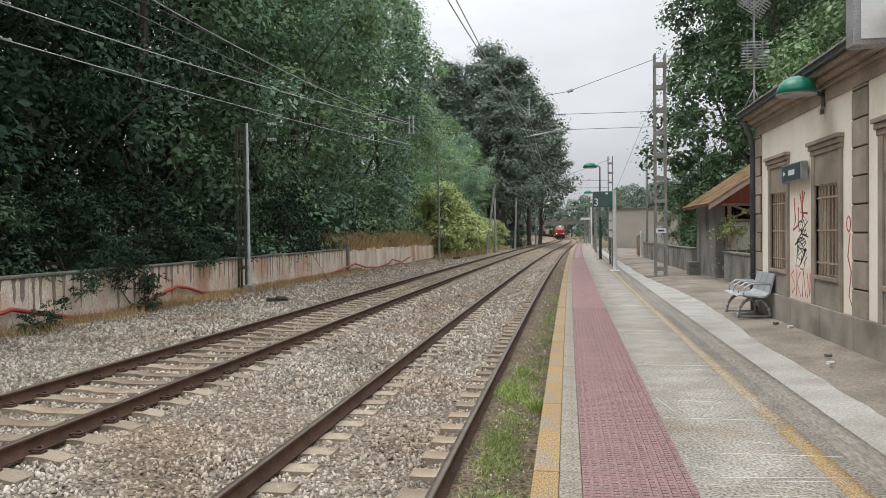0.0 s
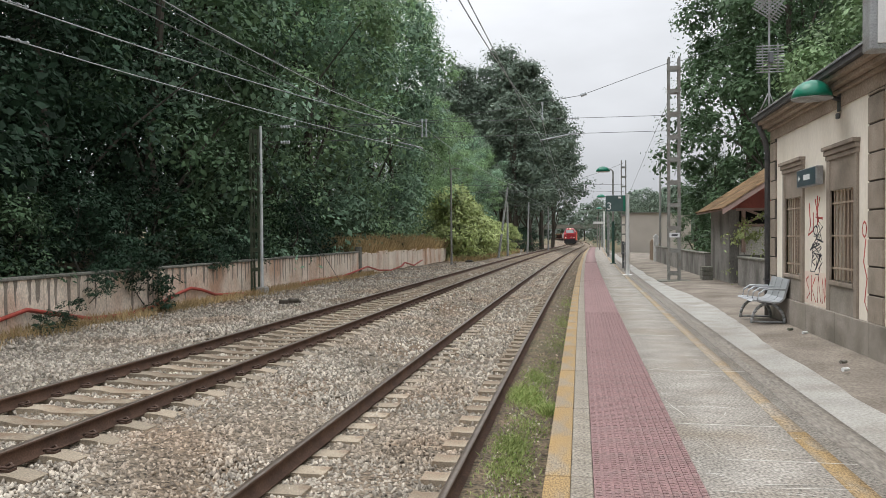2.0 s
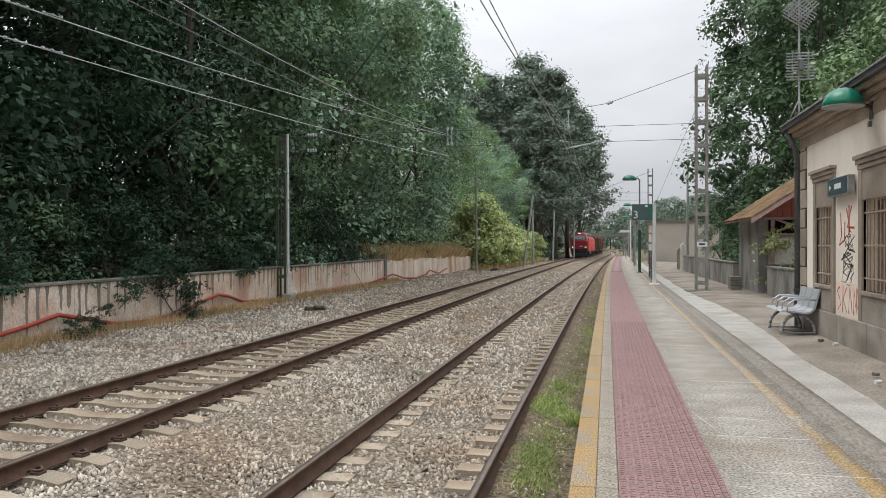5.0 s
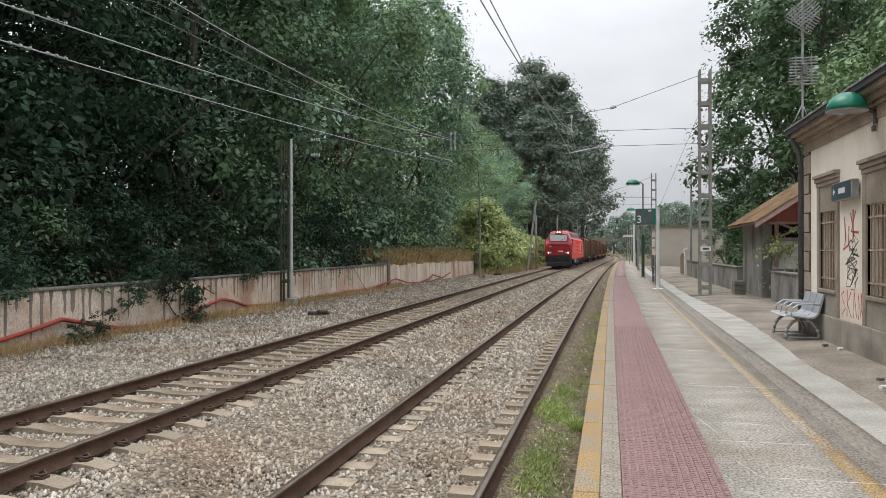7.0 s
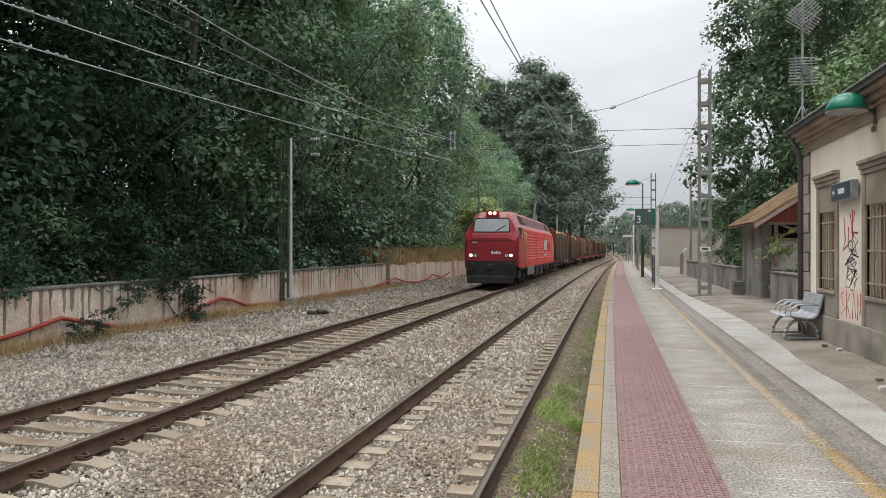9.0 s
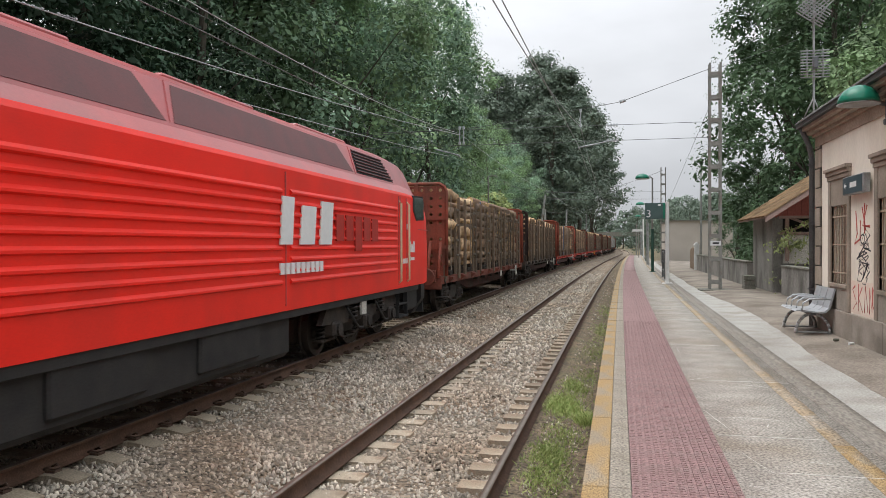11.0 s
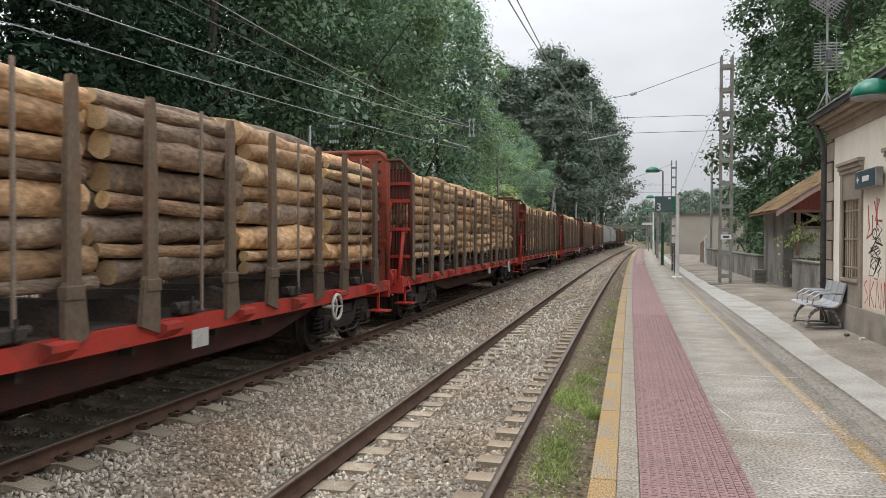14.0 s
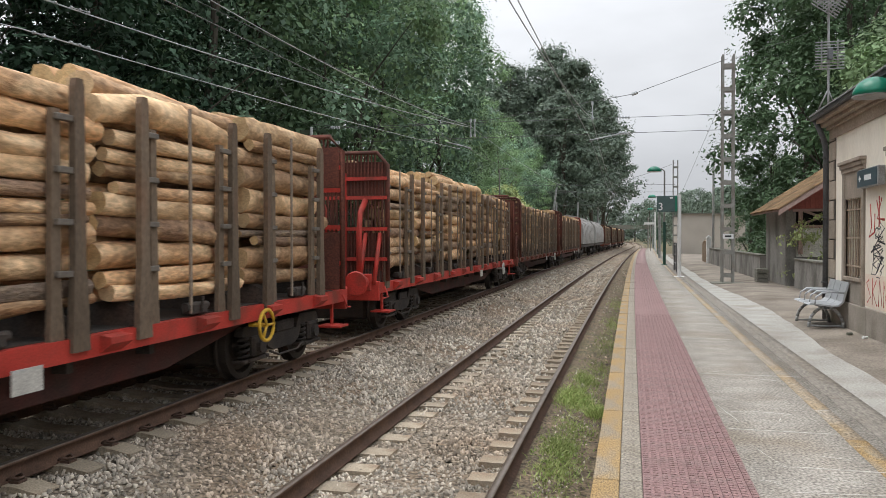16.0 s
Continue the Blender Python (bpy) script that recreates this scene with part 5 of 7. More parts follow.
wire("stay_wire", [(3.0, MY, 6.1), (3.7, 66, 4.0)], 0.007)
# a further span beyond the crossing
for z in (5.3, 5.9):
    wire("cross_span_wire", [(-9.9, 64, z), (3.7, 66, z)], 0.012)
wire("head_span_wire", [(-9.9, 64, 6.8), (-3.0, 65, 5.9), (3.7, 66, 7.7)], 0.012, sag=0.3)


# ---- low wall along the wood ----
def build_track_wall():
    w = thing("wall_track", "stained whitish concrete wall with dark coping and drip marks", "wall", kind="structure")
    X = -12.3

    def wx(y):
        return X + 0.35 * max(0.0, (y - 30) / 15) * 0.6
    rng = random.Random(8)
    y = 4.0
    k = 0
    while y < 41.5:
        ln = min(2.4, 41.5 - y)
        h = 0.60 + 0.003 * y + rng.uniform(-0.01, 0.01)
        bm = bmesh.new()
        box(bm, wx(y) - 0.22, wx(y), y + 0.006, y + ln - 0.006, -0.9, h, 0.01)
        part("wall_panel", bm, "track_wall", w)
        bm = bmesh.new()
        box(bm, wx(y) - 0.28, wx(y) + 0.05, y + 0.002, y + ln - 0.002, h, h + 0.075 + rng.uniform(-0.01, 0.01), 0.015)
        part("coping", bm, "wall_cap", w)
        y += ln
    # drip marks and the upright ribs
    y = 4.2
    while y < 41:
        ln = rng.choice((0.35, 0.6, 0.85, 1.05)) * rng.uniform(0.8, 1.15)
        h = 0.60 + 0.003 * y
        wd = rng.uniform(0.07, 0.18)
        e = [rng.uniform(-0.018, 0.018) for _ in range(8)]
        bm = bmesh.new()
        q = [(y - 0.02, h), (y + wd + 0.02, h), (y + wd * 0.9 + e[0], h - ln * 0.2), (y + wd * 0.8 + e[1], h - ln * 0.45), (y + wd * 0.85 + e[2], h - ln * 0.75), (y + wd * 0.5 + e[3], h - ln),
             (y + wd * 0.2 + e[4], h - ln * 0.8), (y + wd * 0.15 + e[5], h - ln * 0.5), (y + wd * 0.1 + e[6], h - ln * 0.2)]
        prism(bm, q, 'x', wx(y - (y - 4.0) % 2.4) - 0.01, wx(y - (y - 4.0) % 2.4) + 0.003)
        part("drip_mark", bm, "drip", w)
        y += rng.uniform(0.22, 0.5)
    for yy in (41.6,):
        bm = bmesh.new()
        box(bm, wx(yy) - 0.25, wx(yy) + 0.04, yy, yy + 0.4, -0.9, 1.05, 0.03)
        part("end_post", bm, "wall_cap", w)
    w2 = thing("wall_bank", "low broken stone wall on the grassy bank", "wall", kind="structure")
    y = 42.1
    while y < 68:
        ln = rng.uniform(0.5, 1.1)
        h = 0.0 if y < 60 else -0.012 * (y - 60) ** 1.2
        bm = bmesh.new()
        box(bm, wx(y) - 0.3, wx(y) + rng.uniform(-0.03, 0.01), y, y + ln * 1.8 - 0.01, -0.9, 0.70 + rng.uniform(-0.10, 0.05) + h, 0.03)
        part("wall_length", bm, "track_wall", w2)
        y += ln * 1.8


build_track_wall()
bm = bmesh.new()
P = [(-12.15, 10.5, -0.5), (-12.2, 13.6, -0.28), (-12.2, 14.4, -0.17), (-12.2, 15.3, -0.02), (-12.2, 16.2, -0.2), (-12.15, 17.5, -0.45), (-12.15, 19.0, -0.5), (-12.2, 20.5, -0.42), (-12.2, 22.0, -0.12), (-12.2, 22.7, -0.02),
     (-12.2, 23.4, -0.12), (-12.2, 24.4, -0.36), (-12.15, 27, -0.5), (-12.1, 31, -0.52), (-12.05, 34, -0.4), (-12.05, 38, -0.45), (-11.95, 42.6, -0.1), (-11.9, 45, -0.42), (-11.8, 47.5, -0.52), (-11.8, 50.5, -0.38), (-11.8, 51.5, -0.15), (-11.7, 54, -0.45), (-11.6, 57, -0.1)]
pts = []
for a, b in zip(P, P[1:]):
    for k in range(4):
        pts.append(Vector(a).lerp(Vector(b), (1 - math.cos(math.pi * k / 4)) / 2))
tube(bm, pts, 0.05, 8)
tagged(part("conduit", bm, "conduit"), "loose red corrugated cable conduit lying along the wall", "conduit")


# road bridge closing the far view
bm = bmesh.new()
box(bm, -45, 45, 352, 360, 5.2, 7.0)
box(bm, -45, -16, 352, 360, -1, 5.2)
box(bm, 14, 45, 352, 360, -1, 5.2)
tagged(part("road_bridge", bm, "wall_cap"), "grey concrete road bridge far down the line", "bridge", kind="structure")

# ---- the train ----
def wheel_mesh():
    """A wheelset turned as one piece about its axle."""
    half = [(0.0, 0.08), (0.74, 0.08), (0.76, 0.16), (0.78, 0.40), (0.78, 0.485), (0.81, 0.485), (0.825, 0.46), (0.93, 0.45), (0.935, 0.37), (0.88, 0.33), (0.88, 0.17), (0.95, 0.12), (1.08, 0.10), (1.08, 0.0)]
    prof = [(-x, r) for x, r in reversed(half)] + half[1:]
    bm = bmesh.new()
    rings = [[bm.verts.new((x, r * math.cos(TAU * k / 16), r * math.sin(TAU * k / 16))) for k in range(16)] for x, r in prof if r > 0]
    for a, b in zip(rings, rings[1:]):
        for k in range(16):
            bm.faces.new((a[k], a[(k + 1) % 16], b[(k + 1) % 16], b[k]))
    bm.faces.new(rings[0])
    bm.faces.new(rings[-1])
    bmesh.ops.recalc_face_normals(bm, faces=bm.faces)
    return mesh_of("wheelset", bm, "wheel")


def bogie_meshes():
    """Side frame with its axle boxes, springs, and the cross beam."""
    side = bmesh.new()
    prism(side, [(-1.25, 0.62), (-1.18, 0.74), (-0.55, 0.76), (-0.42, 0.56), (0.42, 0.56), (0.55, 0.76), (1.18, 0.74), (1.25, 0.62), (1.1, 0.58), (0.62, 0.60), (0.5, 0.40), (0.32, 0.33), (-0.32, 0.33), (-0.5, 0.40), (-0.62, 0.60), (-1.1, 0.58)], 'x', -0.06, 0.06)
    for s in (-1, 1):
        box(side, -0.09, 0.13, s * 0.9 - 0.16, s * 0.9 + 0.16, 0.33, 0.60, 0.03)
        box(side, -0.02, 0.16, s * 0.9 - 0.09, s * 0.9 + 0.09, 0.38, 0.54, 0.04)
        rod(side, (0.16, s * 0.9, 0.46), (0.19, s * 0.9, 0.46), 0.09, seg=12)
        box(side, -0.08, 0.10, s * 0.9 - 0.36, s * 0.9 + 0.36, 0.26, 0.31, 0.01)
    box(side, 0.03, 0.09, -0.30, 0.30, 0.56, 0.72, 0.02)
    tube(side, [(0.11, -0.55, 0.34), (0.13, -0.3, 0.26), (0.13, 0.3, 0.26), (0.11, 0.55, 0.34)], 0.018)
    spring = bmesh.new()
    pts = []
    for i in range(25):
        a = TAU * i / 6
        pts.append((0.07 * math.cos(a), 0.07 * math.sin(a), 0.29 + 0.30 * i / 24))
    tube(spring, pts, 0.022, 4)
    beam = bmesh.new()
    box(beam, -0.95, 0.95, -0.22, 0.22, 0.42, 0.74, 0.03)
    # solid filler for the brake gear, added to block the bright ballast beyond
    box(beam, -0.72, 0.72, -1.3, 1.3, 0.22, 0.70, 0.05)
    for s in (-1, 1):
        box(beam, -0.9, 0.9, s * 1.2 - 0.05, s * 1.2 + 0.05, 0.5, 0.66, 0.01)
        for q in (-1, 1):
            box(beam, q * 0.62, q * 0.92, s * 0.38 - 0.04, s * 0.38 + 0.04, 0.3, 0.55, 0.01)
    return mesh_of("side_frame", side, "bogie"), mesh_of("spring", spring, "bogie"), mesh_of("bogie_beam", beam, "bogie")


WHEEL = wheel_mesh()
SIDE, SPRING, BEAM = bogie_meshes()


def add_bogie(parent, y):
    b = put("bogie", BEAM, parent, pose(0, y, 0))
    for s in (-0.9, 0.9):
        put("wheelset", WHEEL, b, pose(0, s, 0.46))
    for s in (-1, 1):
        put("side_frame", SIDE, b, pose(s * 1.06, 0, 0, 0, 0, 0 if s > 0 else 180))
        for q in (-1, 1):
            for e in (-0.25, 0.25):
                put("spring", SPRING, b, pose(s * 1.09, q * 0.9 + e, 0))
    return b


def log_meshes():
    """Twelve peeled and barked trunks, bent and tapered, along y."""
    out = []
    rng = np.random.default_rng(11)
    for k in range(20):
        seg, rings = 12, 7
        r0 = 1.0
        taper = rng.uniform(0.78, 0.98)
        bend = rng.normal(0, 0.22, 2)
        lob = rng.normal(0, 0.06, seg)
        bm = bmesh.new()
        rows = []
        knots = [(rng.integers(1, rings - 1), rng.integers(seg), rng.uniform(0.1, 0.28)) for _ in range(6)]
        for i in range(rings):
            u = i / (rings - 1)
            r = r0 * (1 - (1 - taper) * u) * (1 + rng.normal(0, 0.045))
            ox, oz = bend * 4 * u * (1 - u)
            row = []
            for j in range(seg):
                rr = r * (1 + lob[j] + rng.normal(0, 0.03))
                for a, b, h in knots:
                    if a == i and b == j:
                        rr *= 1 + h
                row.append(bm.verts.new((ox + rr * math.cos(TAU * j / seg), u - 0.5, oz + rr * math.sin(TAU * j / seg))))
            rows.append(row)
        for a, b in zip(rows, rows[1:]):
            for j in range(seg):
                f = bm.faces.new((a[j], b[j], b[(j + 1) % seg], a[(j + 1) % seg]))
                f.smooth = True
        for row, d in ((rows[0], 1), (rows[-1], -1)):
            f = bm.faces.new(row[::d])
            f.material_index = 1
        bmesh.ops.recalc_face_normals(bm, faces=bm.faces)
        out.append(mesh_of("log", bm, [("bark", "bark", "bark_brown", "bark", "bark_pale")[k % 5], "cut"]))
    return out


LOGS = log_meshes()
BROWN = [me for me in LOGS if me.materials[0] == M["bark_brown"]]
TAN = [me for me in LOGS if me.materials[0] != M["bark_brown"]]
DECK = 1.05
HALF = 8.15


def end_panel(style, mk):
    """The tall bulkhead at a wagon's end: drilled plate, or a barred grille."""
    bm = bmesh.new()
    w, z0, z1 = 1.36, DECK, 3.60
    if style == "drilled":
        # a plate of cells, each with a round hole punched through both faces
        nx, nz, t = 10, 11, 0.012
        xs = np.linspace(-w + 0.04, w - 0.04, nx + 1)
        zs = np.linspace(z0, z1 - 0.06, nz + 1)
        for i in range(nx):
            for k in range(nz):
                cxx, czz = (xs[i] + xs[i + 1]) / 2, (zs[k] + zs[k + 1]) / 2
                hx, hz = (xs[i + 1] - xs[i]) / 2, (zs[k + 1] - zs[k]) / 2
                sq = [(-1, -1), (0, -1), (1, -1), (1, 0), (1, 1), (0, 1), (-1, 1), (-1, 0)]
                solid = k in (0, 5) or i in (4, 5) and k % 3 == 0
                rh = 0.048
                rings = []
                for yy in (-t, t):
                    o = [bm.verts.new((cxx + a * hx, yy, czz + b * hz)) for a, b in sq]
                    n = [bm.verts.new((cxx + rh * math.cos(math.atan2(b, a)), yy, czz + rh * math.sin(math.atan2(b, a)))) for a, b in sq]
                    for q in range(8):
                        bm.faces.new((o[q], o[(q + 1) % 8], n[(q + 1) % 8], n[q]))
                    if solid:
                        bm.faces.new(n)
                    rings.append(n)
                if not solid:
                    for q in range(8):
                        bm.faces.new((rings[0][q], rings[0][(q + 1) % 8], rings[1][(q + 1) % 8], rings[1][q]))
        for x in xs[1:-1]:
            box(bm, x - 0.018, x + 0.018, -0.03, -t, z0, z1 - 0.06)
        arch = [(-w, z0), (-w, z1 - 0.22), (-w + 0.06, z1 - 0.08), (-w + 0.2, z1), (w - 0.2, z1), (w - 0.06, z1 - 0.08), (w, z1 - 0.22), (w, z0)]
        tube(bm, [(x, 0, z) for x, z in arch], 0.05, 8)
        for x in (-0.5, 0.5):
            box(bm, x - 0.05, x + 0.05, -0.06, 0.05, z0, z1)
        for z in (z0 + 0.75, z0 + 1.55):
            box(bm, -w, w, -0.07, 0.05, z, z + 0.09)
    else:
        arch = [(-w, z0), (-w, z1 - 0.25), (-w + 0.22, z1), (w - 0.22, z1), (w, z1 - 0.25), (w, z0)]
        tube(bm, [(x, 0, z) for x, z in arch], 0.045, 6, 1)
        for z in (z0 + 0.4, z0 + 1.0, z0 + 1.62, z0 + 2.0):
            box(bm, -w, w, -0.05, 0.03, z, z + 0.07)
        for x in (-0.45, 0.45):
            box(bm, x - 0.05, x + 0.05, -0.07, 0.03, z0, z1 - 0.4)
    return mesh_of("end_panel", bm, [mk, "panel_brown"])


def bar_mesh(short):
    bm = bmesh.new()
    rod(bm, (0, 0, DECK), (0, 0, 3.60 - (0.2 if short else 0.03)), 0.019, seg=5)
    return mesh_of("panel_bar", bm, "panel_brown")


def add_panel(w, name, style, mk, at):
    """One bulkhead; a grille's upright bars hang under it."""
    ob = put(name, cached((style, mk), end_panel, style, mk), w, at)
    if style == "grille":
        bm = bmesh.new()
        box(bm, -1.31, 1.31, 0.024, 0.034, DECK + 1.70, 3.42)
        part("back_plate", bm, "panel_brown", ob, "rust-brown upper plate")
        bm = bmesh.new()
        box(bm, -1.31, 1.31, 0.024, 0.034, DECK, DECK + 0.95)
        part("back_plate", bm, "panel_brown", ob)
        for k in range(37):
            x = -1.32 + k * 2.64 / 36
            put("panel_bar", cached(("bar", abs(x) > 1.15), bar_mesh, abs(x) > 1.15), ob, pose(x, 0, 0))
    return ob


def brace_mesh(mk, curved):
    bm = bmesh.new()
    if curved:
        tube(bm, [(0, -0.42, DECK - 0.1), (0, -0.42, DECK + 0.9), (0, -0.32, DECK + 1.35), (0, -0.05, DECK + 1.6)], 0.06, 8)
    else:
        tube(bm, [(0, -0.40, DECK - 0.05), (0, -0.03, DECK + 0.95)], 0.045, 6)
    return mesh_of("brace", bm, mk)


def buffer_mesh(mk):
    bm = bmesh.new()
    rod(bm, (0, 0, 0), (0, -0.31, 0), 0.13, seg=14)
    rod(bm, (0, -0.30, 0), (0, -0.42, 0), 0.10, seg=14)
    rod(bm, (0, -0.42, 0), (0, -0.45, 0), 0.24, 0.22, seg=18)
    box(bm, -0.17, 0.17, -0.04, 0.05, -0.17, 0.17, 0.02)
    return mesh_of("buffer", bm, mk)


def stake_mesh(kind):
    """The outer post of a stake: a slim one, or a broad one standing in a pocket block."""
    bm = bmesh.new()
    f = DECK - 0.14
    if kind == "slim":
        prism(bm, [(-0.12, f), (0.10, f), (0.085, DECK + 0.35), (0.07, DECK + 0.6), (0.055, 3.24), (0.035, 3.31), (-0.045, 3.31), (-0.065, 3.24), (-0.075, DECK + 0.6), (-0.10, DECK + 0.35)], 'x', -0.035, 0.03)
    else:
        prism(bm, [(-0.19, f + 0.1), (0.12, f), (0.12, DECK + 0.42), (0.09, DECK + 0.46), (0.085, DECK + 1.3), (0.055, 3.24), (0.03, 3.32), (-0.04, 3.32), (-0.06, 3.24), (-0.085, DECK + 1.3), (-0.09, DECK + 0.46), (-0.13, DECK + 0.42)], 'x', -0.03, 0.03)
        box(bm, -0.05, 0.05, -0.12, 0.125, DECK + 0.30, DECK + 0.43, 0.01)
    return mesh_of("stake", bm, "stake")


def inner_post_mesh():
    bm = bmesh.new()
    prism(bm, [(0.13, DECK - 0.05), (0.31, DECK - 0.05), (0.29, DECK + 0.3), (0.265, 3.02), (0.17, 3.02), (0.17, DECK + 0.4)], 'x', -0.085, -0.03)
    return mesh_of("inner_post", bm, "stake")


def rung_mesh():
    bm = bmesh.new()
    box(bm, -0.05, 0.015, 0.02, 0.25, -0.028, 0.028, 0.006)
    return mesh_of("rung", bm, "rung")


def bolster_mesh():
    bm = bmesh.new()
    prism(bm, [(-1.3, DECK - 0.01), (1.3, DECK - 0.01), (1.3, DECK + 0.16), (1.05, DECK + 0.26), (0.75, DECK + 0.20), (-0.75, DECK + 0.20), (-1.05, DECK + 0.26), (-1.3, DECK + 0.16)], 'y', -0.09, 0.09)
    return mesh_of("bolster", bm, "frame_dark")


def tie_block_mesh():
    """The winch of a lashing, a small box on the deck's edge with a ratchet drum."""
    bm = bmesh.new()
    box(bm, -0.10, 0.06, -0.16, 0.16, DECK, DECK + 0.13, 0.02)
    rod(bm, (0.0, -0.22, DECK + 0.09), (0.0, 0.22, DECK + 0.09), 0.045, seg=10)
    rod(bm, (0.08, 0.0, DECK + 0.02), (0.08, 0.0, DECK + 0.2), 0.018, seg=6)
    return mesh_of("lashing_winch", bm, "frame_dark")


BOLSTER = bolster_mesh()
STAKE = {k: stake_mesh(k) for k in ("slim", "broad")}
INNER_POST, RUNG, WINCH = inner_post_mesh(), rung_mesh(), tie_block_mesh()
CACHE = {}


def cached(key, fn, *args):
    if key not in CACHE:
        CACHE[key] = fn(*args)
    return CACHE[key]


def step_mesh(mk):
    bm = bmesh.new()
    prism(bm, [(-0.2, 0.44), (0.2, 0.44), (0.2, 0.47), (0.03, 0.475), (0.02, DECK - 0.1), (-0.02, DECK - 0.1), (-0.03, 0.475), (-0.2, 0.47)], 'x', -0.04, 0.0)
    box(bm, -0.2, 0.2, -0.2, 0.2, 0.435, 0.465)
    return mesh_of("step", bm, mk)


def strap_mesh(mk, top):
    bm = bmesh.new()
    box(bm, -0.012, 0.012, -0.018, 0.018, DECK + 0.02, top)
    return mesh_of("strap", bm, mk)


def timber_wagon(seed, style, front, rear, sole, label, strap="", big=False, wheel=False, near=True, post="slim", brown=0.3):
    """A bogie timber wagon: local y runs backwards along the train, z from the rail."""
    rng = np.random.default_rng(seed)
    w = thing("timber_wagon", label, "wagon", group="timber wagons of the train")
    bm = bmesh.new()
    for s in (-1, 1):
        prism(bm, [(s * 1.30, DECK - 0.02), (s * 1.30, DECK - 0.22), (s * 1.26, DECK - 0.22), (s * 1.26, DECK - 0.18), (s * 1.20, DECK - 0.18), (s * 1.2, DECK - 0.02)], 'y', -HALF - 0.3, HALF + 0.3)
        y = -HALF + 0.7
        while y < HALF:
            prism(bm, [(s * 1.30, DECK - 0.03), (s * 1.42, DECK - 0.05), (s * 1.42, DECK - 0.11), (s * 1.30, DECK - 0.20)], 'y', y - 0.16, y + 0.16)
            y += 1.63
    box(bm, -1.3, 1.3, -HALF - 0.38, -HALF - 0.28, DECK - 0.36, DECK + 0.02, 0.015)
    box(bm, -1.3, 1.3, HALF + 0.28, HALF + 0.38, DECK - 0.36, DECK + 0.02, 0.015)
    part("solebar", bm, sole, w)
    bm = bmesh.new()
    for s in (-1, 1):
        prism(bm, [(-5.4, DECK - 0.2), (5.4, DECK - 0.2), (5.0, DECK - 0.42), (3.6, DECK - 0.72), (-3.6, DECK - 0.72), (-5.0, DECK - 0.42)], 'x', s * 0.32 - 0.03, s * 0.32 + 0.03)
        prism(bm, [(-5.7, DECK - 0.2), (5.7, DECK - 0.2), (5.2, DECK - 0.32), (3.6, DECK - 0.58), (-3.6, DECK - 0.58), (-5.2, DECK - 0.32)], 'x', s * 1.02 - 0.02, s * 1.02 + 0.02, 1)
        for y in (-2.6, -1.2, 0.3, 1.9, 3.1):
            box(bm, s * 0.4, s * 1.2, y - 0.04, y + 0.04, DECK - 0.34, DECK - 0.2)
    rod(bm, (0.62, -1.0, DECK - 0.5), (0.62, 0.6, DECK - 0.5), 0.2, seg=14)
    box(bm, -1.2, 1.2, -HALF, HALF, DECK - 0.07, DECK - 0.01)
    part("underframe", bm, ["frame_dark", "belly"], w)
    # six bundles of short logs, each held by two stakes a side
    reach = 0.89 if post == "slim" else 0.80
    heart = [-7.17 + 2.72 * k if post == "slim" else -7.0 + 2.74 * k for k in range(6)]
    for c in heart:
        for q in (-1, 1):
            put("bolster", BOLSTER, w, pose(0, c + q * reach, 0))
    add_panel(w, "front_panel", style, front, pose(0, -HALF, 0))
    add_panel(w, "rear_panel", style, rear, pose(0, HALF, 0, 0, 0, 180))
    bc = "frame_red" if style == "grille" else front
    for e, rz in ((-1, 0), (1, 180)):
        for x in (-1.2, -0.9, 0.9, 1.2):
            put("brace", cached(("br", bc), brace_mesh, bc, False), w, pose(0, e * (HALF - 0.02), 0, 0, 0, rz) @ pose(x, 0, 0))
        if style == "grille":
            for x in (-0.9, 0.9):
                put("curved_brace", cached(("bc", bc), brace_mesh, bc, True), w, pose(0, e * (HALF - 0.02), 0, 0, 0, rz) @ pose(x, 0, 0))
    for s in (-1, 1):
        for e, rz in ((-1, 0), (1, 180)):
            put("buffer", cached(("bu", sole), buffer_mesh, sole), w, pose(s * 0.98, e * (HALF + 0.36), 1.04, 0, 0, rz))
    smk = sole if sole == "frame_red" else "frame_dark"
    for s in (-1, 1):
        for e in (-1, 1):
            put("step", cached(("step", smk), step_mesh, smk), w, pose(s * 1.22, e * (HALF - 0.1), 0))
            bm = bmesh.new()
            tube(bm, [(s * 1.32, e * (HALF + 0.1), DECK - 0.1), (s * 1.40, e * (HALF + 0.1), DECK - 0.3), (s * 1.36, e * (HALF + 0.35), DECK - 0.32)], 0.016)
            part("grab_rail", bm, smk, w)
    for s in (-1, 1):
        bm = bmesh.new()
        box(bm, s * 1.415, s * 1.43, 1.0, 1.32, DECK - 0.36, DECK - 0.16)
        part("data_plate", bm, "plate", w, "white data plate")
        bm = bmesh.new()
        ring = [(s * 1.45, 5.2 + 0.2 * math.cos(TAU * i / 18), DECK - 0.27 + 0.2 * math.sin(TAU * i / 18)) for i in range(19)]
        tube(bm, ring, 0.025, 6)
        for i in (0, 6, 12):
            tube(bm, [(s * 1.45, 5.2, DECK - 0.27), ring[i]], 0.018, 5)
        rod(bm, (s * 1.2, 5.2, DECK - 0.27), (s * 1.46, 5.2, DECK - 0.27), 0.03)
        part("brake_wheel", bm, "wheel_yellow" if wheel else "plate", w)
    add_bogie(w, -HALF + 1.75)
    add_bogie(w, HALF - 1.75)
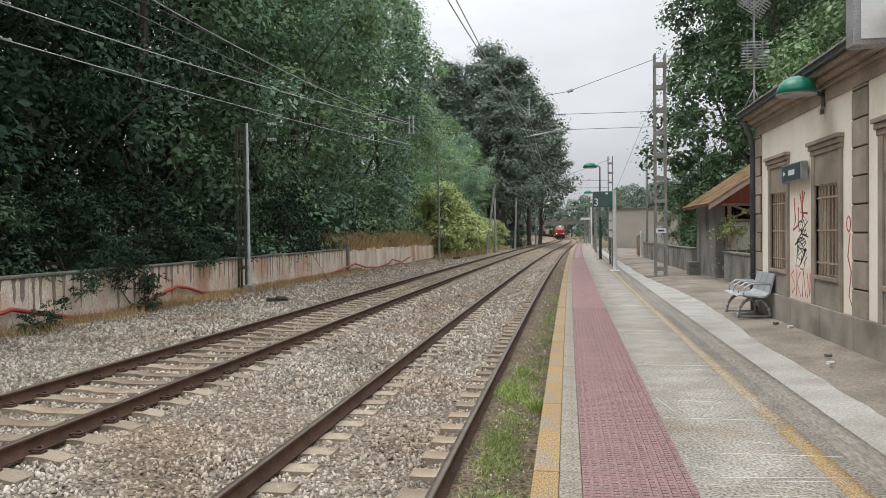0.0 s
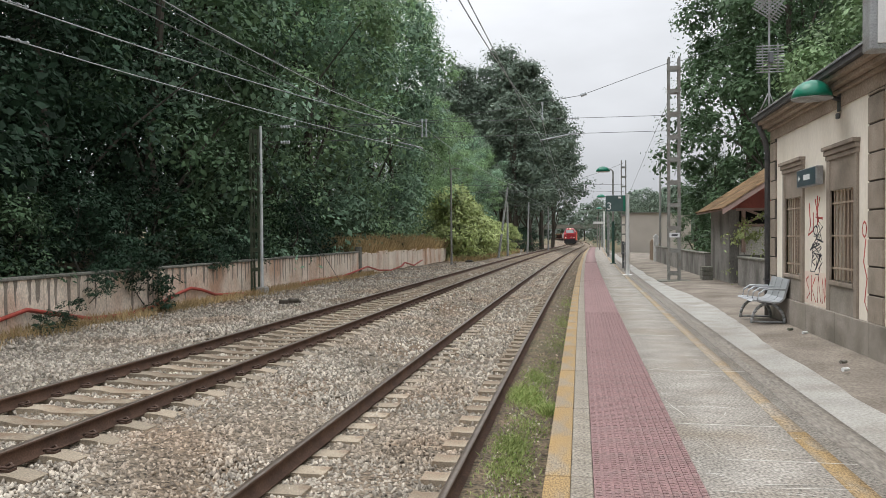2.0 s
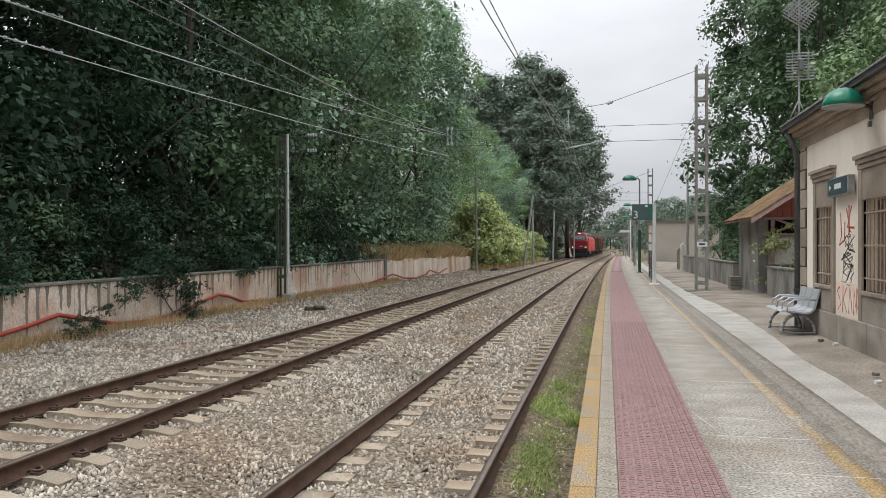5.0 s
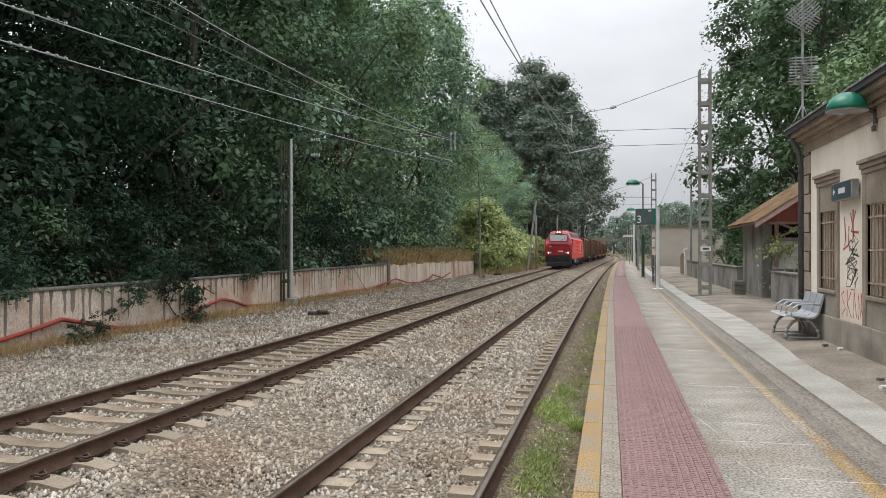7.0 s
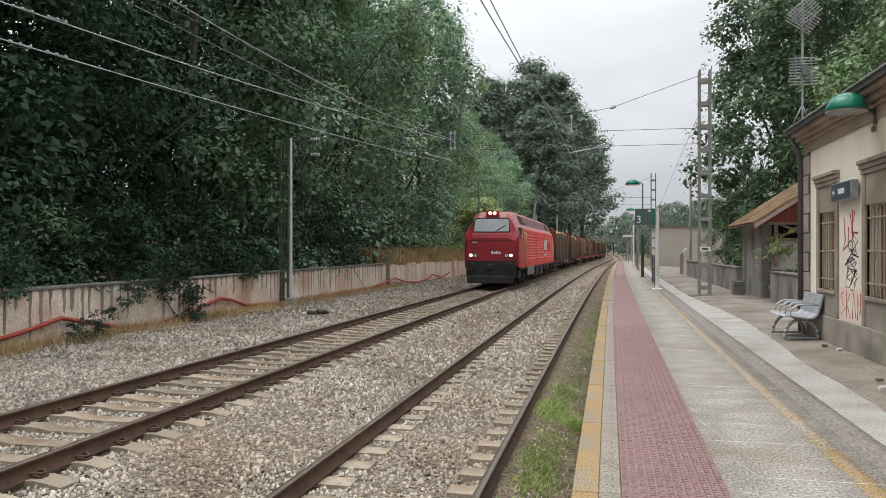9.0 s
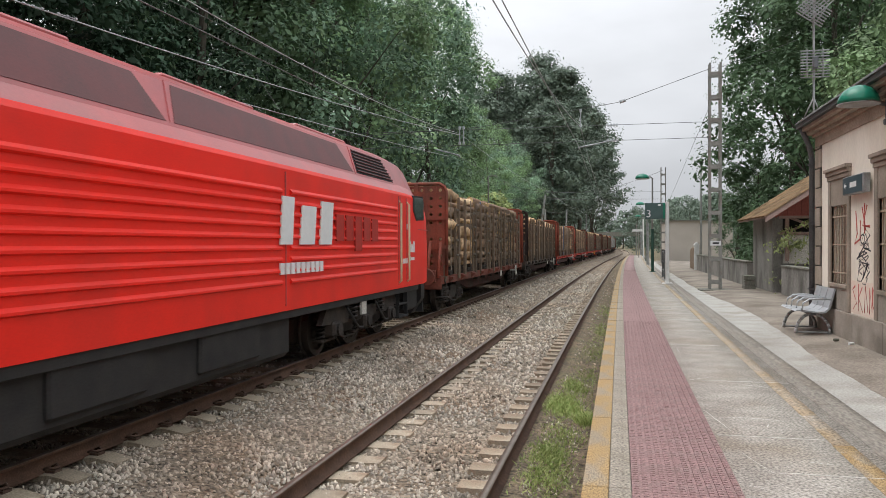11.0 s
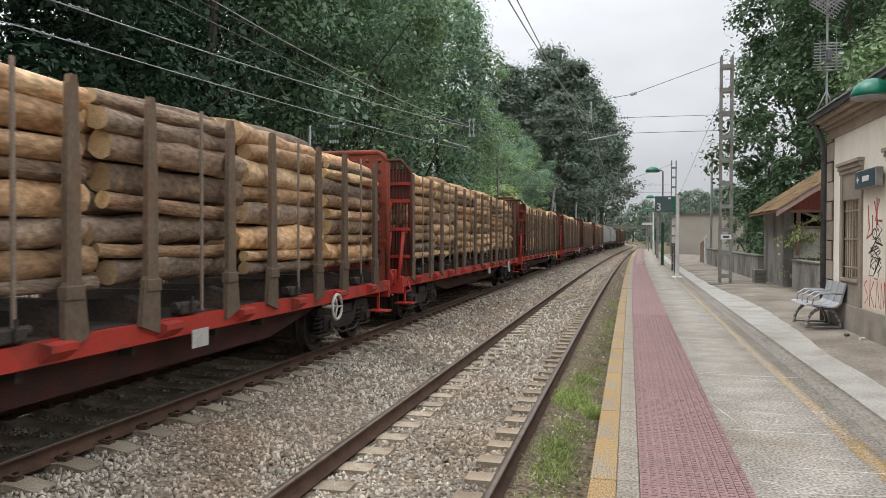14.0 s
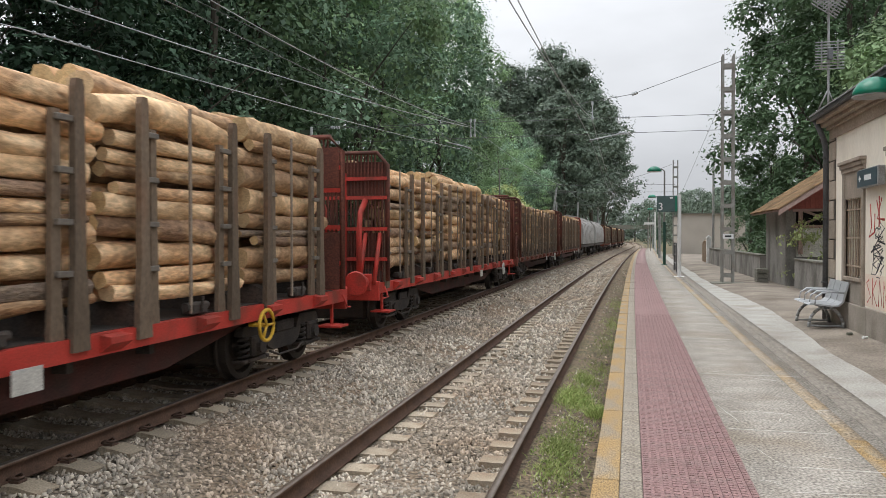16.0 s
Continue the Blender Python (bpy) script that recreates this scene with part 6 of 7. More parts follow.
    for c in heart:
        for q in (-1, 1):
            for sd in (-1, 1):
                if near or sd > 0:
                    # the inner post stands towards the middle of its bundle
                    at = pose(sd * 1.31, c + q * reach, 0) @ Matrix.Diagonal((sd, -q, 1, 1))
                    st = put("stake", STAKE[post], w, at)
                    if sd > 0 and post == "slim":
                        put("inner_post", INNER_POST, st)
                        for z in (DECK + 0.55, DECK + 1.0, DECK + 1.45, DECK + 1.9):
                            put("rung", RUNG, st, pose(0, 0, z))
    base = DECK + (0.22 if post == "slim" else 0.36)
    for b, c in enumerate(heart):
        top = rng.uniform(3.10, 3.36)
        base_r = 0.122 * rng.uniform(0.82, 1.12)
        mid = min(max(c, 1.46 - HALF), HALF - 1.46) + rng.uniform(-0.03, 0.03)
        dark = brown * rng.uniform(0.5, 1.5)

        def lay(x, z, rr, tilt=1.1, shift=0.12, rz=0.0):
            ln = 2.58 * rng.uniform(0.90, 1.02)
            m = pose(x, mid + rng.uniform(-shift, shift), z, rng.normal(0, tilt), rng.uniform(0, 360), rng.normal(0, tilt) + rz + (0 if rng.random() < 0.5 else 180))
            pick = BROWN if rng.random() < dark else TAN
            put("log", pick[rng.integers(len(pick))], w, m @ Matrix.Diagonal((rr, ln, rr, 1)))
        # columns behind the stakes, the outer ones first
        for col in range(2 if near else 1):
            z = base
            while z < top:
                rr = base_r * rng.uniform(0.52, 1.5) * (1.4 if big and z < 2.2 and rng.random() < 0.6 else 1.0)
                lay(1.225 - rr - col * 0.25 - rng.uniform(0, 0.07), z + rr, rr)
                z += 2 * rr * 0.95
        # the rounded top of the load
        x = 1.10
        while x > -1.1:
            rr = base_r * rng.uniform(0.85, 1.3)
            lay(x - rr, top + 0.04 + 0.12 * math.cos(x * 1.2) + rng.uniform(-0.03, 0.05), rr, 0.9, 0.1)
            x -= 2.05 * rr
        if near:
            for _ in range(int(rng.integers(1, 4))):
                lay(rng.uniform(-0.6, 0.85), top + 0.24, base_r * rng.uniform(0.7, 1.1), 1.0, 0.1, rng.uniform(-2, 2))
        put("strap", cached(("st", "strap"), strap_mesh, "strap", 3.34), w, pose(1.275, c + rng.uniform(-0.15, 0.25), 0))
        put("lashing_winch", WINCH, w, pose(1.24, c + rng.uniform(-0.1, 0.2), 0))
    if strap:
        put("strap", cached(("st", strap), strap_mesh, strap, 3.4), w, pose(1.285, -HALF + 5.55 if brown > 0.5 else -HALF + 13.4, 0), "blue lashing strap")
    return w


def hopper_wagon():
    """A pale closed hopper with sloped ends and a rounded roof."""
    w = thing("hopper_wagon", "pale grey closed hopper wagon with rounded roof", "wagon", group="hopper wagons of the train")
    bm = bmesh.new()
    prof = [(-1.35, 1.3), (-1.42, 2.2), (-1.3, 3.1), (-0.8, 3.75), (0, 3.95), (0.8, 3.75), (1.3, 3.1), (1.42, 2.2), (1.35, 1.3)]
    prism(bm, prof, 'y', -7.6, 7.6)
    for k in range(9):
        y = -7.2 + 1.8 * k
        prism(bm, [(x * 1.02, 1.28 + (z - 1.28) * 1.012) for x, z in prof], 'y', y - 0.05, y + 0.05)
    part("body", bm, "hopper", w)
    bm = bmesh.new()
    box(bm, -1.3, 1.3, -HALF - 0.3, HALF + 0.3, 1.0, 1.25, 0.02)
    for k in range(3):
        prism(bm, [(-4.5 + 4 * k - 1.2, 1.0), (-4.5 + 4 * k + 1.2, 1.0), (-4.5 + 4 * k + 0.3, 0.4), (-4.5 + 4 * k - 0.3, 0.4)], 'x', -0.8, 0.8)
    part("underframe", bm, "frame_dark", w)
    add_bogie(w, -HALF + 1.75)
    add_bogie(w, HALF - 1.75)
    return w


def loco_body():
    """Cross-section (half width, height) at places along the body, joined into one skin; materials by face."""
    sec = {  # y: (lower half width, belt half width, shoulder half width, roof half width, bottom z, shoulder z, roof z)
        0.0: (1.20, 1.24, 1.12, 0.94, 1.30, 2.40, 2.52), 0.08: (1.32, 1.35, 1.20, 0.98, 1.15, 2.52, 2.72),
        0.20: (1.40, 1.41, 1.27, 1.00, 1.02, 2.66, 2.86), 0.50: (1.42, 1.425, 1.33, 0.97, 0.98, 2.86, 3.56),
        0.72: (1.425, 1.425, 1.36, 0.94, 0.98, 2.95, 3.78), 1.2: (1.425, 1.425, 1.385, 0.93, 0.98, 3.02, 3.90), 2.0: (1.425, 1.425, 1.39, 0.93, 0.98, 3.05, 3.94)}
    return sec


def locomotive():
    L = 22.0
    w = thing("locomotive", "bright red diesel locomotive with black underframe and lit headlights", "locomotive")
    sec = loco_body()
    ys = sorted(sec)
    stns = [(y, sec[y]) for y in ys] + [(L - y, sec[y]) for y in reversed(ys)]
    bm = bmesh.new()
    rings = []
    for y, (a, b, c, d, z0, z1, z2) in stns:
        pr = [(a, z0), (b, 1.5), (b, min(1.9, z1 - .1)), (c + (b - c) * 0.75, z1 - 0.06), (c, z1), (d + (c - d) * 0.58, z1 + (z2 - z1) * 0.22), (d, z1 + (z2 - z1) * 0.84), (d - 0.24, z2)]
        ring = [bm.verts.new((x, y, z)) for x, z in pr] + [bm.verts.new((-x, y, z)) for x, z in reversed(pr)]
        rings.append(ring)
    n = len(rings[0])
    for i, (p, q) in enumerate(zip(rings, rings[1:])):
        for k in range(n):
            f = bm.faces.new((p[k], p[(k + 1) % n], q[(k + 1) % n], q[k]))
            # front sections and front cap take the darker red; the rear keeps the bright one
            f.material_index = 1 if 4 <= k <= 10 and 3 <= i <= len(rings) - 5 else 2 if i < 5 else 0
            f.smooth = False
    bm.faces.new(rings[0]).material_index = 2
    bm.faces.new(rings[-1][::-1])
    bmesh.ops.recalc_face_normals(bm, faces=bm.faces)
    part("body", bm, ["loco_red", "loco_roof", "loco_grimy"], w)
    for e in (0, 1):
        def at(m):
            return m if e == 0 else pose(0, L, 0, 0, 0, 180) @ m
        # windscreen on the sloping front
        bm = bmesh.new()
        p = [(-0.93, 0.21, 2.84), (-0.86, 0.19, 2.80), (0.86, 0.19, 2.80), (0.93, 0.21, 2.84), (0.90, 0.44, 3.42), (0.80, 0.48, 3.51), (-0.80, 0.48, 3.51), (-0.90, 0.44, 3.42)]
        ne = len(p)
        off = Vector((0, -0.045, 0.02))
        vs = [bm.verts.new(Vector(q) + off) for q in p] + [bm.verts.new(Vector(q) - off * 0.5) for q in p]
        bm.faces.new(vs[:ne])
        for i in range(ne):
            bm.faces.new((vs[i], vs[ne + i], vs[ne + (i + 1) % ne], vs[(i + 1) % ne]))
        bmesh.ops.recalc_face_normals(bm, faces=bm.faces)
        ws = part("windscreen", bm, "windscreen", w, "windscreen coloured pale for its sky reflection", at(Matrix()))
        bm = bmesh.new()
        for a in range(ne):
            tube(bm, [Vector(p[a]) + off, Vector(p[(a + 1) % ne]) + off], 0.028, 6)
        part("window_frame", bm, "loco_black", w, m=at(Matrix()))
        bm = bmesh.new()
        tube(bm, [(0.05, 0.10, 2.74), (0.35, 0.19, 2.95), (0.66, 0.27, 3.13)], 0.016, 5)
        tube(bm, [(0.34, 0.185, 2.90), (0.72, 0.29, 3.16)], 0.026, 5)
        part("wiper", bm, "loco_black", w, m=at(Matrix()))
        # nose: lower black skirt, buffer beam, lamps, numbers
        bm = bmesh.new()
        prism(bm, [(-1.26, 1.34), (1.26, 1.34), (1.26, 0.60), (1.0, 0.22), (-1.0, 0.22), (-1.26, 0.60)], 'y', -0.10, 0.22)
        part("front_skirt", bm, "loco_black", w, "black snow plough and buffer beam", at(Matrix()))
        bm = bmesh.new()
        box(bm, -0.16, 0.16, -0.42, -0.10, 0.92, 1.16, 0.04)
        part("coupler", bm, "loco_black", w, m=at(Matrix()))
        bm = bmesh.new()
        prism(bm, [(-0.24, 0.22), (-0.14, 0.24), (-0.14, 0.62), (-0.22, 0.50)], 'x', -1.2, 1.2)
        part("plough", bm, "loco_black", w, m=at(Matrix()))
        for s in (-1, 1):
            put("buffer", cached(("bu", "loco_black"), buffer_mesh, "loco_black"), w, at(pose(s * 0.98, -0.10, 1.06)))
            for i, x in enumerate((1.03, 0.80)):
                bm = bmesh.new()
                rod(bm, (s * x, 0.04, 1.62), (s * x, -0.03, 1.62), 0.115, seg=16)
                part("lamp_ring", bm, "loco_black", w, m=at(Matrix()))
                bm = bmesh.new()
                rod(bm, (s * x, 0.0, 1.62), (s * x, -0.045, 1.62), 0.085, seg=16)
                on = e == 0 and i == 0
                part("headlight", bm, "lamp_on" if on else "plate", w, "lit warm headlight" if on else "unlit headlight", at(Matrix()))
        bm = bmesh.new()
        prism(bm, [(-0.36, 3.62), (0.36, 3.62), (0.30, 3.92), (-0.30, 3.92)], 'y', 0.46, 1.1)
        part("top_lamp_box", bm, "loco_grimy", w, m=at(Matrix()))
        for s in (-1, 1):
            bm = bmesh.new()
            rod(bm, (s * 0.12, 0.5, 3.79), (s * 0.12, 0.425, 3.79), 0.085, seg=14)
            part("top_lamp", bm, "lamp_on" if e == 0 else "plate", w, m=at(Matrix()))
        for k in range(4):
            bm = bmesh.new()
            box(bm, 0.02 + k * 0.125, 0.115 + k * 0.125, -0.012, 0.02, 1.70, 1.84 - 0.03 * (k % 2))
            part("letter_bar", bm, "letter_white", w, "white lettering bar", at(Matrix()))
        bm = bmesh.new()
        box(bm, -0.98, -0.72, -0.01, 0.02, 2.25, 2.32)
        part("letter_bar", bm, "plate", w, m=at(Matrix()))
        bm = bmesh.new()
        prism(bm, [(-1.16, 2.40), (1.16, 2.40), (1.1, 2.37), (-1.1, 2.37)], 'y', -0.02, 0.02)
        part("nose_crease", bm, "loco_maroon", w, m=at(Matrix()))
        for s in (-1, 1):
            # cab side window, door with cream rails
            bm = bmesh.new()
            prism(bm, [(0.64, 2.55), (1.26, 2.52), (1.50, 2.72), (1.50, 3.00), (0.74, 3.02), (0.64, 2.90)], 'x', s * 1.32, s * 1.434)
            part("cab_window", bm, "glass", w, "dark cab side window", at(Matrix()))
            bm = bmesh.new()
            prism(bm, [(0.59, 2.50), (1.29, 2.47), (1.55, 2.70), (1.55, 3.04), (0.70, 3.06), (0.59, 2.92)], 'x', s * 1.30, s * 1.429)
            part("cab_window_frame", bm, "loco_black", w, m=at(Matrix()))
            bm = bmesh.new()
            for y in (2.06, 2.70):
                tube(bm, [(s * 1.42, y, 1.10), (s * 1.475, y, 1.14), (s * 1.475, y, 2.80), (s * 1.41, y, 2.86)], 0.022, 6)
            part("handrail", bm, "cream", w, "cream door handrails", at(Matrix()))
            bm = bmesh.new()
            for y in (2.13, 2.62):
                box(bm, s * 1.405, s * 1.429, y - 0.008, y + 0.008, 1.1, 2.95)
            box(bm, s * 1.405, s * 1.429, 0.15, 1.1, 2.26, 2.275)
            part("panel_seam", bm, "loco_roof", w, m=at(Matrix()))
    # louvred side between the cabs
    for s in (-1, 1):
        for y0, y1 in ((2.9, 8.0), (8.3, 13.4), (13.7, 19.1)):
            bm = bmesh.new()
            k = 0
            z = 1.35
            while z < 2.78:
                prism(bm, [(s * 1.42, z), (s * 1.46, z + 0.02), (s * 1.46, z + 0.045), (s * 1.42, z + 0.085)], 'y', y0, y1)
                z += 0.16
            part("louvre_panel", bm, "loco_red", w, "red ribbed side panel")
        for y in (2.75, 8.15, 13.55, 19.25):
            bm = bmesh.new()
            box(bm, s * 1.40, s * 1.432, y - 0.01, y + 0.01, 1.05, 2.95)
            part("panel_seam", bm, "loco_roof", w)
        # sloping roof sides: framed grilles next to the cabs, plain dark panels between
        def slope(u, lift):
            return s * (1.197 + (0.93 - 1.197) * u + lift * 0.9), 3.245 + (3.797 - 3.245) * u + lift * 0.4

        def slab(name, mk, y0, y1, u0, u1, skew, lift, label=""):
            bm = bmesh.new()
            vs = []
            for l in (lift, lift - 0.05):
                for u, ya, yb in ((u0, y0, y1), (u1, y0 + skew, y1 - skew)):
                    x, z = slope(u, l)
                    vs += [bm.verts.new((x, ya, z)), bm.verts.new((x, yb, z))]
            for q in ((0, 1, 3, 2), (4, 6, 7, 5), (0, 4, 5, 1), (2, 3, 7, 6), (0, 2, 6, 4), (1, 5, 7, 3)):
                bm.faces.new([vs[i] for i in q])
            bmesh.ops.recalc_face_normals(bm, faces=bm.faces)
            part(name, bm, mk, w, label)
        for y0, y1, mk in ((2.35, 4.75, "grille"), (4.95, 11.0, "loco_maroon"), (11.1, 17.05, "loco_maroon"), (17.2, 19.65, "grille")):
            slab("roof_panel_frame", "loco_roof", y0 - 0.07, y1 + 0.07, -0.05, 1.02, 0.30, 0.012)
            slab("roof_grille" if mk == "grille" else "roof_side_panel", mk, y0 + 0.03, y1 - 0.03, 0.04, 0.93, 0.28, 0.018)
            if mk == "grille":
                for i in range(7):
                    u = 0.10 + 0.125 * i
                    slab("grille_slat", "loco_maroon", y0 + 0.05 + 0.28 * u, y1 - 0.05 - 0.28 * u, u, u + 0.03, 0.0, 0.045)
        # a large logo as plain blocks, the ghost of older letters beside it, and a line of small bars
        bm = bmesh.new()
        for y, wd, z0, z1 in ((13.30, 0.46, 1.92, 2.60), (13.98, 0.60, 1.92, 2.50), (14.74, 0.56, 1.92, 2.60)):
            prism(bm, [(y, z0), (y + wd - 0.06, z0), (y + wd + 0.02, z1), (y + 0.08, z1)], 'x', s * 1.44, s * 1.466)
        part("logo", bm, "letter_white", w, "white logo blocks on the red side")
        for k in range(9):
            bm = bmesh.new()
            box(bm, s * 1.44, s * 1.466, 13.30 + 0.18 * k, 13.42 + 0.18 * k, 1.50, 1.66)
            part("letter_bar", bm, "letter_white", w)
        for k, (za, zb) in enumerate(((1.98, 2.42), (1.98, 2.42), (1.80, 2.42), (1.98, 2.42), (1.98, 2.40))):
            bm = bmesh.new()
            box(bm, s * 1.44, s * 1.463, 15.46 + 0.47 * k, 15.82 + 0.47 * k, za, zb)
            part("faded_letter", bm, "loco_ghost", w)
        bm = bmesh.new()
        box(bm, s * 1.37, s * 1.43, 4.0, 7.2, 0.50, 0.98, 0.02)
        part("tank_cover", bm, "grey_cover", w, "grey cover plate under the side")
        # lettering on the side near the rear cab, as plain bars
        for y, z, hh, b in ((20.19, 1.74, 0.25, 0.10), (20.34, 1.74, 0.18, 0.13), (20.50, 1.74, 0.25, 0.12), (20.40, 1.56, 0.07, 0.28), (20.18, 1.55, 0.10, 0.09), (19.62, 1.50, 0.11, 0.07), (19.72, 1.50, 0.11, 0.07), (19.82, 1.50, 0.11, 0.07), (19.92, 1.50, 0.11, 0.07), (19.93, 2.25, 0.13, 0.06)):
            bm = bmesh.new()
            box(bm, s * 1.42, s * 1.431, y - b / 2, y + b / 2, z, z + hh)
            part("letter_bar", bm, "letter_white", w)
        bm = bmesh.new()
        box(bm, s * 1.2, s * 1.40, 1.0, L - 1.0, 0.86, 1.06, 0.01)
        for y in (2.2, 19.8):
            box(bm, s * 1.0, s * 1.38, y - 0.35, y + 0.35, 0.32, 0.36)
            box(bm, s * 1.0, s * 1.38, y - 0.35, y + 0.35, 0.60, 0.63)
            for q in (-0.34, 0.34):
                box(bm, s * 1.3, s * 1.37, y + q - 0.015, y + q + 0.015, 0.32, 0.9)
        part("running_board", bm, "loco_black", w)
        # long bogie side beams, sand boxes, brake cylinders and hanging pipes
        for y0 in (2.3, 15.3):
            bm = bmesh.new()
            prism(bm, [(y0, 0.58), (y0 + 0.2, 0.82), (y0 + 1.2, 0.86), (y0 + 1.5, 0.74), (y0 + 2.9, 0.74), (y0 + 3.2, 0.86), (y0 + 4.2, 0.82), (y0 + 4.4, 0.58), (y0 + 3.1, 0.52), (y0 + 1.3, 0.52)], 'x', s * 1.16, s * 1.26)
            part("bogie_beam", bm, "bogie", w)
            for y in (y0 + 0.6, y0 + 2.2, y0 + 3.8):
                bm = bmesh.new()
                box(bm, s * 1.10, s * 1.33, y - 0.2, y + 0.2, 0.34, 0.60, 0.04)
                rod(bm, (s * 1.33, y, 0.47), (s * 1.37, y, 0.47), 0.11, seg=12)
                part("axle_box", bm, "bogie", w)
            for y in (y0 + 1.4, y0 + 3.0):
                put("spring", SPRING, w, pose(s * 1.27, y, 0.22) @ Matrix.Diagonal((1.5, 1.5, 1.1, 1)))
                bm = bmesh.new()
                tube(bm, [(s * 1.30, y - 0.5, 0.95), (s * 1.36, y - 0.2, 0.62), (s * 1.34, y + 0.2, 0.40), (s * 1.28, y + 0.6, 0.36)], 0.025, 6)
                part("hose", bm, "loco_black", w)
        for y0 in (0.75, 20.2):
            bm = bmesh.new()
            box(bm, s * 0.9, s * 1.30, y0, y0 + 1.05, 0.40, 0.98, 0.05)
            part("sand_box", bm, "loco_black", w)
        bm = bmesh.new()
        box(bm, s * 1.33, s * 1.375, 17.0, 17.25, 0.62, 0.86)
        part("data_plate", bm, "plate", w)
    bm = bmesh.new()
    box(bm, -1.3, 1.3, 8.0, 14.0, 0.28, 0.98, 0.08)
    box(bm, -1.36, 1.36, 9.0, 10.4, 0.42, 0.92, 0.03)
    box(bm, -1.36, 1.36, 11.4, 12.9, 0.42, 0.92, 0.03)
    part("fuel_tank", bm, "loco_black", w)
    bm = bmesh.new()
    for y in (5.0, 9.0, 13.0, 17.0):
        box(bm, -0.62, 0.62, y - 1.2, y + 1.2, 3.9, 4.02, 0.03)
    part("roof_hatch", bm, "loco_roof", w)
    for y in (3.6, 5.2, 16.8, 18.4):
        b = add_bogie(w, y)
    return w


def build_train():
    cars = [(locomotive(), 0.0)]
    specs = [
        (21, "drilled", "panel_orange", "panel_orange", "frame_rust", "rust-red timber wagon with drilled end panels, loaded with barked logs", "strap_blue", True, False, "slim", 0.75),
        (32, "drilled", "panel_dark", "panel_orange", "frame_dark", "dark timber wagon with drilled end panels, loaded with thick logs", "", True, False, "slim", 0.45),
        (13, "drilled", "panel_orange", "panel_orange", "frame_red", "orange-red timber wagon with drilled end panels, loaded with logs", "strap_blue", False, False, "broad", 0.55),
        (44, "grille", "frame_red", "panel_brown", "frame_red", "red timber wagon with barred end grilles, loaded with pale logs", "", False, False, "broad", 0.08),
        (25, "grille", "frame_red", "frame_red", "frame_red", "bright red timber wagon with a yellow wheel, loaded with logs", "", False, True, "slim", 0.15),
        (36, "grille", "frame_red", "panel_brown", "frame_red", "red timber wagon with barred end grilles, loaded with sawn logs", "", False, False, "slim", 0.25),
        (17, "drilled", "panel_brown", "panel_brown", "frame_rust", "rust-brown timber wagon loaded with logs", "", False, False, "slim", 0.4),
        (28, "drilled", "panel_brown", "panel_orange", "frame_rust", "rust-brown timber wagon loaded with logs", "", False, False, "slim", 0.4),
    ]
    for k in range(14):
        s = ((24.2, 42.6, 60.45, 78.4, 96.9, 115.65)[k] if k < 6 else 115.6 + 18.3 * (k - 5)) + HALF
        if k < 8:
            sd, st, fr, re, so, lab, strap, big, wh, post, brown = specs[k]
            cars.append((timber_wagon(sd, st, fr, re, so, lab, strap, big, wh, k < 6, post, brown), s))
        elif k < 10:
            cars.append((hopper_wagon(), s))
        else:
            cars.append((timber_wagon(50 + k, "drilled", "panel_brown", "panel_dark", "frame_rust", "rust-brown timber wagon loaded with logs", "", False, False, near=False), s))
    return cars


TRAIN = build_train()


def front_at(t):
    """Where the train's nose stands along the line at t seconds."""
    if t <= 10.2:
        return 38.7 + 21.3 * (9.0 - t)
    a = 38.7 - 21.3 * 1.2
    if t <= 11.5:
        u = t - 10.2
        return a - 21.3 * u + 0.5 * (1.8 / 1.3) * u * u
    return a - 21.3 * 1.3 + 0.5 * 1.8 * 1.3 - 19.5 * (t - 11.5)


def motions():
    for car, back in TRAIN:
        rows = []
        for k in range(65):
            t = k * 0.25
            y = front_at(t) + back
            # a long body rides on its two bogies
            ya, yb = y + (2 if back == 0 else -6), y + (20 if back == 0 else 6)
            turn = -math.degrees(math.atan2(cx(yb) - cx(ya), yb - ya))
            rows.append((t, pose(MAIN_X + (cx(ya) if back == 0 else (cx(ya) + cx(yb)) / 2), y, MAIN_Z, 0, 0, turn)))
        walk(car, rows)

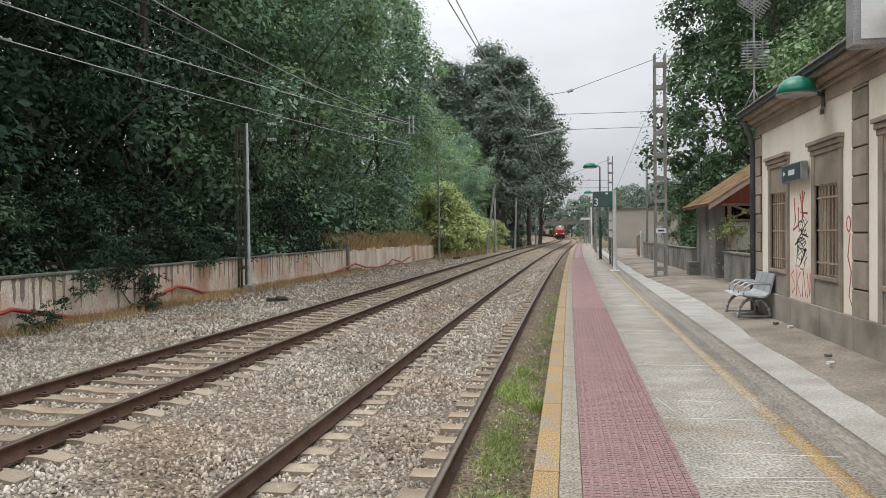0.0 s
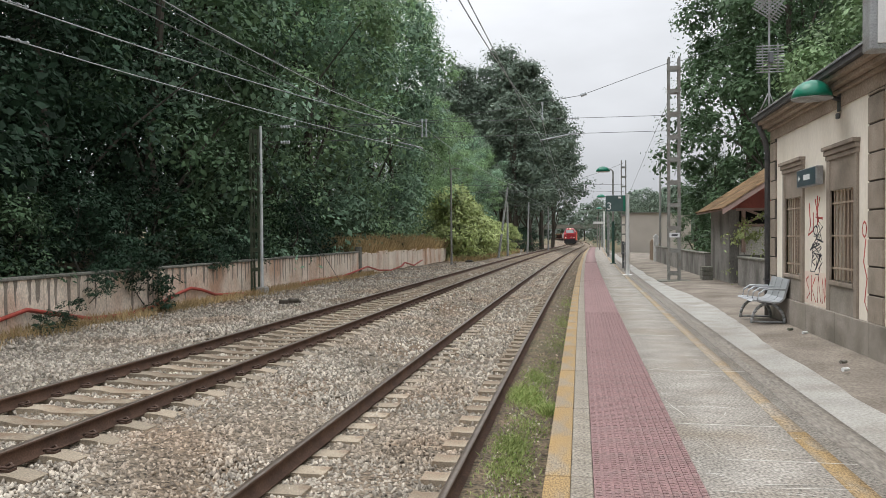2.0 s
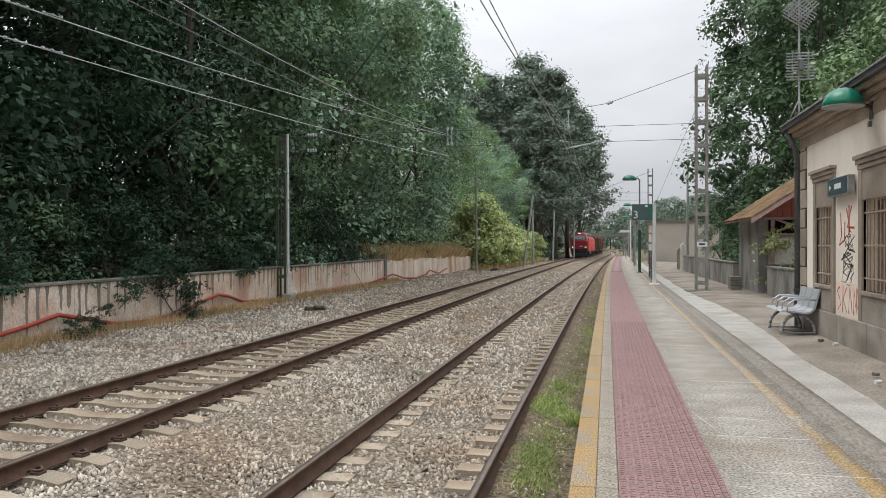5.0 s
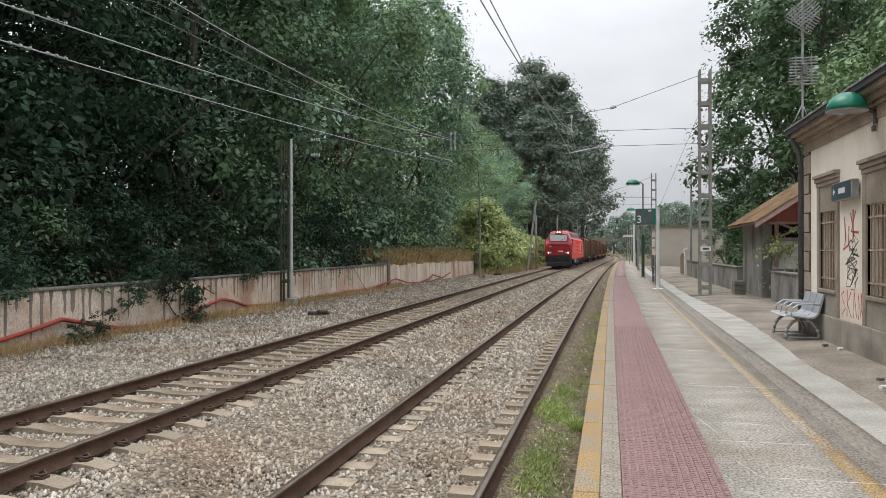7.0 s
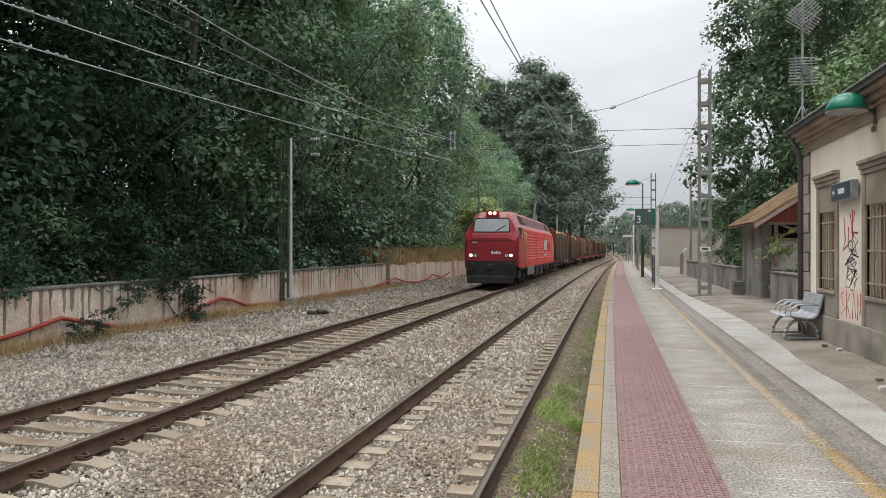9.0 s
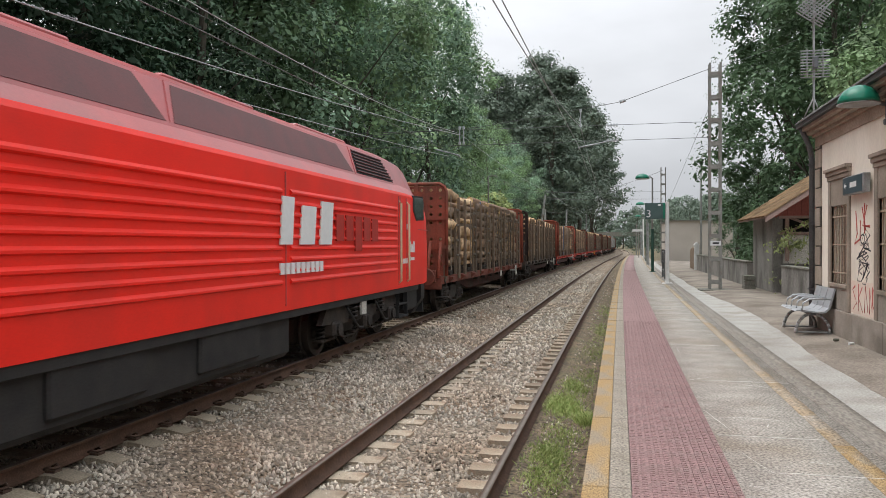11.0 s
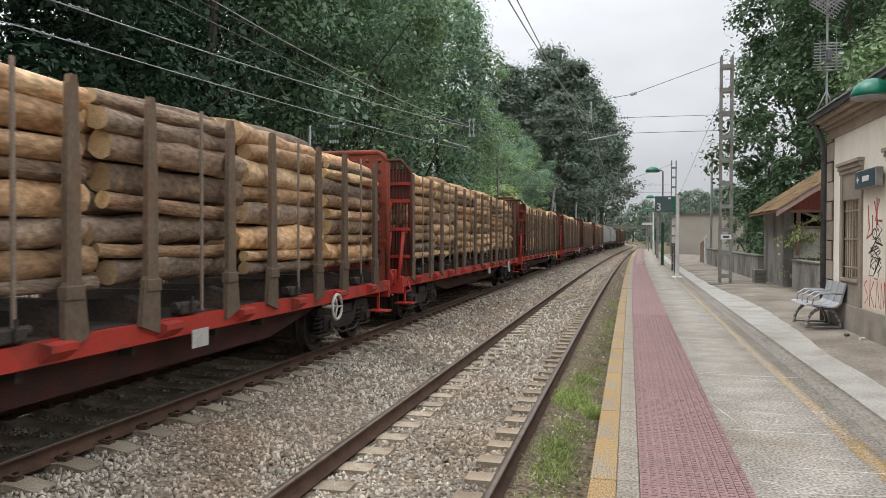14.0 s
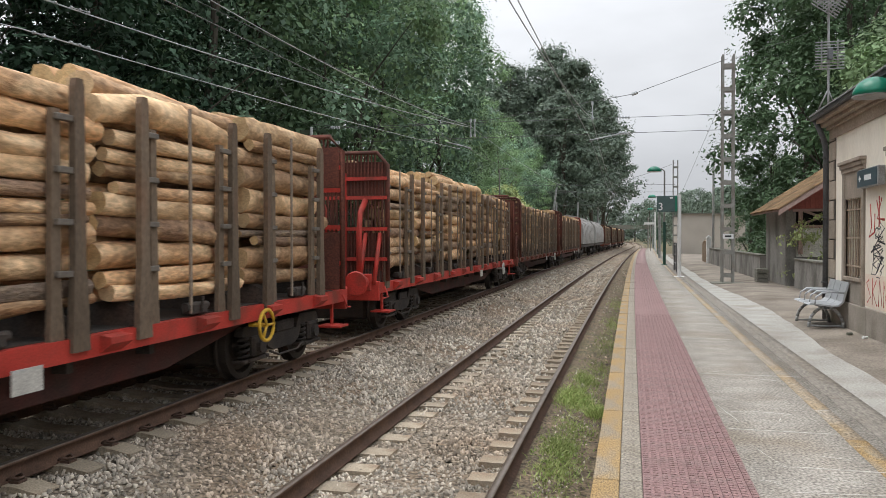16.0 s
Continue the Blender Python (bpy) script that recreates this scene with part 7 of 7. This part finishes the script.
# ---- trees ----
def leaves(rng, centres, radii, per, size, flat=0.8, droop=0.0, thin=0.45, up=0.82):
    """Leaf blades laid over the upper side of clumps, as rhombs that face outwards, with a few hanging below."""
    n = len(centres) * per
    c = np.repeat(centres, per, 0)
    r = np.repeat(radii, per)
    d = rng.normal(0, 1, (n, 3))
    d /= np.linalg.norm(d, axis=1)[:, None]
    below = (d[:, 2] < -0.05) & (rng.random(n) < up)
    d[:, 2] = np.where(below, -d[:, 2], d[:, 2])
    wob = 1 + 0.28 * np.sin(5.0 * d[:, 0] + 3.0 * c[:, 2]) * np.sin(6.0 * d[:, 1] + 2.0 * c[:, 0])
    p = c + d * (r * wob * rng.uniform(0.5, 1.0, n) ** 0.4)[:, None] * np.array([1, 1, flat])
    u = rng.normal(0, 1, (n, 3))
    u[:, 2] -= droop
    u /= np.linalg.norm(u, axis=1)[:, None]
    nrm = d + rng.normal(0, 0.45, (n, 3)) + np.array([0, 0, 0.45])
    v = np.cross(nrm, u)
    v /= np.linalg.norm(v, axis=1)[:, None] + 1e-6
    u = np.cross(v, nrm)
    u /= np.linalg.norm(u, axis=1)[:, None] + 1e-6
    s = size * rng.uniform(0.6, 1.4, n)[:, None]
    q = np.stack([p - u * s, p + v * s * thin, p + u * s, p - v * s * thin], 1)
    return q.reshape(-1, 3)


def quads(v):
    return np.arange(len(v)).reshape(-1, 4)


def tree_meshes(seed, h, spread, low, clumps, per, size, leafmat, trunk_r=0.25, shape=1.0, droop=0.0, clump_r=(0.7, 1.5), inner=0):
    """A trunk with limbs, and a crown of clumps hung on the limbs' ends."""
    rng = np.random.default_rng(seed)
    bm = bmesh.new()
    pts, x, y = [], 0.0, 0.0
    for i in range(9):
        pts.append((x, y, h * 0.9 * i / 8 - 0.3 * (i == 0)))
        x += rng.normal(0, 0.22)
        y += rng.normal(0, 0.22)
    for i in range(8):
        rod(bm, pts[i], pts[i + 1], trunk_r * (1 - 0.105 * i), trunk_r * (1 - 0.105 * (i + 1)), seg=7)
    cs, rs = [], []
    for k in range(clumps):
        u = rng.uniform(0, 1)
        z = low + (h - low) * u
        prof = (math.sin(math.pi * min(1.0, 0.18 + 0.82 * u)) ** 0.6 * (1 - 0.25 * u)) if shape > 0 else 1 - 0.7 * u
        if shape > 1.5:  # crowns of the wood's edge lean out above and stay narrow below
            prof = (0.55 + 0.40 * min(1.0, u / 0.5)) * (1.0 if u < 0.6 else math.sqrt(max(0.05, 1 - ((u - 0.6) / 0.42) ** 2)))
        a = rng.uniform(0, TAU)
        rad = spread * max(prof, 0.12) * rng.uniform(0.62, 1.08) * (1 + 0.22 * math.sin(3 * a + seed) + 0.15 * math.sin(z * 0.9 + seed))
        i = min(7, int(u * 8 * 0.95))
        c = np.array(pts[i]) * np.array([1, 1, 0]) + np.array([rad * math.cos(a), rad * math.sin(a), z])
        cs.append(c)
        rs.append(rng.uniform(*clump_r))
        if k % 10 == 0:
            b = pts[max(1, i - 1)]
            mid = (Vector(b) + Vector(c)) / 2 + Vector((0, 0, 0.3))
            rod(bm, b, mid, trunk_r * 0.3, trunk_r * 0.18, seg=5)
            rod(bm, mid, Vector(c), trunk_r * 0.18, 0.015, seg=4)
    cs, rs = np.array(cs), np.array(rs)
    v = leaves(rng, cs, rs, per, size, 0.8, droop)
    if inner:
        # thick sprays deep in each clump, behind the outer leaves
        v = np.concatenate([v, leaves(rng, cs, rs * 0.68, inner, size * 1.7, 0.8, droop, 0.6, 0.35)])
    return mesh_of("trunk", bm, "bark_tree"), raw_mesh("crown", v, quads(v), leafmat)


def make_tree(name, meshes, label, at, group=""):
    t = thing(name, label, "tree", at, group)
    put("trunk", meshes[0], t)
    put("crown", meshes[1], t)
    return t


def build_woods():
    rng = random.Random(3)
    big = (0.9, 2.0)
    # near-left and back kinds get darker leaves: the wood's shade put in colour
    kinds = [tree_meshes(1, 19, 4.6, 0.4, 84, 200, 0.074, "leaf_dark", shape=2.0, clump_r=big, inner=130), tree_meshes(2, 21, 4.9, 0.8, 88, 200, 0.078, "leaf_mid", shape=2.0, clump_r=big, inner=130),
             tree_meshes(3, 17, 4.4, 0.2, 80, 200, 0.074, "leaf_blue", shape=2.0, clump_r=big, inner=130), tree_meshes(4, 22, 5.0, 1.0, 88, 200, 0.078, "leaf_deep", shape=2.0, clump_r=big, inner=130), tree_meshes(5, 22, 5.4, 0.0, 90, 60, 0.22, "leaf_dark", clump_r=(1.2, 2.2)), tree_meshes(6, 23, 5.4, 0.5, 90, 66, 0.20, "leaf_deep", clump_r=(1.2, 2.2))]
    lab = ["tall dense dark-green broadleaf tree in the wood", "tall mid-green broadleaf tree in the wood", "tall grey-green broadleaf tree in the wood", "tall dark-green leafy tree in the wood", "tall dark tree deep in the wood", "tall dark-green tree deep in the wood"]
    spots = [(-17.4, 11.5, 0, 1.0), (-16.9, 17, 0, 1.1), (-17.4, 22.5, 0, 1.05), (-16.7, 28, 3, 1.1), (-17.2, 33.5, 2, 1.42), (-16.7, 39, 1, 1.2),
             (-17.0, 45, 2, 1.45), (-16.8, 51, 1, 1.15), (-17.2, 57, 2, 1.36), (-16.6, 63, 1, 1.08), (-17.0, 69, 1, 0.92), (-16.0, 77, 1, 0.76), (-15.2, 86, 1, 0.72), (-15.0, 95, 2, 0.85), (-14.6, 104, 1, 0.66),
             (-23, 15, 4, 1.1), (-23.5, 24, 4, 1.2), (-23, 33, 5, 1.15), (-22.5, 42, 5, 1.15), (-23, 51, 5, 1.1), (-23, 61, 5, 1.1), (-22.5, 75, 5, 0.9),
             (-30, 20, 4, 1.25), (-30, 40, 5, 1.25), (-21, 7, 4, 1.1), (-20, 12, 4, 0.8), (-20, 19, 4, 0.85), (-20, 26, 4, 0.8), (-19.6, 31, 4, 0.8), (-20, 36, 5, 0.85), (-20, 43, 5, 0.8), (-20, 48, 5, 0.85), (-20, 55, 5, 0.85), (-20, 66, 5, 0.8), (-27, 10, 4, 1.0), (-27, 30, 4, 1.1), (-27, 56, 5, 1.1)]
    for x, y, k, s in spots:
        t = make_tree("wood_tree", kinds[k], lab[k], pose(x + cx(y), y, -0.3 + 0.05 * max(0, -x - 16), 0, 0, rng.uniform(0, 360)) @ Matrix.Diagonal((s, s, s, 1)), "trees of the wood")
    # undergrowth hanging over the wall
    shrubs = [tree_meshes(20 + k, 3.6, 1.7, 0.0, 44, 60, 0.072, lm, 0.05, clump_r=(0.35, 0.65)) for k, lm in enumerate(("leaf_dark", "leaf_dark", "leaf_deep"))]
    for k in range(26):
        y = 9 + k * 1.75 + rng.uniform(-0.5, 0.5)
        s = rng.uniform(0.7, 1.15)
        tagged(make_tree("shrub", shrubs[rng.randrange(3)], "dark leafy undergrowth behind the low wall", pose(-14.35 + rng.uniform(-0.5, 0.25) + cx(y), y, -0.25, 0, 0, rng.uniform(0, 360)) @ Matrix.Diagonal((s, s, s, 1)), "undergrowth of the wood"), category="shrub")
    for k in range(10):
        y = 106 + k * 2.6
        tagged(make_tree("shrub", shrubs[k % 3], "dark leafy undergrowth at the eucalyptus stand", pose(-9.8 - 1.5 * (k % 3) + cx(y), y, -0.85, 0, 0, 83 * k) @ Matrix.Diagonal((1.1, 1.1, 1.0, 1)), "undergrowth of the stand"), category="shrub")
    # eucalyptus stand far off beside the line
    eu = [tree_meshes(40 + k, 29, 5.6, 7, 100, 100, 0.20, "leaf_euca", 0.4, droop=0.7, clump_r=(1.3, 2.7), inner=45) for k in range(3)]
    for k, (x, y, s) in enumerate(((-9, 118, 0.97), (-14, 124, 1.08), (-20, 118, 1.0), (-25, 126, 0.95), (-8.5, 132, 0.93), (-15, 138, 1.05), (-22, 140, 1.0), (-8, 150, 0.9), (-10.5, 112, 0.8), (-30, 125, 0.9))):
        make_tree("eucalyptus", eu[k % 3], "tall dark eucalyptus tree beside the line", pose(x + cx(y), y, -0.8, 0, 0, 77 * k) @ Matrix.Diagonal((s * 1.15, s * 1.15, s, 1)), "eucalyptus stand")
    # bright willow-like bush
    lime = tree_meshes(60, 6.2, 3.0, 0.0, 150, 70, 0.16, "leaf_lime", 0.08, droop=0.8, clump_r=(0.5, 1.1))
    for k, (x, y, s) in enumerate(((-12.2, 70.5, 1.05), (-11.9, 74, 1.0), (-11.6, 78, 0.85), (-11.3, 84, 0.7), (-11.0, 92, 0.62), (-10.8, 101, 0.6))):
        tagged(make_tree("bush", lime, "bright yellow-green bush on the bank", pose(x + cx(y), y, -0.7, 0, 0, 50 * k) @ Matrix.Diagonal((s, s, s, 1)), "bright bushes"), category="bush")
    # trees behind the station
    rt = [tree_meshes(70, 15, 4.3, 2.2, 110, 110, 0.082, "leaf_right", 0.3, clump_r=(0.8, 1.7), inner=95), tree_meshes(71, 17, 4.1, 0.6, 110, 110, 0.082, "leaf_deep", 0.3, clump_r=(0.8, 1.7), inner=95), tree_meshes(72, 13, 4.0, 1.6, 90, 100, 0.085, "leaf_right", 0.25, clump_r=(0.7, 1.6), inner=80)]
    for k, (x, y, i, s) in enumerate(((10.4, 29, 0, 0.9), (13.8, 24, 2, 1.0), (9.4, 37, 1, 1.0), (14, 33, 0, 1.05), (9.4, 46, 1, 1.15), (18, 28, 2, 1.1), (11.0, 60, 2, 0.6), (15, 48, 2, 1.25), (11.0, 22.5, 2, 0.7), (11.5, 42, 1, 0.95), (9.8, 34.0, 1, 0.6), (8.4, 50.0, 1, 0.42), (8.2, 57.0, 1, 0.40))):
        make_tree("station_tree", rt[i], "leafy green tree behind the station building" if i != 1 else "dark-green leafy tree behind the yard wall", pose(x, y, -0.5, 0, 0, 61 * k) @ Matrix.Diagonal((s, s, s, 1)), "trees behind the station")
    # far trees closing the view
    far = [tree_meshes(80 + k, 15, 6.5, 0.5, 80, 22, 0.68, "leaf_euca", 0.3, clump_r=(1.2, 2.4)) for k in range(2)]
    for k in range(26):
        y = rng.uniform(200, 330)
        x = rng.choice((-1, 1)) * rng.uniform(12, 45) + cx(y)
        make_tree("far_tree", far[k % 2], "distant dark tree beyond the curve", pose(x, y, -0.8, 0, 0, rng.uniform(0, 360)), "distant trees")
    for k in range(14):
        y = 420 + rng.uniform(0, 60)
        make_tree("far_tree", far[k % 2], "distant dark tree beyond the curve", pose(-60 + k * 9, y, -0.8, 0, 0, rng.uniform(0, 360)) @ Matrix.Diagonal((1.3, 1.3, 1.3, 1)), "distant trees")
    mid = tree_meshes(84, 15, 6.0, 0.5, 100, 60, 0.22, "leaf_euca", 0.3, clump_r=(0.9, 1.8))
    for k, (x, y, s) in enumerate(((15, 95, 0.42), (19, 105, 0.5), (9, 150, 0.62), (14, 160, 0.75), (5.5, 185, 0.7))):
        make_tree("far_tree", mid, "distant green tree beside the platform's end", pose(x, y, -0.6, 0, 0, 90 * k) @ Matrix.Diagonal((s, s, s, 1)), "distant trees")


build_woods()


# ---- grass and weeds ----
def blades(rng, n, xy, z, hgt, wid, lean=0.35):
    """Thin upright blades as narrow rhombs."""
    a = rng.uniform(0, TAU, n)
    h = hgt * rng.uniform(0.4, 1.25, n)
    d = np.stack([np.cos(a), np.sin(a), np.zeros(n)], 1)
    tip = rng.normal(0, lean, (n, 2)) * h[:, None]
    p = np.stack([xy[:, 0], xy[:, 1], z], 1)
    top = p + np.stack([tip[:, 0], tip[:, 1], h], 1)
    mid = p * 0.45 + top * 0.55
    w = wid * rng.uniform(0.6, 1.4, n)[:, None]
    return np.stack([p, mid + d * w, top, mid - d * w], 1).reshape(-1, 3)


def build_grass():
    rng = np.random.default_rng(15)
    # green tufts between the rail and the platform edge
    out = []
    for y, x, sx, sy, n, h in ((5.2, -0.62, 0.13, 0.3, 900, 0.13), (6.0, -0.66, 0.14, 0.3, 1300, 0.12), (6.6, -0.55, 0.12, 0.2, 500, 0.08), (7.6, -0.70, 0.13, 0.3, 700, 0.12), (8.4, -0.72, 0.11, 0.28, 1100, 0.12), (11.0, -0.76, 0.11, 0.36, 1700, 0.16), (12.6, -0.70, 0.10, 0.3, 600, 0.13), (9.4, -0.62, 0.14, 0.3, 500, 0.1),
                              (10.4, -0.42, 0.06, 0.15, 500, 0.26), (12, -0.6, 0.13, 0.5, 220, 0.12), (14, -0.55, 0.13, 0.5, 260, 0.14), (17, -0.5, 0.13, 0.8, 300, 0.15), (21, -0.5, 0.14, 1.2, 400, 0.15), (27, -0.5, 0.16, 2, 400, 0.15), (4.4, -0.6, 0.15, 0.3, 900, 0.15)):
        n = int(n * 1.5)
        xy = np.stack([np.clip(x + rng.normal(0, sx, n), -1.0, -0.27), y + rng.normal(0, sy, n)], 1)
        xy[:, 0] += np.array([cx(q) for q in xy[:, 1]])
        out.append(blades(rng, n, xy, np.interp(xy[:, 0] - np.array([cx(q) for q in xy[:, 1]]), [-0.88, -0.66, -0.45], [-0.72, -0.785, -0.825]), h * 0.40, 0.006, 0.8))
    v = np.concatenate(out)
    tagged(put("verge_grass", raw_mesh("verge_grass", v, quads(v), "grass")), "tufts of green grass between rail and platform", "grass", kind="stuff")
    # dry grass at the wall's foot and on the bank
    out = []
    n = 10000
    y = rng.uniform(6, 44, n)
    x = -12.25 + np.abs(rng.normal(0, 0.5, n)) * (0.5 + 0.5 * np.sin(y * 1.1) ** 2)
    out.append(blades(rng, n, np.stack([x, y], 1), np.full(n, -0.60), 0.26, 0.010))
    n = 17000
    y = rng.uniform(42, 70, n)
    x = -12.5 - rng.uniform(0.0, 2.4, n) + np.array([cx(q) for q in y])
    z = 0.25 + np.clip((-12.5 - x), 0, 3) * 0.25
    out.append(blades(rng, n, np.stack([x, y], 1), z, 1.1, 0.024))
    n = 5000
    y = rng.uniform(66, 110, n)
    x = -10.8 + rng.uniform(-1.2, 1.5, n) + np.array([cx(q) for q in y])
    out.append(blades(rng, n, np.stack([x, y], 1), np.full(n, -0.8), 0.7, 0.03))
    v = np.concatenate(out)
    tagged(put("dry_grass", raw_mesh("dry_grass", v, quads(v), "dry_grass")), "straw-coloured dry grass along the wall and bank", "grass", kind="stuff")
    # weeds hanging over the wall and growing at its foot
    weed = tree_meshes(90, 1.3, 0.75, 0.0, 34, 60, 0.05, "leaf_dark", 0.02, clump_r=(0.15, 0.32))
    for k, (x, y, z, s) in enumerate(((-11.95, 15.6, -0.58, 0.55), (-12.25, 17.6, 0.1, 0.6), (-12.15, 20.3, -0.5, 0.9), (-12.3, 20.6, 0.2, 1.1), (-12.25, 20.1, -0.1, 0.8), (-12.5, 19.4, 0.4, 1.0), (-12.5, 24.5, 0.5, 0.8), (-12.5, 13.5, 0.5, 1.0), (-12.6, 28.5, 0.5, 0.8))):
        tagged(make_tree("weed", weed, "leafy green weed at the low wall", pose(x, y, z, 0, 0, 70 * k) @ Matrix.Diagonal((s, s, s, 1)), "weeds at the wall"), category="plant")
    weed = tree_meshes(91, 1.3, 0.8, 0.1, 20, 26, 0.045, "leaf_lime", 0.012, clump_r=(0.12, 0.28))
    for k, (x, y, z, s) in enumerate(((5.5, 25.9, 0.0, 1.15), (6.3, 25.8, 0.0, 1.3), (6.9, 25.7, 0.0, 1.2))):
        tagged(make_tree("weed", weed, "leafy green weed growing from the ground", pose(x, y, z, 0, 0, 40 * k) @ Matrix.Diagonal((s, s, s * 1.3, 1))), category="plant")


build_grass()
motions()
